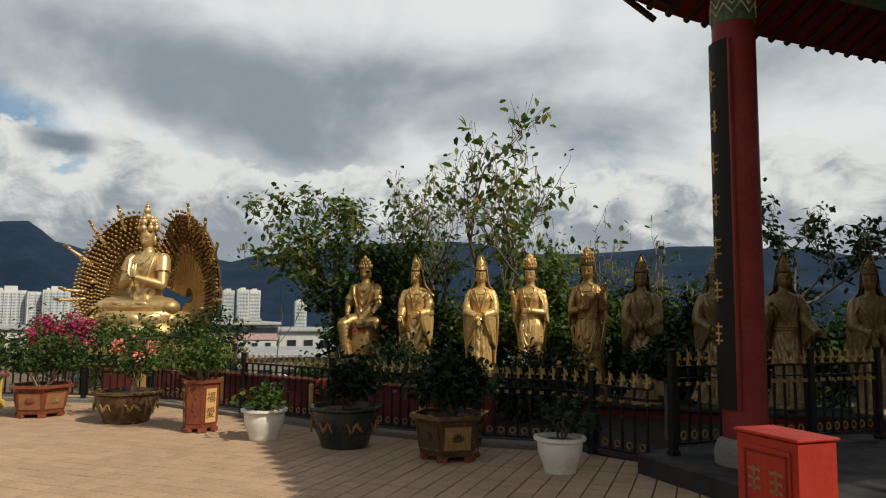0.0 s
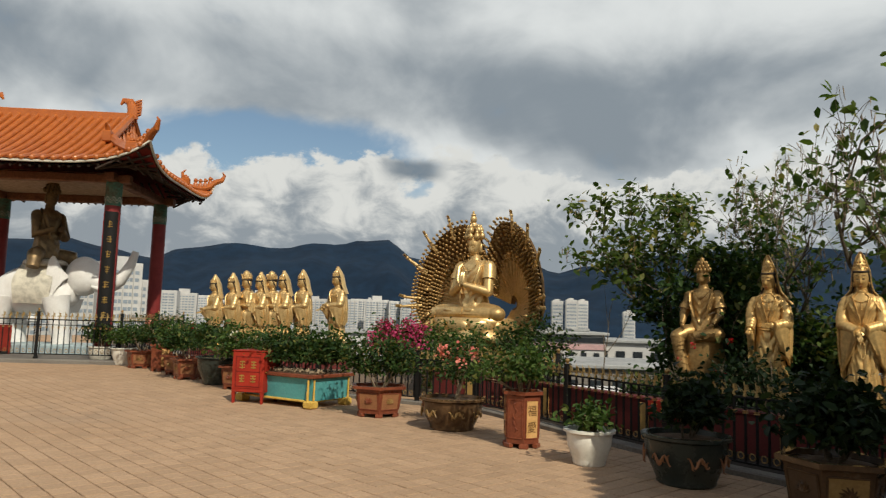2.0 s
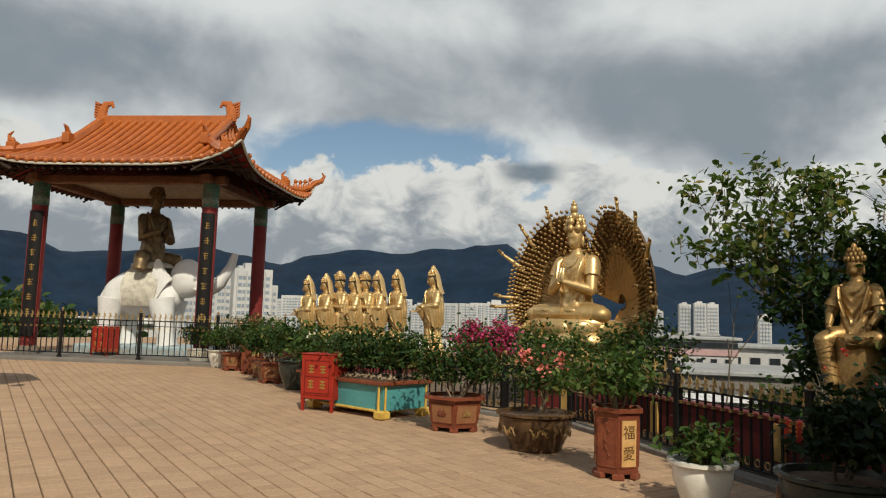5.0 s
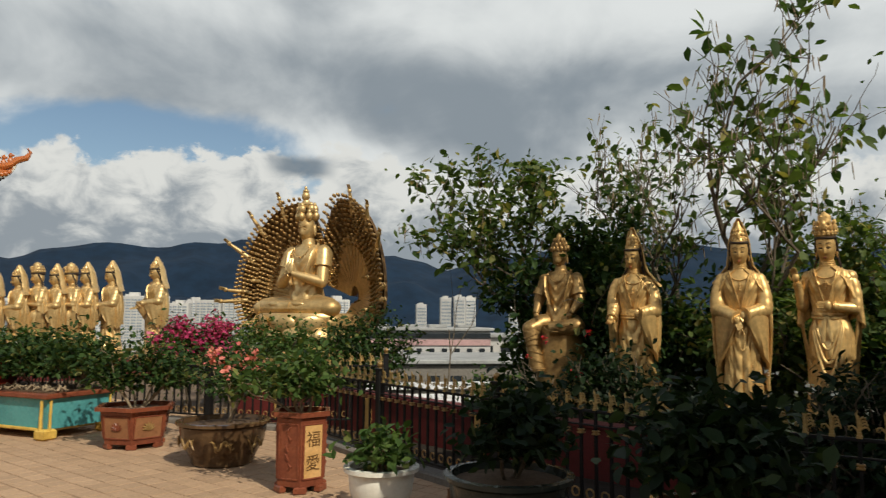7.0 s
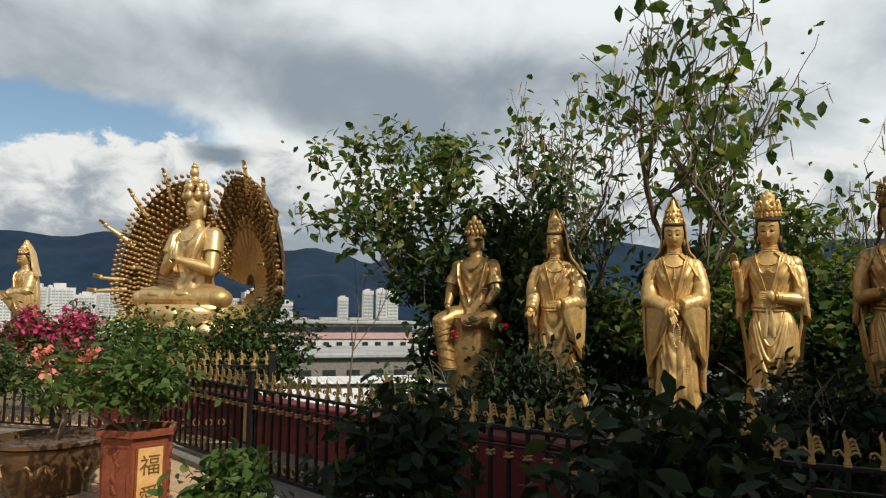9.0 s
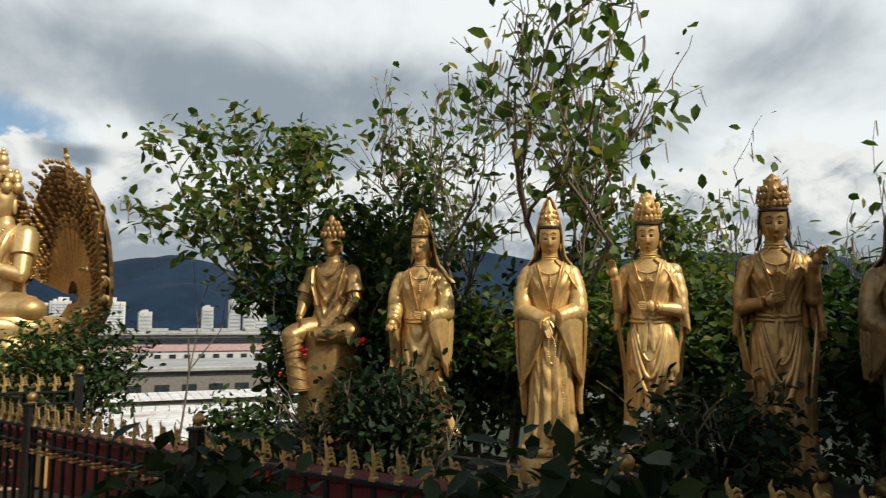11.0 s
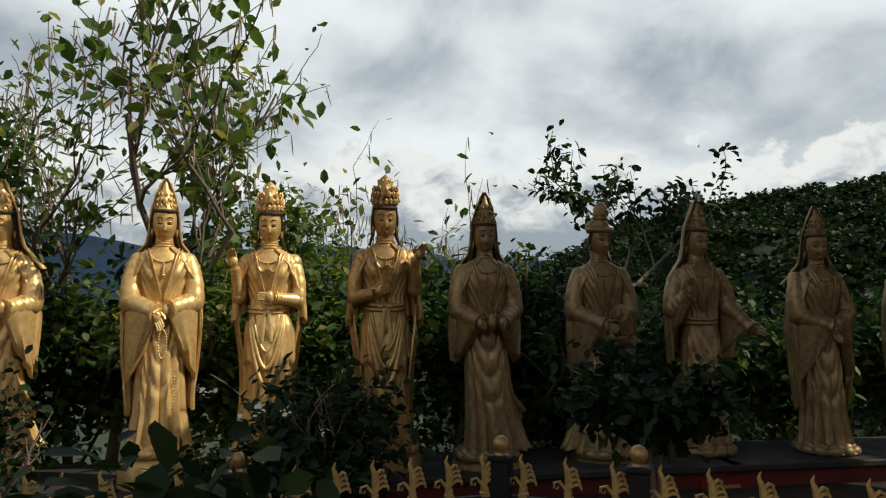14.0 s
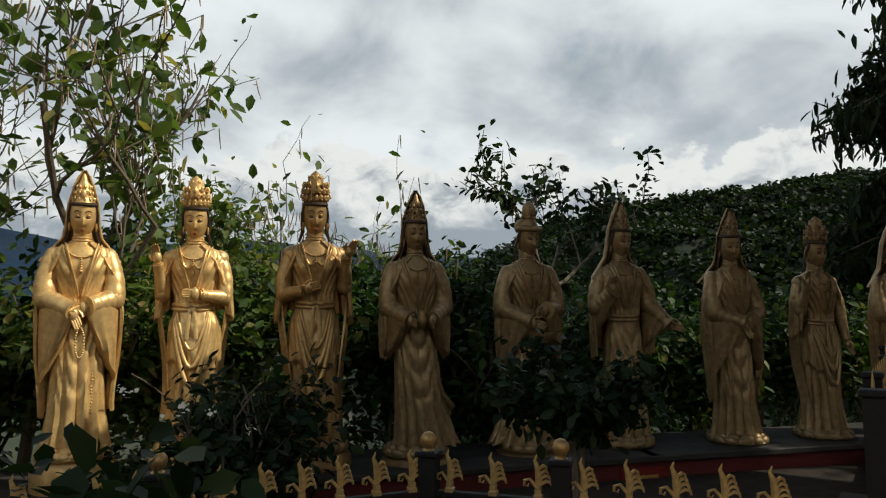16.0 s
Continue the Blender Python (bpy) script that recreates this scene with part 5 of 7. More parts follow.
round_pot(pose(*P4, 0), 0.27, 0.40, POT_WHITE, "white glazed plant pot, lightly stained, on the paving", lip=1.12)
plant(pose(*P4, 0.36), "low round shrub with long fresh leaves in a white pot", 14, 0.30, 0.85, 520, 0.095, LEAF_FRESH, stems=6, depth=1)
round_pot(pose(*P5, 0), 0.43, 0.50, POT_DARK, "black green glazed round pot in the shade", dragon=True)
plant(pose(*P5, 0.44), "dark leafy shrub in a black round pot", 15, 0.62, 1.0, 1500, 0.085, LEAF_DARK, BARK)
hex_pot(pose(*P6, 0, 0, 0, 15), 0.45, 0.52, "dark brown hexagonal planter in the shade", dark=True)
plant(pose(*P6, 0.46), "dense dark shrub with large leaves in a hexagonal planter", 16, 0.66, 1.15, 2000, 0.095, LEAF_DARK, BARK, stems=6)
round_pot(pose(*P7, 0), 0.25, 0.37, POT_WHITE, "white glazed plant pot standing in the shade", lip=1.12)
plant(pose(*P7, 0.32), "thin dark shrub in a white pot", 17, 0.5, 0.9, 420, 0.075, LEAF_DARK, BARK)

# long teal trough with yellow corner feet
TEAL_AT = pose(-7.66, 10.30, 0, 0, 0, -6)
ob = thing("trough_planter", TEAL_AT, "long teal glazed trough planter with yellow corner feet", "planter", "plant pots on the terrace")
s = Shape()
s.loft([[(x0, y0, z), (x1, y0, z), (x1, y1, z), (x0, y1, z)] for x0, x1, y0, y1, z in ((-1.72, 0.02, 0.05, 0.95, 0.13), (-1.78, 0.06, 0.0, 1.0, 0.52))])
part("body", s, TEAL, ob, smooth=0)
s = Shape().box((-1.84, -0.06, 0.52), (0.12, 1.06, 0.585), 0.012)
part("rim", s, POT_RUST, ob, "rust brown rim")
part("soil", Shape().box((-1.74, 0.04, 0.58), (0.02, 0.96, 0.60)), SOIL, ob)
for x in (-1.72, 0.0):
    for y in (0.04, 0.94):
        f = Shape().box((-0.09, -0.09, 0.0), (0.09, 0.09, 0.14), 0.025).tube([(-0.02, -0.06, 0.12), (0.0, -0.075, 0.5)], [0.025, 0.018], 6).tube([(0.07, 0.0, 0.12), (0.075, 0.0, 0.5)], [0.02, 0.016], 6)
        part("corner_foot", f, YELLOW_TRIM, ob, "yellow scrolled corner foot", at=pose(x, y, 0))
part("band", Shape().box((-1.7, 0.02, 0.10), (0.0, 0.97, 0.14), 0.01), YELLOW_TRIM, ob)
for k, (x, y, sd) in enumerate(((-1.35, 0.5, 31), (-0.75, 0.5, 32), (-0.15, 0.5, 33))):
    q = TEAL_AT @ Vector((x, y, 0.55))
    plant(pose(*q), "broad dark green shrub growing in the teal trough", sd, 0.80, 1.35, 2600, 0.075, LEAF, BARK, stems=6)
rng = np.random.default_rng(8)
ob = thing("dry_litter", TEAL_AT @ pose(-0.8, 0.12, 0.60), "grey dry twigs and husks on the trough's soil", "litter")
s = Shape()
for i in range(60):
    x, y = rng.uniform(-0.85, 0.85), rng.uniform(-0.06, 0.2)
    a = rng.uniform(0, 6)
    s.tube([(x, y, 0.005), (x + 0.06 * math.cos(a), y + 0.06 * math.sin(a), 0.03 + 0.05 * rng.uniform()), (x + 0.12 * math.cos(a + 0.5), y + 0.12 * math.sin(a + 0.5), 0.01)], [0.014, 0.016, 0.006], 5)
part("twigs", s, BARK_PALE, ob)


def red_box(m, w, d, h, leg, label, ink=INK):
    """A red sheet-metal offering cabinet on four legs with a framed door."""
    ob = thing("offering_box", m, label, "cabinet", "red offering boxes")
    part("body", Shape().box((-w / 2, -d / 2, leg), (w / 2, d / 2, h), 0.012), RED, ob)
    part("lid", Shape().box((-w / 2 - 0.015, -d / 2 - 0.015, h), (w / 2 + 0.015, d / 2 + 0.015, h + 0.02), 0.006), RED, ob)
    for x in (-1, 1):
        for y in (-1, 1):
            s = Shape().loft([[(x * (w / 2 - 0.03) + a * k, y * (d / 2 - 0.03) + b * k, z) for a, b in ((-1, -1), (1, -1), (1, 1), (-1, 1))] for k, z in ((0.018, 0.0), (0.028, leg + 0.005))])
            part("leg", s, RED, ob)
    door = part("door", Shape().box((-w / 2 + 0.05, -d / 2 - 0.012, leg + 0.07), (w / 2 - 0.05, -d / 2 - 0.001, h - 0.06), 0.004), RED, ob)
    fr = Shape()
    a, b, c, e, f = -w / 2 + 0.07, w / 2 - 0.07, leg + 0.10, h - 0.09, -d / 2 - 0.012
    for q in ((a, c, a + 0.012, e), (b - 0.012, c, b, e), (a, c, b, c + 0.012), (a, e - 0.012, b, e), (a, (c + e) / 2 - 0.006, b, (c + e) / 2 + 0.006)):
        fr.box((q[0], f - 0.006, q[1]), (q[2], f, q[3]))
    part("panel_frame", fr, RED_DARK, door)
    if ink:
        for i in range(2):
            for j in range(2):
                cx, cz = (i - 0.5) * w * 0.36, (c + e) / 2 + (j - 0.5) * (e - c) * 0.46
                t = Shape()
                for k in range(3):
                    t.box((cx - 0.05, f - 0.005, cz - 0.06 + 0.05 * k), (cx + 0.05, f - 0.001, cz - 0.04 + 0.05 * k))
                t.box((cx - 0.01, f - 0.005, cz - 0.07), (cx + 0.01, f - 0.001, cz + 0.07))
                part("character", t, ink, door, "gold painted character" if ink is INK else "gold character dimmed for the shade")
    part("knob", Shape().ball((w / 2 + 0.012, -d / 2 + 0.06, (leg + h) / 2), 0.016, 8, 6), BRASS, ob, "small brass knob")
    return ob


red_box(pose(-9.05, 10.50, 0, 0, 0, 14), 0.62, 0.62, 0.93, 0.20, "red metal offering box on four legs beside the trough")
red_box(pose(-22.6, 13.75, 0, 0, 0, 22), 0.64, 0.56, 1.02, 0.22, "small red offering box with gold characters before the pavilion")

# further pots along the fence
far_pots = [(-10.85, 12.0, "hex"), (-11.9, 12.5, "dark"), (-13.3, 12.9, "hex"), (-14.4, 13.6, "hex"), (-15.5, 14.0, "tall"), (-16.7, 14.35, "hex"), (-17.9, 14.75, "white"), (-18.95, 14.75, "white")]
for k, (x, y, form) in enumerate(far_pots):
    if form == "hex":
        hex_pot(pose(x, y, 0, 0, 0, 20 * k), 0.42, 0.50, "rust brown hexagonal planter in the row by the fence")
    elif form == "tall":
        hex_pot(pose(x, y, 0, 0, 0, 10), 0.30, 0.72, "tall narrow brown planter with tan panels", tall=True)
    elif form == "dark":
        round_pot(pose(x, y, 0), 0.52, 0.62, POT_DARK, "large black glazed round pot in the row")
    else:
        round_pot(pose(x, y, 0), 0.36, 0.50, POT_WHITE, "white glazed round pot at the end of the row", lip=1.1)
    z = {"hex": 0.45, "tall": 0.66, "dark": 0.55, "white": 0.44}[form]
    fl = {0: PALE_FLOWER, 3: ROSE, 4: SALMON}.get(k)
    plant(pose(x, y, z), "leafy green potted shrub in the row by the fence" if not fl else "flowering potted shrub in the row by the fence", 50 + k, 0.95 if form != "white" else 0.7, 1.35, 1500, 0.085, LEAF if k % 3 else LEAF_FRESH, flowers=fl, flower_n=120)

# ---- the pavilion with its orange roof ----


GABLE = 0.42  # share of the slope at which the gables stop and the hips begin


def roof(ob, ax, ay, over, z_eave, z_ridge, ridge_half, lift, tile_step, mats, under=True):
    """A hipped roof with upturned corners, tile ribs running down it, ridges and hip ornaments, under the thing ob."""
    ex, ey = ax + over, ay + over

    def surf(x, y):
        """Height of the roof over the point of the plan."""
        dx, dy = abs(x) / ex, abs(y) / ey
        gx = GABLE + (1 - GABLE) * (abs(x) - ridge_half) / (ex - ridge_half) if abs(x) > ridge_half else 0.0
        d = max(gx, dy)
        curve = (1 - d) ** 1.35 * 0.82 + (1 - d) * 0.18
        up = lift * (min(dx, 1) ** 5) * (min(dy, 1) ** 5)
        return z_eave + (z_ridge - z_eave) * curve + up

    n = 44
    grid = lambda dz, k: [[(ex * k * u, ey * k * v, surf(ex * u, ey * v) + dz) for u in (2 * i / n - 1 for i in range(n + 1))] for v in (2 * j / n - 1 for j in range(n + 1))]
    top, bot = grid(0.0, 1.0), grid(-0.14, 0.985)
    s = Shape()
    s.loft(top, False, False)
    part("roof_deck", s, ORANGE, ob, smooth=40)
    s = Shape().loft([r[::-1] for r in bot], False, False)
    part("roof_underside", s, RED_DARK, ob, smooth=40)
    # tile ribs down each slope
    for axis in (0, 1):
        length = ex if axis == 0 else ey
        m = int(2 * length / tile_step)
        for sign in (-1, 1):
            for i in range(m + 1):
                c = -length + 2 * length * i / m
                pts = []
                for k in range(9):
                    t = k / 8
                    if axis == 0:
                        start = (GABLE + (1 - GABLE) * (abs(c) - ridge_half) / (ex - ridge_half) if abs(c) > ridge_half else 0.0) * ey
                        y = sign * (start + (ey - start) * t)
                        pts.append((c, y, surf(c, y) + 0.035))
                    else:
                        start = ridge_half + (ex - ridge_half) * max(0.0, (abs(c) / ey - GABLE) / (1 - GABLE))
                        x = sign * (start + (ex - start) * t)
                        pts.append((x, c, surf(x, c) + 0.035))
                if (Vector(pts[0]) - Vector(pts[-1])).length < 0.3:
                    continue
                s = Shape().tube(pts, 0.078, 8)
                s.ball(pts[-1], (0.085, 0.085, 0.085), 8, 5)
                part("tile_rib", s, ORANGE, ob)
    # eave edge: pale line of tile ends and rafters under it
    for sx, sy, n2 in ((1, 0, 40), (-1, 0, 40), (0, 1, 40), (0, -1, 40)):
        pts = []
        for i in range(n2 + 1):
            u = 2 * i / n2 - 1
            x, y = (sx * ex, u * ey) if sx else (u * ex, sy * ey)
            pts.append((x * 0.995, y * 0.995, surf(x, y) - 0.06))
        part("eave_edge", Shape().tube(pts, 0.04, 6), PALE_TRIM, ob)
        m = int((ey if sx else ex) / 0.14)
        raf = Shape()
        for i in range(m + 1):
            u = 2 * i / m - 1
            for inner in (0.55,):
                if sx:
                    a, b = Vector((sx * ex * 0.975, u * ey * 0.975, surf(sx * ex, u * ey) - 0.19)), Vector((sx * ax, u * ey * 0.975, surf(sx * ax, u * ey) - 0.30))
                else:
                    a, b = Vector((u * ex * 0.975, sy * ey * 0.975, surf(u * ex, sy * ey) - 0.19)), Vector((u * ex * 0.975, sy * ay, surf(u * ex, sy * ay) - 0.30))
                raf.tube([a, b], 0.042, 6)
        part("rafter_set", raf, DARK_WOOD, ob)["kind"] = "stuff"
    # main ridge and hips with their ornaments
    rid = Shape().box((-ridge_half, -0.10, z_ridge - 0.12), (ridge_half, 0.10, z_ridge + 0.22), 0.03)
    part("ridge", rid, ORANGE, ob)
    for sx in (-1, 1):
        # gable wall and the ridges that run down beside it
        steps = [2 * i / 16 - 1 for i in range(17)]
        crest = [(sx * (ridge_half + 0.02), GABLE * ey * u, surf(0, GABLE * ey * u) + 0.02) for u in steps]
        foot = [(sx * (ridge_half + 0.02), GABLE * ey * u, surf(0, GABLE * ey) - 0.06) for u in steps]
        part("gable", Shape().loft([crest, foot], False, False).loft([[(x - sx * 0.05, y, z) for x, y, z in r][::-1] for r in (crest, foot)], False, False), RED_DARK, ob, smooth=0)
        for sy in (-1, 1):
            fall = [(sx * (ridge_half + 0.02), sy * GABLE * ey * 1.16 * k / 10, surf(0, GABLE * ey * 1.16 * k / 10) + 0.10) for k in range(11)]
            part("gable_ridge", Shape().tube(fall, [0.15] * 10 + [0.12], 8), ORANGE, ob)
            end = Shape().box((-0.13, -0.13, -0.05), (0.13, 0.13, 0.34), 0.04).tube([(0, 0, 0.3), (0, sy * 0.1, 0.48), (0, sy * 0.24, 0.55)], [0.10, 0.07, 0.03], 7)
            part("gable_ornament", end, ORANGE, ob, at=pose(*fall[-1]))
        fin = Shape()
        fin.tube([(0, 0, 0), (0.0, 0, 0.35), (-sx * 0.12, 0, 0.62), (-sx * 0.34, 0, 0.66), (-sx * 0.42, 0, 0.5)], [0.2, 0.2, 0.15, 0.1, 0.04], 8, 0.6)
        for k in range(6):
            fin.tube([(sx * 0.08, 0, 0.1 + 0.1 * k), (sx * 0.26, 0, 0.18 + 0.1 * k), (sx * 0.30, 0, 0.28 + 0.09 * k)], [0.06, 0.05, 0.015], 6)
        part("ridge_ornament", fin, ORANGE, ob, at=pose(sx * (ridge_half + 0.05), 0, z_ridge + 0.02))
        for sy in (-1, 1):
            pts = []
            for k in range(15):
                t = k / 14
                x, y = sx * (ridge_half + (ex - ridge_half) * t), sy * ey * (GABLE + (1 - GABLE) * t)
                pts.append((x, y, surf(x, y) + 0.13))
            end = Vector(pts[-1])
            pts.append(end + Vector((sx * 0.22, sy * 0.22, 0.14)))
            pts.append(end + Vector((sx * 0.30, sy * 0.30, 0.36)))
            pts.append(end + Vector((sx * 0.22, sy * 0.22, 0.48)))
            part("hip_ridge", Shape().tube(pts, [0.16] * 9 + [0.12] * 6 + [0.10, 0.06, 0.02], 8), ORANGE, ob)
            for k in (8, 10, 11, 12, 13):
                q = Vector(pts[k])
                beast = Shape().lathe([(0.10, 0.08), (0.09, 0.2), (0.05, 0.26), (0.075, 0.33), (0.05, 0.40), (0.01, 0.43)], 8)
                beast.tube([(0.0, 0, 0.3), (sx * 0.09, sy * 0.05, 0.36)], [0.05, 0.03], 6)
                if k == 8:
                    beast.box((-0.16, -0.1, 0.0), (0.16, 0.1, 0.3), 0.04).tube([(-0.1, 0, 0.3), (-0.14, 0, 0.5), (0, 0, 0.62)], [0.08, 0.06, 0.02], 6)
                part("hip_figure", beast, ORANGE, ob, at=pose(q.x, q.y, q.z - 0.02))


def pillar(ob, x, y, z0, z1, r, plaque=None, label=""):
    p = part("pillar", Shape().lathe([(r, z0), (r, z1)], 28), RED_PILLAR, ob, at=pose(x, y, 0))
    part("pillar_base", Shape().lathe([(r * 1.35, z0), (r * 1.4, z0 + 0.12), (r * 1.25, z0 + 0.22), (r * 1.02, z0 + 0.26)], 28), CONCRETE, p, "grey stone drum base")
    part("painted_band", Shape().lathe([(r * 1.015, z1 - 0.75), (r * 1.02, z1 - 0.74), (r * 1.02, z1)], 28), GREEN_BEAM, p, "dark band painted with chevrons")
    zig = Shape()
    for dz in (0.0, 0.09):
        zig.tube([(r * 1.03 * math.cos(a), r * 1.03 * math.sin(a), z1 - 0.62 + dz + (0.06 if i % 2 else -0.06)) for i, a in enumerate(2 * math.pi * i / 16 for i in range(17))], 0.012, 5)
    part("chevrons", zig, PALE_TRIM, p)
    if plaque is not None:
        a = radians(plaque)
        pl = Shape()
        rings = []
        for rr in (1.05, 1.16):
            rings.append([(r * rr * math.cos(a + b), r * rr * math.sin(a + b)) for b in (-0.85 + 1.7 * i / 12 for i in range(13))])
        sec = rings[1] + rings[0][::-1]
        pl.loft([[(u, v, z0 + 0.55) for u, v in sec], [(u, v, z1 - 0.95) for u, v in sec]])
        board = part("couplet_board", pl, BLACK_IRON, p, "black curved board with gilt characters")
        n = 7
        for k in range(n):
            zc = z1 - 1.35 - k * (z1 - z0 - 2.2) / n
            t = Shape()
            rng = np.random.default_rng(k)
            h = r * 1.165
            for i in range(3):
                dz, w = 0.07 * (i - 1), rng.uniform(0.16, 0.3)
                t.tube([(h * math.cos(a + b), h * math.sin(a + b), zc + dz) for b in (-w, 0, w)], 0.012, 4)
            b = rng.uniform(-0.1, 0.1)
            t.tube([(h * math.cos(a + b), h * math.sin(a + b), zc - 0.11), (h * math.cos(a + b), h * math.sin(a + b), zc + 0.11)], 0.012, 4)
            part("character", t, INK, board)
        edge = Shape()
        for b in (-0.85, 0.85):
            edge.tube([(r * 1.13 * math.cos(a + b), r * 1.13 * math.sin(a + b), z0 + 0.55), (r * 1.13 * math.cos(a + b), r * 1.13 * math.sin(a + b), z1 - 0.95)], 0.02, 5)
        part("board_edge", edge, RED_PILLAR, board)
    return p


PAV = pose(-22.82, 15.43, 0.0, 0, 0, 31)
W, Dp = 2.85, 2.2
ob = thing("pavilion", PAV, "open pavilion with red pillars and an orange glazed roof", "pavilion")
part("platform", Shape().box((-3.9, -3.3, -0.4), (3.9, 3.3, 0.12), 0.03), CONCRETE, ob)
for x in (-W, W):
    for y in (-Dp, Dp):
        pillar(ob, x, y, 0.12, 5.60, 0.24, -75 if y < 0 else None)
for y in (-Dp, Dp):
    part("beam", Shape().box((-W - 0.5, y - 0.15, 5.58), (W + 0.5, y + 0.15, 5.85), 0.03), BEAM_BROWN, ob)
for x in (-W, W):
    part("beam", Shape().box((x - 0.15, -Dp - 0.5, 5.59), (x + 0.15, Dp + 0.5, 5.86), 0.03), BEAM_BROWN, ob)
part("ceiling_board", Shape().box((-W, -Dp, 5.84), (W, Dp, 5.90)), CEIL_TAN, ob)
roof(ob, W, Dp, 1.55, 5.95, 8.25, 2.35, 0.75, 0.30, None)
K = lambda x, y: (PAV @ Vector((x, y, 0)))[:2]
fence([K(-3.7, -3.05), K(-1.2, -3.05), K(1.3, -3.05), K(3.7, -3.05), K(3.7, 0.2), K(3.7, 3.1)], "black iron railing with gilt finials round the pavilion", 1.28, z=0.12, step=0.17, group="pavilion fence sections")

# white elephant with its rider: one plain statue
el = Shape()
body = []
for i in range(24):
    t = i / 23
    x = -1.35 + 2.35 * t
    w = math.sin(math.pi * min(max(0.06 + 0.9 * t, 0.0), 1.0)) ** 0.5
    body.append([(x, 0.66 * w * math.cos(a), 1.62 + 0.10 * math.sin(3 * t) + 0.74 * w * math.sin(a)) for a in (2 * math.pi * j / 26 for j in range(26))])
el.loft(body)
for x, y, sw in ((-1.0, -0.38, -0.12), (-0.95, 0.38, 0.10), (0.55, -0.38, 0.22), (0.6, 0.38, -0.1)):
    el.tube([(x, y, 1.5), (x + sw * 0.5, y, 0.9), (x + sw, y, 0.35), (x + sw * 1.1, y, 0.12)], [0.40, 0.30, 0.24, 0.27], 16)
el.ball((1.15, 0, 2.15), (0.52, 0.46, 0.60), 20, 12)
el.tube([(1.45, 0, 2.05), (1.85, 0, 1.85), (2.2, 0, 2.05), (2.5, 0, 2.55), (2.62, 0, 2.95)], [0.34, 0.25, 0.19, 0.14, 0.10], 14)
for y in (-1, 1):
    ear = [[(0.85 - 0.1 * u + 0.12 * math.cos(b) - 0.55 * u * (0.5 + 0.5 * math.cos(b)), y * (0.42 + 0.10 * u), 2.1 + 0.60 * u * math.sin(b)) for b in (2 * math.pi * j / 22 for j in range(22))] for u in (0.15, 0.6, 1.0)]
    el.loft(ear)
    el.loft([[(a, b + y * 0.07, c) for a, b, c in r][::-1] for r in ear])
    el.tube([(1.5, y * 0.22, 1.85), (1.85, y * 0.26, 1.72), (2.15, y * 0.26, 1.85)], [0.07, 0.06, 0.02], 8)
el.tube([(-1.35, 0, 1.9), (-1.6, 0, 1.5), (-1.62, 0, 1.0)], [0.07, 0.05, 0.03], 8)
el.slot = 2
el.loft([[(x * (1 + 0.04 * math.sin(5 * a)), (0.70 + 0.03 * math.sin(9 * x)) * math.cos(a), 1.70 + 0.80 * math.sin(a)) for a in (-0.55 + (math.pi + 1.1) * j / 24 for j in range(25))] for x in (-0.55, -0.3, 0.0, 0.3, 0.5)], False, False)
el.lathe([(0.55, 2.40), (0.62, 2.46), (0.58, 2.56), (0.45, 2.62)], 24, pose(0.0, 0, 0))
rider, _ = seated("tiara", False, 12)
for e in (-1, 1):
    rider.tube([(e * 0.1, 0, 0.06), (e * 0.26, -0.14, 0.04), (e * 0.3, -0.16, -0.1)], [0.1, 0.09, 0.07], 12)
    rider.tube([(e * 0.165, 0, 0.5), (e * 0.21, -0.05, 0.28), (e * 0.05, -0.16, 0.36)], [0.07, 0.06, 0.035], 12)
    rider.ball((e * 0.165, 0, 0.5), 0.07, 10, 6)
RM = pose(-0.02, 0, 2.60, 0, 0, 66) @ Matrix.Diagonal((2.45, 2.45, 2.62, 1))
el.slot = 1
el.add([RM @ Vector(v) for v in rider.v], rider.f)
m = el.mesh("elephant_statue", [WHITE_BODY, BRONZE, PALE_TRIM], 50)
ob = part("elephant_statue", m, None, at=PAV @ pose(0.0, -0.2, 0.3, 0, 0, 0) @ Matrix.Diagonal((1.12, 1.12, 1.12, 1)))
tagged(ob, "white elephant statue carrying a seated figure in dark bronze", "statue")
tagged(part("pedestal", Shape().box((-2.0, -1.2, 0.12), (2.0, 0.8, 0.44), 0.04), material("pale_blue_stone", (0.36, 0.44, 0.46), 0.7), at=PAV), "pale blue stone slab under the white elephant", "pedestal")

# ---- the near pavilion, of which one corner shows ----
NEARP = pose(6.57, 5.38, 0.0, 0, 0, 22)
ob = thing("near_pavilion", NEARP, "near pavilion with red pillars and dark raftered eaves", "pavilion")
part("platform", Shape().box((-3.55, -2.8, -0.4), (3.4, 3.0, 0.20), 0.02), SHADE_STONE, ob)
for x in (-W, W):
    for y in (-Dp, Dp):
        pillar(ob, x, y, 0.2, 5.45, 0.215, 166 if (x < 0 and y > 0) else None)
for y in (-Dp, Dp):
    part("beam", Shape().box((-W - 0.5, y - 0.15, 5.35), (W + 0.5, y + 0.15, 5.85), 0.03), GREEN_BEAM, ob)
for x in (-W, W):
    part("beam", Shape().box((x - 0.15, -Dp - 0.5, 5.36), (x + 0.15, Dp + 0.5, 5.86), 0.03), GREEN_BEAM, ob)
part("ceiling_board", Shape().box((-W, -Dp, 5.84), (W, Dp, 5.90)), RED_DARK, ob)
roof(ob, W, Dp + 0.05, 1.3, 5.5, 7.9, 2.35, 0.55, 0.30, None)
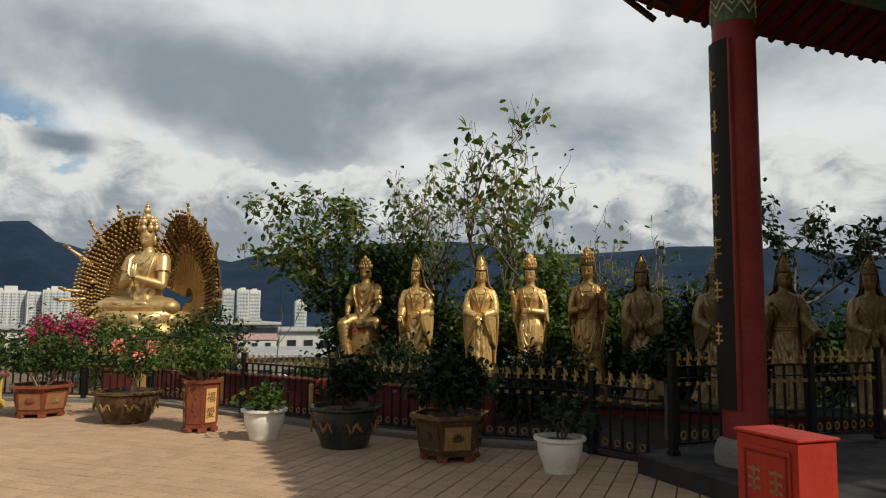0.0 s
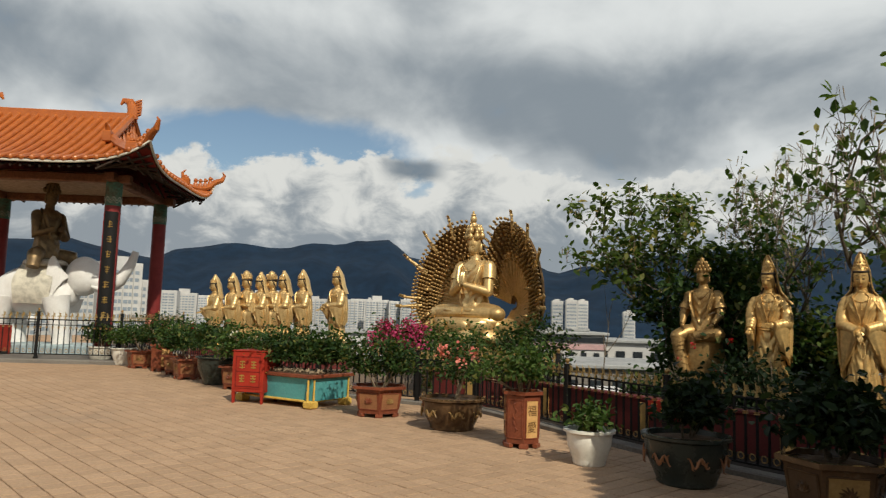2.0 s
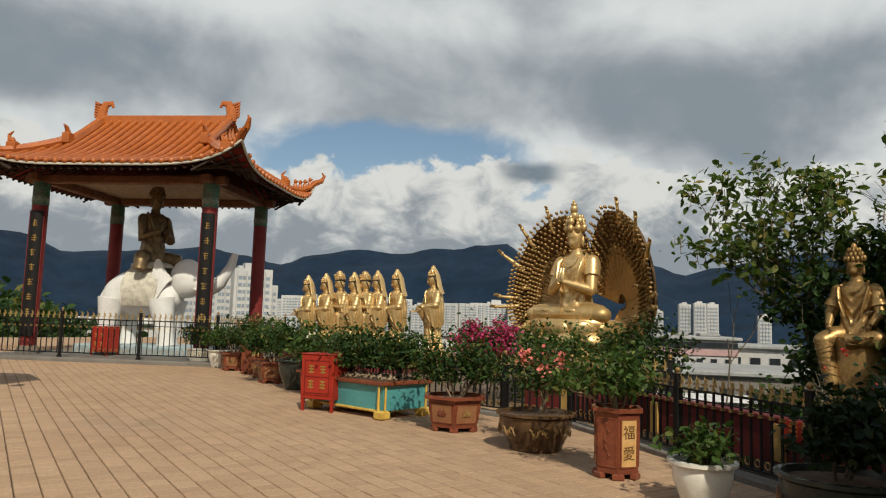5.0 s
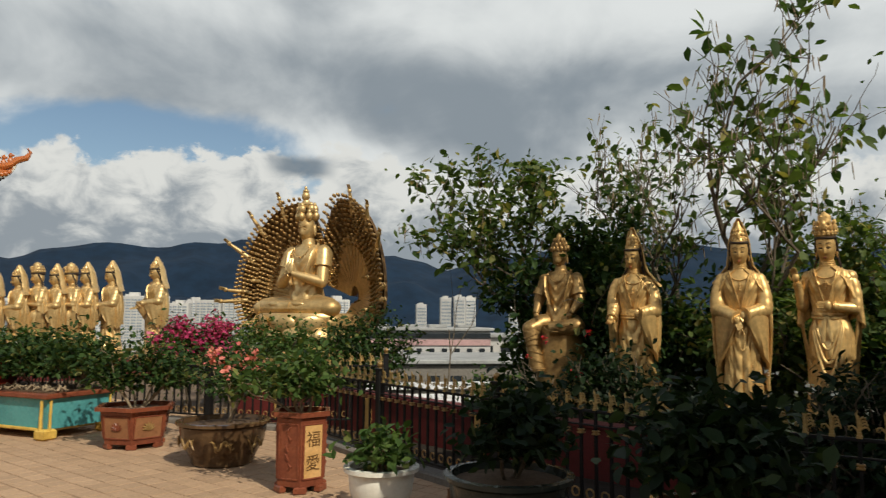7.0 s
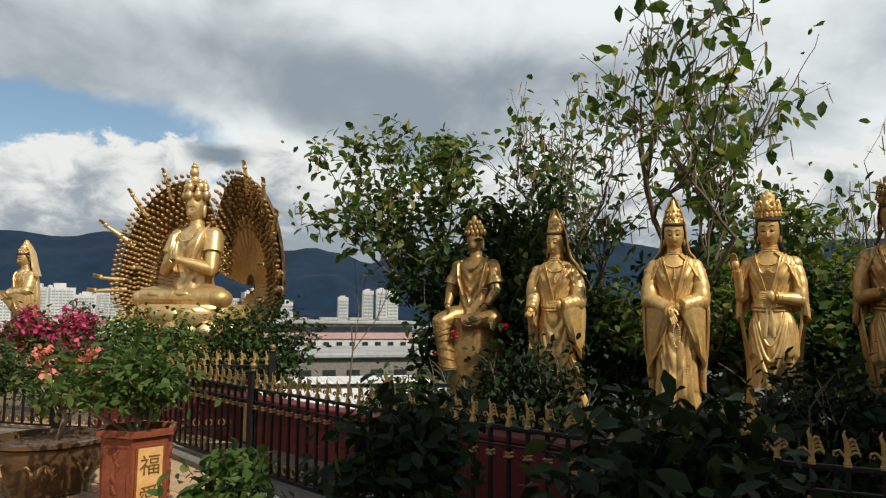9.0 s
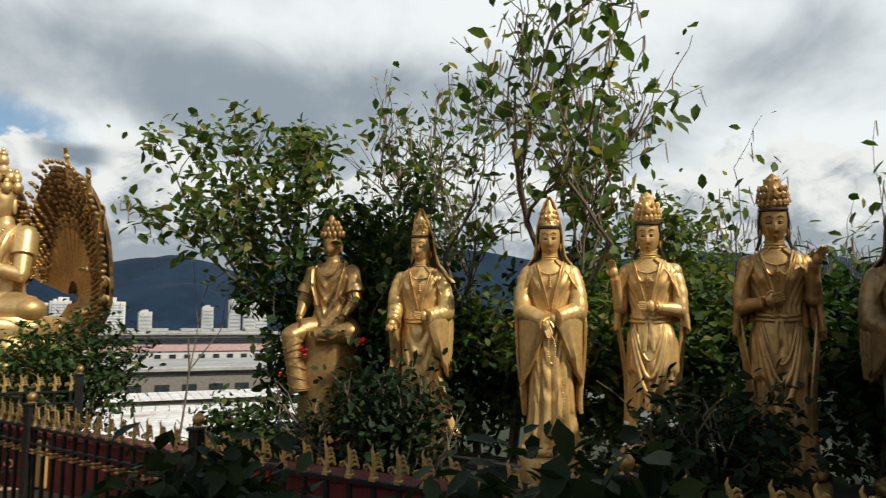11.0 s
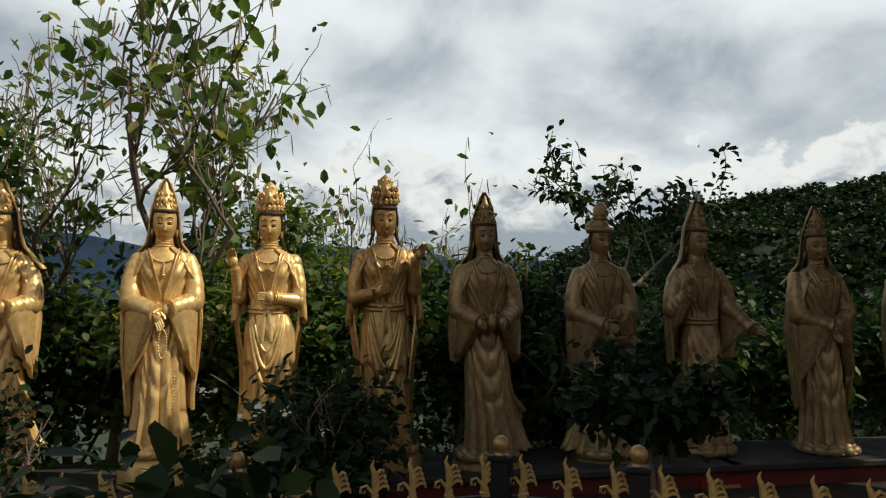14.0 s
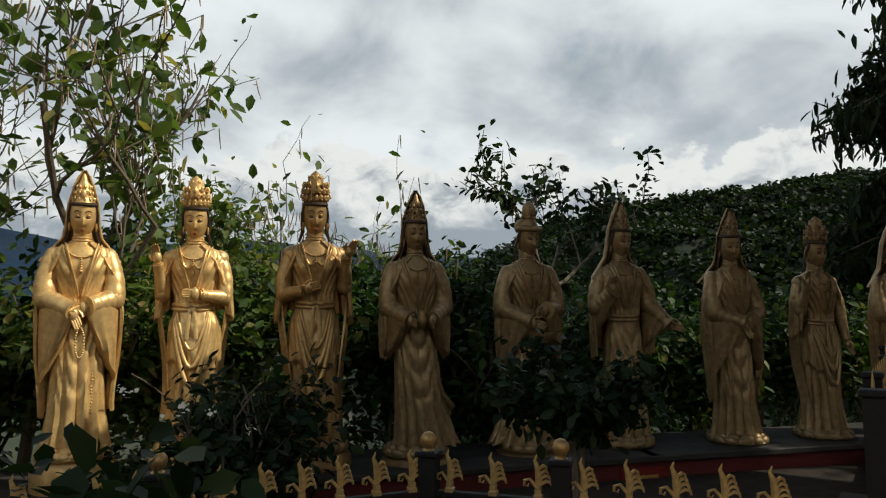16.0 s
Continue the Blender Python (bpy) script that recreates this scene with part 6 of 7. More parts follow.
# brown lettering stands for gold characters on a face in shade
red_box(pose(2.12, 3.45, 0, 0, 0, -70), 0.46, 0.28, 0.96, 0.18, "red metal offering box, its gold characters dimmed for the shade", PANEL_BROWN)

# ---- trees and shrubs behind and before the statues ----


def tree(m, label, seed, height, radius, depth, leaf, mat, per, spread, bend=0.35, fork=(2, 4), lift=0.15, ratio=0.72, bark=BARK, start=0.42, name="tree", sag=0.0, pods=0, lean=(0, 0), inner=1):
    rng = np.random.default_rng(seed)
    ob = thing(name, m, label, "tree")
    s, tips = Shape(), []
    grow(s, tips, (0, 0, -0.3), (lean[0], lean[1], 1), height * start, radius, depth, rng, bend, fork, lift, ratio, inner)
    part("trunk", s, bark, ob)
    pts = clumps(tips, per, spread, rng, sag)
    part("crown", leaf_mesh("crown", pts, leaf, mat, seed), None, ob)
    if pods:
        pod = Shape()
        for _ in range(pods):
            k, way, d = tips[int(rng.integers(0, len(tips)))]
            x, y = rng.normal(0, 0.05, 2)
            l = rng.uniform(0.12, 0.26)
            pod.tube([(k.x + x, k.y + y, k.z), (k.x + x * 1.2, k.y + y * 1.2, k.z - l * 0.5), (k.x + x * 1.5, k.y + y * 1.5, k.z - l)], [0.006, 0.008, 0.004], 4)
        part("pod_fringe", pod, BARK_PALE, ob, "long hanging dry pods")["kind"] = "stuff"
    return ob


# the tall open tree, its crown thin and ragged, with bare twigs
tree(pose(0.55, 14.3, -0.3), "tall thin tree with ragged leaves, bare twigs and hanging pods", 101, 6.3, 0.075, 4, 0.17, LEAF_TREE, 1, 0.13, 0.46, (3, 4), 0.30, 0.72, pods=260, lean=(0.10, 0), inner=2)
tree(pose(2.2, 14.6, 0), "slender tree with scattered leaves behind the statues", 102, 3.9, 0.045, 4, 0.12, LEAF_TREE, 1, 0.12, 0.4, (2, 4), 0.3, 0.72, pods=160, lean=(0.25, 0), inner=2)
tree(pose(-2.2, 15.5, 0), "leafy tree with arching twigs behind the seated statue", 103, 4.7, 0.06, 4, 0.15, LEAF_TREE, 3, 0.13, 0.42, (3, 4), 0.25, 0.70, pods=90, lean=(-0.15, 0), inner=2)
tree(pose(0.15, 14.9, 0), "sparse tree of long bare twigs behind the veiled statues", 105, 6.0, 0.06, 4, 0.14, LEAF_TREE, 1, 0.10, 0.42, (3, 4), 0.34, 0.74, pods=200, lean=(-0.08, 0), inner=2)
tree(pose(2.6, 13.9, 0), "sparse tree of arching bare twigs beside the tall tree", 106, 4.6, 0.045, 4, 0.13, LEAF_TREE, 1, 0.10, 0.5, (2, 4), 0.28, 0.74, pods=160, lean=(0.3, 0), inner=2)
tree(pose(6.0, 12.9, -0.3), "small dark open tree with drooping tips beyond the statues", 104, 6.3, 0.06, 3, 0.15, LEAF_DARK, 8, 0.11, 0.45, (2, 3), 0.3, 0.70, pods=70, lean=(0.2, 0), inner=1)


def thicket(x, y, w, d, z0, z1, n, leaf, mat, seed, label, name="bush"):
    """A dense bush: many stems, leaves in uneven masses with gaps."""
    rng = np.random.default_rng(seed)
    ob = thing(name, pose(x, y, z0, 0, 0, TURN), label, "bush")
    s, tips = Shape(), []
    h = z1 - z0
    for i in range(9):
        grow(s, tips, (rng.uniform(-w / 2, w / 2) * 0.8, rng.uniform(-d / 2, d / 2) * 0.7, 0), (rng.normal(0, 0.35), rng.normal(0, 0.3), 1), h * 0.5, 0.025, 2, rng, 0.45, (2, 3), 0.2, 0.66, 2)
    part("branchwork", s, BARK, ob)
    centre = [k for k in tips if abs(k[0].x) < w * 0.65 and abs(k[0].y) < d and 0.05 < k[0].z < h * 1.05]
    per = max(2, n // max(1, len(centre)))
    pts = clumps(centre, per, 0.15, rng)
    part("leaves", leaf_mesh("leaves", pts, leaf, mat, seed), None, ob)
    return ob


thicket(-1.9, 15.3, 2.6, 1.2, -0.4, 3.5, 11000, 0.13, LEAF, 111, "dense dark green bush behind the seated statue")
thicket(0.0, 14.6, 2.3, 1.2, -0.4, 3.1, 9500, 0.13, LEAF, 112, "dense green bush behind the sunlit statues")
thicket(1.9, 13.4, 2.3, 1.0, -0.4, 2.8, 9000, 0.12, LEAF_TREE, 113, "green bush filling the gaps behind the statues")
thicket(3.6, 12.7, 2.3, 1.0, -0.4, 2.4, 8500, 0.12, LEAF, 114, "dark green bush behind the shaded statues")
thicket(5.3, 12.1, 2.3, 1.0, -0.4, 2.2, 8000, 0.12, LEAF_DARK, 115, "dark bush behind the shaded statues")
thicket(7.3, 11.3, 2.4, 1.0, -0.2, 1.9, 6000, 0.11, LEAF, 116, "dark green bush at the shaded end of the row")
thicket(9.5, 10.6, 2.4, 1.0, -0.2, 1.9, 4500, 0.12, LEAF, 117, "green bush at the far end of the plinth")
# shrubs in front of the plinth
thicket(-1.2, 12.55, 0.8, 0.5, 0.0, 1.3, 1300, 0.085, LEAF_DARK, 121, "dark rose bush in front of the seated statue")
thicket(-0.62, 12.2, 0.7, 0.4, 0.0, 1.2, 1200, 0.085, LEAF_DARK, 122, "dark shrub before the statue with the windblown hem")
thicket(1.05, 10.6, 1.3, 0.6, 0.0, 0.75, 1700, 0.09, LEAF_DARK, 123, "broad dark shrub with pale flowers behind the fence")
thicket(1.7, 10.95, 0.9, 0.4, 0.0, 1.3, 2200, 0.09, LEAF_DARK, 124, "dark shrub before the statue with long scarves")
thicket(-5.5, 14.9, 1.4, 0.8, -0.2, 1.85, 3800, 0.09, LEAF, 126, "rounded green bush beside the large seated statue")
thicket(-7.1, 14.8, 2.6, 0.8, -0.2, 1.7, 5600, 0.085, LEAF_FRESH, 127, "low green bush in front of the lotus pedestal")
thicket(-2.7, 13.7, 1.2, 0.5, -0.2, 0.85, 1500, 0.09, LEAF, 128, "low green bush beyond the fence corner")
rng = np.random.default_rng(77)
for x, y, z, n, mat, size, lab in ((-1.2, 12.3, 1.1, 40, ROSE, 0.04, "red rose blossoms on the dark bush"), (1.0, 10.35, 0.95, 70, PALE_FLOWER, 0.028, "small pale flowers on the broad dark shrub")):
    pts = [(rng.normal(0, 0.4), rng.normal(0, 0.12), rng.normal(0, 0.12)) for _ in range(n // 8)]
    pts = [(a + rng.normal(0, 0.02), b + rng.normal(0, 0.02), c + rng.normal(0, 0.02)) for a, b, c in pts for _ in range(8)]
    tagged(part("blossoms", leaf_mesh("blossoms", pts, size, mat, 5, -0.3, 1.7), None, at=pose(x, y, z)), lab, "flowers", kind="stuff")
# thin-stemmed shrub before the shaded statues
ob = thing("shrub_tree", pose(3.05, 8.75, 0), "thin-stemmed dark shrub standing before the shaded statues", "shrub")
s, tips = Shape(), []
rng = np.random.default_rng(131)
s.tube([(0, 0, -0.05), (0.01, 0.0, 0.5), (-0.01, 0.02, 0.95)], [0.024, 0.022, 0.02], 7)
s.tube([(0.16, 0.1, -0.05), (0.15, 0.08, 0.5), (0.12, 0.05, 1.0)], [0.018, 0.016, 0.014], 7)
for i in range(9):
    a = 0.7 * i
    grow(s, tips, (0, 0.01, 0.85), (math.cos(a), 0.6 * math.sin(a), 0.45), 0.30, 0.012, 2, rng, 0.45, (2, 3), 0.05, 0.7, 2)
part("branchwork", s, BARK, ob)
part("leaves", leaf_mesh("leaves", clumps(tips, 9, 0.06, rng), 0.075, LEAF_DARK, 131), None, ob)

# bougainvillea by the large statue: a mass of pink blossom
ob = thing("bougainvillea", pose(-7.6, 13.2, 0), "bougainvillea bush with bright pink blossom beyond the fence", "bush")
rng = np.random.default_rng(141)
s, tips = Shape(), []
for i in range(8):
    a = 0.8 * i
    grow(s, tips, (0.15 * math.cos(a), 0.1 * math.sin(a), -0.05), (0.5 * math.cos(a), 0.3 * math.sin(a), 1), 0.86, 0.02, 2, rng, 0.4, (2, 3), 0.2, 0.66, 1)
part("branchwork", s, BARK, ob)
part("leaves", leaf_mesh("leaves", clumps(tips, 12, 0.14, rng), 0.07, LEAF, 141), None, ob)
spots = [tips[int(i)] for i in rng.integers(0, len(tips), 130)]
spots = [k for k in spots if k[0].z > 0.9]
part("blossom", leaf_mesh("blossom", clumps(spots, 46, 0.085, rng, -0.06), 0.05, PINK, 142, -0.3, 1.7), None, ob, "bright pink blossom")

# the conifer whose edge shows
rng = np.random.default_rng(151)
ob = thing("conifer", pose(13.35, 9.9, -1.5), "tall dark conifer with drooping sprays at the terrace end", "tree")
s = Shape().tube([(0, 0, 0), (0.1, 0, 4), (0.05, 0.1, 8), (0, 0, 11.5)], [0.24, 0.19, 0.11, 0.03], 10)
pts = []
for i in range(120):
    z = 2.6 + 8.6 * (i / 120) + rng.normal(0, 0.1)
    a, l = rng.uniform(0, 6.28), (2.7 - 2.3 * (i / 120) ** 1.5) * rng.uniform(0.65, 1.08)
    q = [Vector((l * t * math.cos(a), l * t * math.sin(a), z + 0.25 * t - 0.75 * t * t)) for t in (0, 0.35, 0.7, 1.0)]
    s.tube(q, [0.045, 0.03, 0.018, 0.006], 5)
    for _ in range(380):
        t = rng.uniform(0.15, 1.0)
        c = q[0].lerp(q[3], t)
        pts.append((c.x + rng.normal(0, 0.13 + 0.08 * t), c.y + rng.normal(0, 0.13 + 0.08 * t), z + 0.25 * t - 0.75 * t * t - abs(rng.normal(0, 0.20))))
part("trunk", s, BARK, ob)
part("crown", leaf_mesh("crown", pts, 0.23, LEAF_DARK, 151, 1.0, 0.5), None, ob)
# unseen broad tree beside it, added to keep the row's end in shade
tree(pose(12.0, 4.0, -0.3), "unseen broad dark tree added to shade the end of the row", 152, 11.0, 0.25, 4, 0.30, LEAF_DARK, 5, 0.36, 0.5, (3, 4), 0.1, 0.66, start=0.45, inner=2)

# ---- far things ----


def ridge_line(az, pts):
    for (a0, e0), (a1, e1) in zip(pts, pts[1:]):
        if a0 <= az <= a1:
            f = (az - a0) / (a1 - a0)
            return e0 + (e1 - e0) * (f * f * (3 - 2 * f))
    return pts[0][1] if az < pts[0][0] else pts[-1][1]


def range_of_hills(name, dist, deep, pts, a0, a1, base, mat, label, rough, seed):
    """A hill mesh whose crest runs along the given bearings and rises, with gullied flanks."""
    s, rows = Shape(), []
    n, m = 240, 16
    for j in range(m + 1):
        t = j / m
        row = []
        for i in range(n + 1):
            az = a0 + (a1 - a0) * i / n
            d = dist - deep * (1 - t)
            crest = 1.6 + dist * math.tan(radians(ridge_line(az, pts)))
            x, y = d * math.sin(radians(az)), d * math.cos(radians(az))
            bumps = rough * (noise.noise(Vector((x, y, seed)) * (3.2 / deep)) + 0.5 * noise.noise(Vector((x, y, seed)) * (8.0 / deep)))
            z = base + (crest - base) * (t ** 0.9) + bumps * (1 - t) * 1.6 * min(1, t * 3) + bumps * 0.22
            row.append((x, y, z))
        rows.append(row)
    rows.append([(x * 1.15, y * 1.15, base) for x, y, z in rows[-1]])
    s.loft(rows, False, False)
    return tagged(part(name, s, mat, smooth=60), label, "mountain", kind="structure")


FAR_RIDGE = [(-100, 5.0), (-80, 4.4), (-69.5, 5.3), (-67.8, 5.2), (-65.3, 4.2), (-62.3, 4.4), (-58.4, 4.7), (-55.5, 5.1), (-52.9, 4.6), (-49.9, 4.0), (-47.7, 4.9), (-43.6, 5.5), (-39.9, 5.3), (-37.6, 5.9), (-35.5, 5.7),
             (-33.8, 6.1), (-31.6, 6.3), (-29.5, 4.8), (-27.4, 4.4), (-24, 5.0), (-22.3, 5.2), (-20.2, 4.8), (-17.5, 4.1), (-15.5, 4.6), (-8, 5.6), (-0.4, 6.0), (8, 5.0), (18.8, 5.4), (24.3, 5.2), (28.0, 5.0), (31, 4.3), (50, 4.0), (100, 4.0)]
range_of_hills("mountain_far", 3200, 900, FAR_RIDGE, -105, 105, -60, MOUNTAIN, "long mountain range beyond the town, tinted haze blue", 55, 1.0)
NEAR_RIDGE = [(26, -3.0), (33, 1.0), (38, 4.6), (43.1, 6.7), (47.7, 7.9), (53.8, 8.4), (57.9, 8.5), (63.3, 9.0), (67.5, 9.0), (90, 9.5), (120, 9)]
range_of_hills("hill_wooded", 150, 85, NEAR_RIDGE, 26, 120, -14, WOODED, "dark wooded hillside close behind the statues", 6.0, 4.0)
# the hillside's canopy
rng = np.random.default_rng(161)
pts = []
while len(pts) < 64000:
    az, t = rng.uniform(30, 76), rng.uniform(0, 1) ** 0.8
    d = 150 - 85 * (1 - t)
    crest = 1.6 + 150 * math.tan(radians(ridge_line(az, NEAR_RIDGE)))
    x, y = d * math.sin(radians(az)), d * math.cos(radians(az))
    b = 6.0 * (noise.noise(Vector((x, y, 4.0)) * (3.2 / 85)) + 0.5 * noise.noise(Vector((x, y, 4.0)) * (8.0 / 85)))
    z = -14 + (crest + 14) * (t ** 0.9) + b * (1 - t) * 1.6 * min(1, t * 3) + b * 0.1
    r = rng.uniform(1.0, 2.4)
    for _ in range(26):
        v = rng.normal(0, 1, 3)
        v /= np.linalg.norm(v)
        k = r * rng.uniform(0.75, 1.0)
        pts.append((x + v[0] * k, y + v[1] * k, z + abs(v[2]) * k * 0.8))
tagged(part("hillside_trees", leaf_mesh("hillside_trees", pts, 0.80, LEAF_HILL, 162, 0.2, 1.5), None), "dense dark green tree canopy covering the hillside", "forest", kind="stuff")
rng = np.random.default_rng(163)
pts = []
for _ in range(420):
    az, d = rng.uniform(-86, -59), rng.uniform(45, 75)
    x, y = d * math.sin(radians(az)), d * math.cos(radians(az))
    r = rng.uniform(0.8, 1.7)
    top = 1.6 + d * math.tan(radians(max(-2.0, min(2.6, 2.6 - (az + 71) * 0.42))))
    for _ in range(40):
        v = rng.normal(0, 1, 3)
        v /= np.linalg.norm(v)
        pts.append((x + v[0] * r, y + v[1] * r, top - rng.uniform(0, 5) + v[2] * r * 0.8))
tagged(part("slope_trees", leaf_mesh("slope_trees", pts, 0.5, LEAF, 164, 0.2, 1.4), None), "green trees on the slope beyond the pavilion", "forest", kind="stuff")


def tower(az, top_el, dist, wide, label, base=-60, crown=True, turn=20, floors=None):
    """A tower block: core, floor bands with rows of windows, and a roof house."""
    x, y = dist * math.sin(radians(az)), dist * math.cos(radians(az))
    top = 1.6 + dist * math.tan(radians(top_el))
    ob = thing("tower_block", pose(x, y, base, 0, 0, -az + turn), label, "building", "town tower blocks")
    h, w = top - base, wide
    s = Shape().box((-w / 2, -w * 0.3, 0), (w / 2, w * 0.3, h))
    for k in (-0.36, -0.12, 0.12, 0.36):
        s.box((w * (k - 0.07), -w * 0.36, 0), (w * (k + 0.07), w * 0.36, h * 0.985))
    part("wall", s, TOWER, ob, smooth=0)
    n = int(min(46, h / 3.1))
    win = Shape()
    for i in range(n):
        z = h - 5 - i * 3.1
        for k in (-0.36, -0.12, 0.12, 0.36):
            win.box((w * (k - 0.05), -w * 0.36 - 0.12, z), (w * (k + 0.05), -w * 0.36 - 0.02, z + 1.5))
        for k in (-0.24, 0.0, 0.24):
            win.box((w * (k - 0.035), -w * 0.3 - 0.12, z), (w * (k + 0.035), -w * 0.3 - 0.02, z + 1.6))
    part("glazing", win, TOWER_BAND, ob, smooth=0)["kind"] = "stuff"
    if crown:
        part("roof_house", Shape().box((-w * 0.2, -w * 0.15, h), (w * 0.2, w * 0.15, h + w * 0.16)).box((-w * 0.36, -w * 0.12, h), (-w * 0.24, w * 0.12, h + w * 0.08)), TOWER, ob, smooth=0)
    return ob


for az, el, d, w in ((-57.6, 1.7, 330, 13), (-55.8, 2.5, 330, 15), (-53.5, 2.7, 335, 15), (-51.9, 3.5, 330, 17), (-50.9, 2.3, 350, 12)):
    tower(az, el, d, w, "pale high tower block with rows of small windows", turn=14)
R2 = random.Random(9)
az = -50.0
while az < -26:
    tower(az, R2.uniform(0.95, 1.65), R2.uniform(820, 950), R2.uniform(20, 34), "distant white tower block in the town skyline", crown=R2.random() < 0.6, turn=R2.uniform(-15, 25))
    az += R2.uniform(1.0, 1.9)
for az, el in ((-24.0, 0.8), (-19.6, 1.2), (-17.6, 1.75), (-16.5, 1.85), (-15.6, 1.8), (-12.0, 1.0)):
    tower(az, el, R2.uniform(600, 690), 10, "slim pale tower block beyond the low roofs", turn=10)


def low_block(az, d, wide, deep, z0, z1, label, wall, roofm, rows=2):
    x, y = d * math.sin(radians(az)), d * math.cos(radians(az))
    ob = thing("low_building", pose(x, y, 0, 0, 0, -az + 4), label, "building", "low town buildings")
    part("wall", Shape().box((-wide / 2, 0, z0 - 20), (wide / 2, deep, z1)), wall, ob, smooth=0)
    part("roof", Shape().box((-wide / 2 - 1, -1, z1), (wide / 2 + 1, deep + 1, z1 + 0.9), 0.2), roofm, ob, smooth=0)
    n = int(wide / 4.5)
    for r in range(rows):
        for i in range(n):
            x = -wide / 2 + (i + 0.5) * wide / n
            part("window", Shape().box((x - 1.2, -0.25, z1 - 4.2 - 4.4 * r), (x + 1.2, 0.05, z1 - 2.2 - 4.4 * r)), WINDOW_DARK, ob, smooth=0)
    return ob


ob = low_block(-21.5, 190, 52, 30, -16, -1.6, "long white and pink building with dark bands and windows", TOWER, ROOF_GREY, 0)
for z0, z1, mt in ((-3.5, -2.2, WINDOW_DARK), (-5.4, -3.9, PINK_WALL), (-9.4, -8.3, WINDOW_DARK)):
    part("wall_band", Shape().box((-26, -0.35, z0), (26, 0.05, z1)), mt, ob, smooth=0)
for i in range(15):
    part("window", Shape().box((-24.6 + 3.4 * i, -0.35, -7.2), (-23.2 + 3.4 * i, 0.05, -6.2)), WINDOW_DARK, ob, smooth=0)
for i in range(6):
    part("roof_vent", Shape().box((-22 + 8 * i, 6, -0.7), (-17 + 8 * i, 12, 0.1), 0.1), ROOF_GREY, ob, smooth=0)
low_block(-21.0, 140, 64, 30, -20, -7.2, "wide grey flat-roofed building below the terrace", CONCRETE, ROOF_GREY, 1)
low_block(-33.0, 230, 50, 30, -18, -3.8, "pale flat-roofed town building", TOWER, ROOF_GREY, 1)
low_block(-8.0, 200, 46, 30, -18, -3.5, "pale flat-roofed town building behind the trees", TOWER, ROOF_GREY)
low_block(-62.5, 120, 22, 16, -10, -0.6, "low white shed beyond the pavilion", TOWER, WHITE_ROOF, 1)
for k, (az, d, w, z) in enumerate(((-24, 95, 42, -7.6), (-20, 70, 30, -6.6), (-25, 48, 22, -5.2), (-13, 60, 24, -6.0))):
    x, y = d * math.sin(radians(az)), d * math.cos(radians(az))
    ob = thing("shed", pose(x, y, 0, 0, 0, -az + 3), "low shed with a weathered white metal roof below the terrace", "building", "sheds below the terrace")
    part("wall", Shape().box((-w / 2, 0, -50), (w / 2, 9, z)), CONCRETE, ob, smooth=0)
    s = Shape()
    for i in range(int(w / 1.2)):
        x0 = -w / 2 + i * 1.2
        s.box((x0, -0.5, z + 0.02), (x0 + 1.14, 9.5, z + 0.14), 0.03)
    part("roof", s, WHITE_ROOF, ob, smooth=0)["kind"] = "stuff"

# bare sapling by the large statue
ob = thing("bare_sapling", pose(-3.7, 14.6, -0.3), "leafless thin sapling standing beyond the fence", "tree")
s, tips = Shape(), []
grow(s, tips, (0, 0, 0), (0, 0, 1), 1.7, 0.018, 2, np.random.default_rng(171), 0.3, (2, 3), 0.3, 0.7, 0)
part("trunk", s, BARK, ob)

# eave of the bell canopy beside the terrace, with its bell
BELL = (-13.15, 6.35)
ob = thing("bell_canopy", pose(-14.9, 5.3, 0, 0, 0, 30), "small gilt canopy roof on a dark post", "canopy")
part("post", Shape().lathe([(0.16, 0.0), (0.16, 0.1), (0.09, 0.16), (0.08, 3.7)], 16), DARK_WOOD, ob)
part("roof", Shape().loft([[(x * k, y * k, z) for x, y in polygon(8, 1.0, 0.5)] for k, z in ((1.95, 3.48), (2.0, 3.52), (1.95, 3.66), (1.2, 3.95), (0.5, 4.5), (0.05, 5.0))]), GOLD_DULL, ob, smooth=20)
part("soffit", Shape().loft([[(x * k, y * k, z) for x, y in polygon(8, 1.0, 0.5)] for k, z in ((0.3, 3.30), (1.9, 3.46))]), DARK_WOOD, ob, smooth=20)
ob = thing("hanging_bell", pose(BELL[0], BELL[1], 3.02), "small brass bell hanging from the gilt canopy", "bell")
part("body", Shape().lathe([(0.005, 0.27), (0.06, 0.25), (0.09, 0.18), (0.105, 0.08), (0.15, 0.0), (0.14, 0.0), (0.09, 0.08)], 20), BRASS, ob)
part("hanger", Shape().tube([(0, 0, 0.26), (0, 0, 0.62)], 0.01, 6), DARK_WOOD, ob)

# the hall behind the walk, closing the terrace
hall = Shape().box((-34, -16, -0.5), (12, -12.5, 6.5))
tagged(part("wall_hall", hall, OCHRE), "plain yellow hall wall closing the terrace behind", "wall", kind="structure")

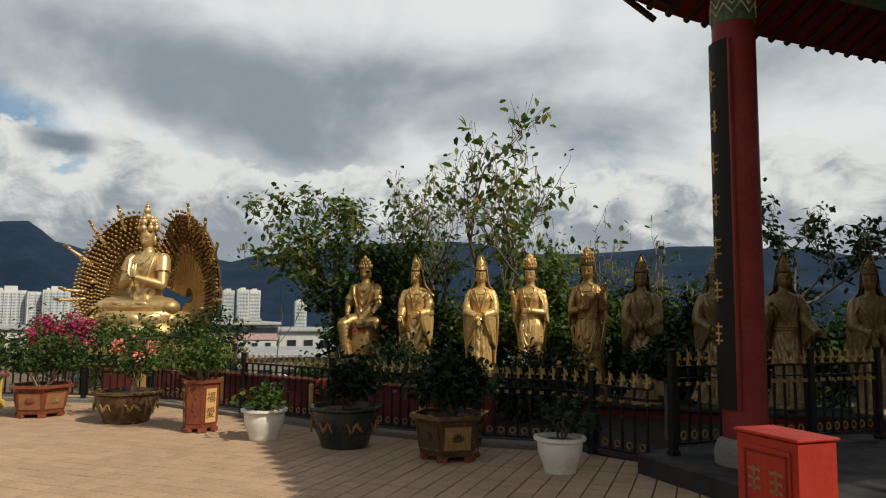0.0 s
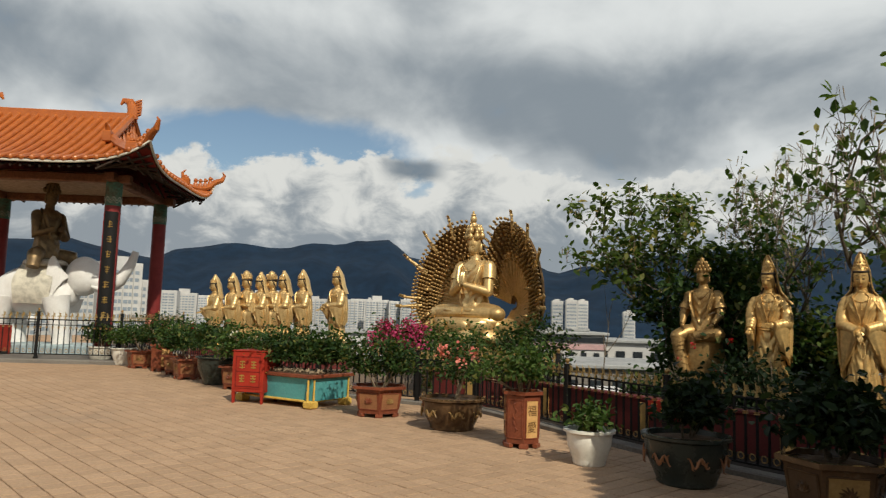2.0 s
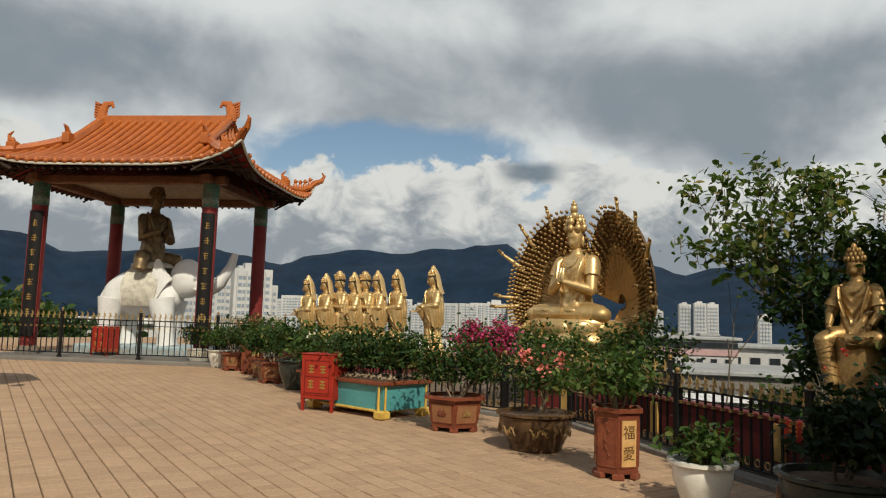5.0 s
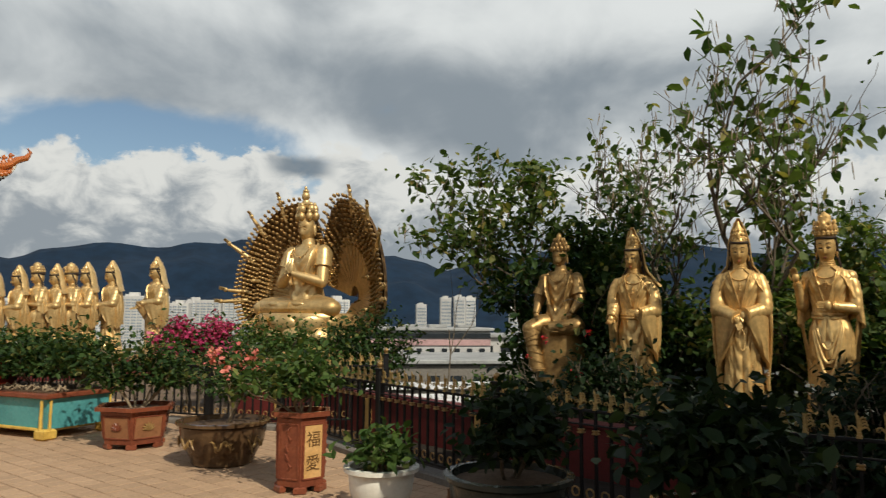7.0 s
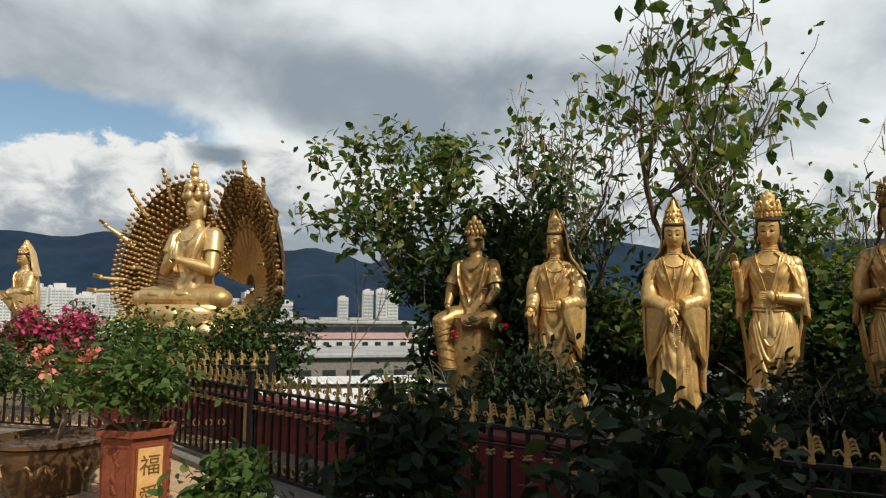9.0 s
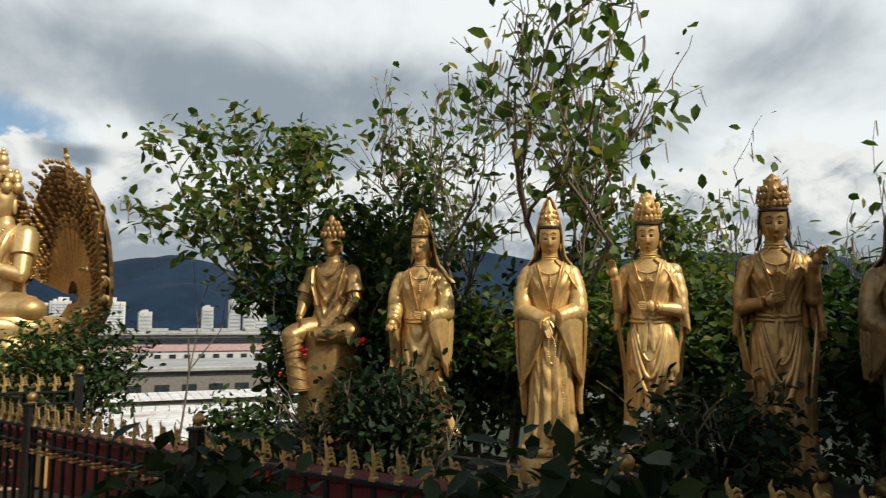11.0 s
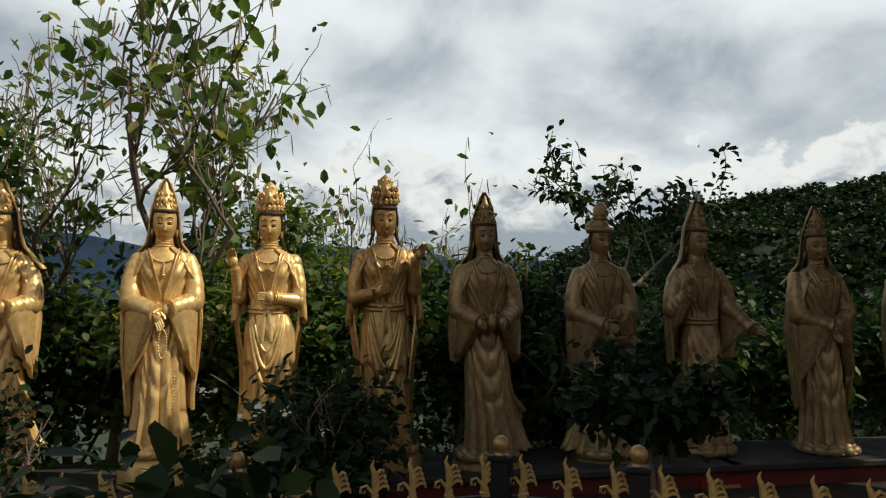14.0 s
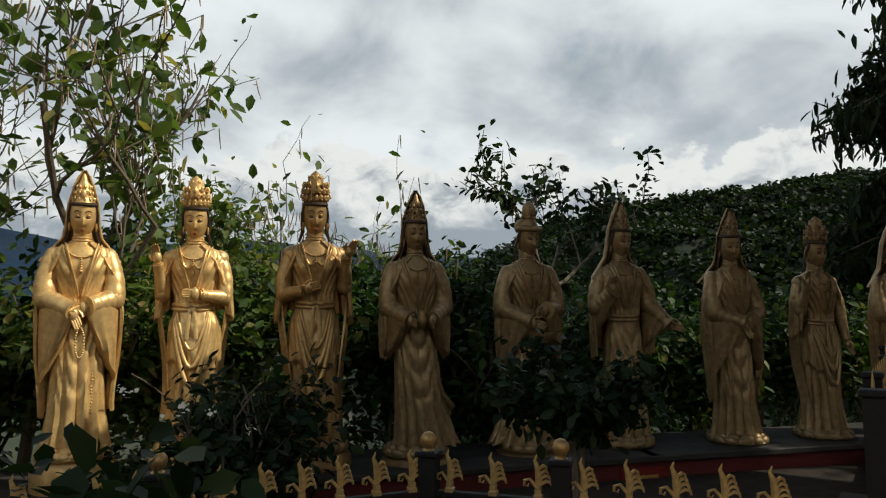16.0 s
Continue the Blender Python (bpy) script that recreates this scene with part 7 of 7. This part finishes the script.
# ---- paving: each paver a piece; the ones by the walk singly, the rest as one field ----
SIZE, GAP = 0.205, 0.013
bev = Shape()
h = SIZE / 2 - GAP / 2
bev.loft([[(x * k, y * k, z) for x, y in ((-h, -h), (h, -h), (h, h), (-h, h))] for k, z in ((1.0, -0.03), (1.0, -0.004), (0.965, 0.0))])
PAVER = bev.mesh("paver", TILE, 0)
floor = bpy.data.objects["floor"]
ca, sa = math.cos(radians(TURN)), math.sin(radians(TURN))


def inside(x, y):
    hit = False
    for (x0, y0), (x1, y1) in zip(edge_plan, edge_plan[1:] + edge_plan[:1]):
        if (y0 > y) != (y1 > y) and x < (x1 - x0) * (y - y0) / (y1 - y0) + x0:
            hit = not hit
    return hit


edge_plan = [(-40, 29), (-40, -3), (3.6, -3), (4.0, 2.0), (3.2, 5.8), (2.3, 7.2), (2.4, 9.5), (-2.2, 12.2), (-5.0, 12.4), (-9, 14.0), (-19, 17)]
rng = np.random.default_rng(201)
singles, V, F = 0, [], []
for i in range(-230, 40):
    for j in range(-80, 110):
        u, v = i * SIZE, j * SIZE
        x, y = u * ca - v * sa, u * sa + v * ca
        if not inside(x, y):
            continue
        z = float(rng.normal(0, 0.0012))
        if -3.3 < x < 0.4 and 5.0 < y < 8.2 and singles < 300:
            ob = new("paver", PAVER)
            ob.parent = floor
            ob.matrix_basis = pose(x, y, z, 0, 0, TURN)
            singles += 1
            continue
        n = len(V)
        for k, zz in ((1.0, -0.03), (1.0, -0.004), (0.965, 0.0)):
            for a, b in ((-h, -h), (h, -h), (h, h), (-h, h)):
                a, b = a * k, b * k
                V.append((x + a * ca - b * sa, y + a * sa + b * ca, z + zz))
        for k in (0, 4):
            for q in range(4):
                F.append((n + k + q, n + k + (q + 1) % 4, n + k + 4 + (q + 1) % 4, n + k + 4 + q))
        F.append((n + 8, n + 9, n + 10, n + 11))
me = bpy.data.meshes.new("paving")
me.from_pydata(V, [], F)
me.materials.append(TILE_FIELD)
field = new("paving", me)
field.parent = floor
field["kind"] = "stuff"
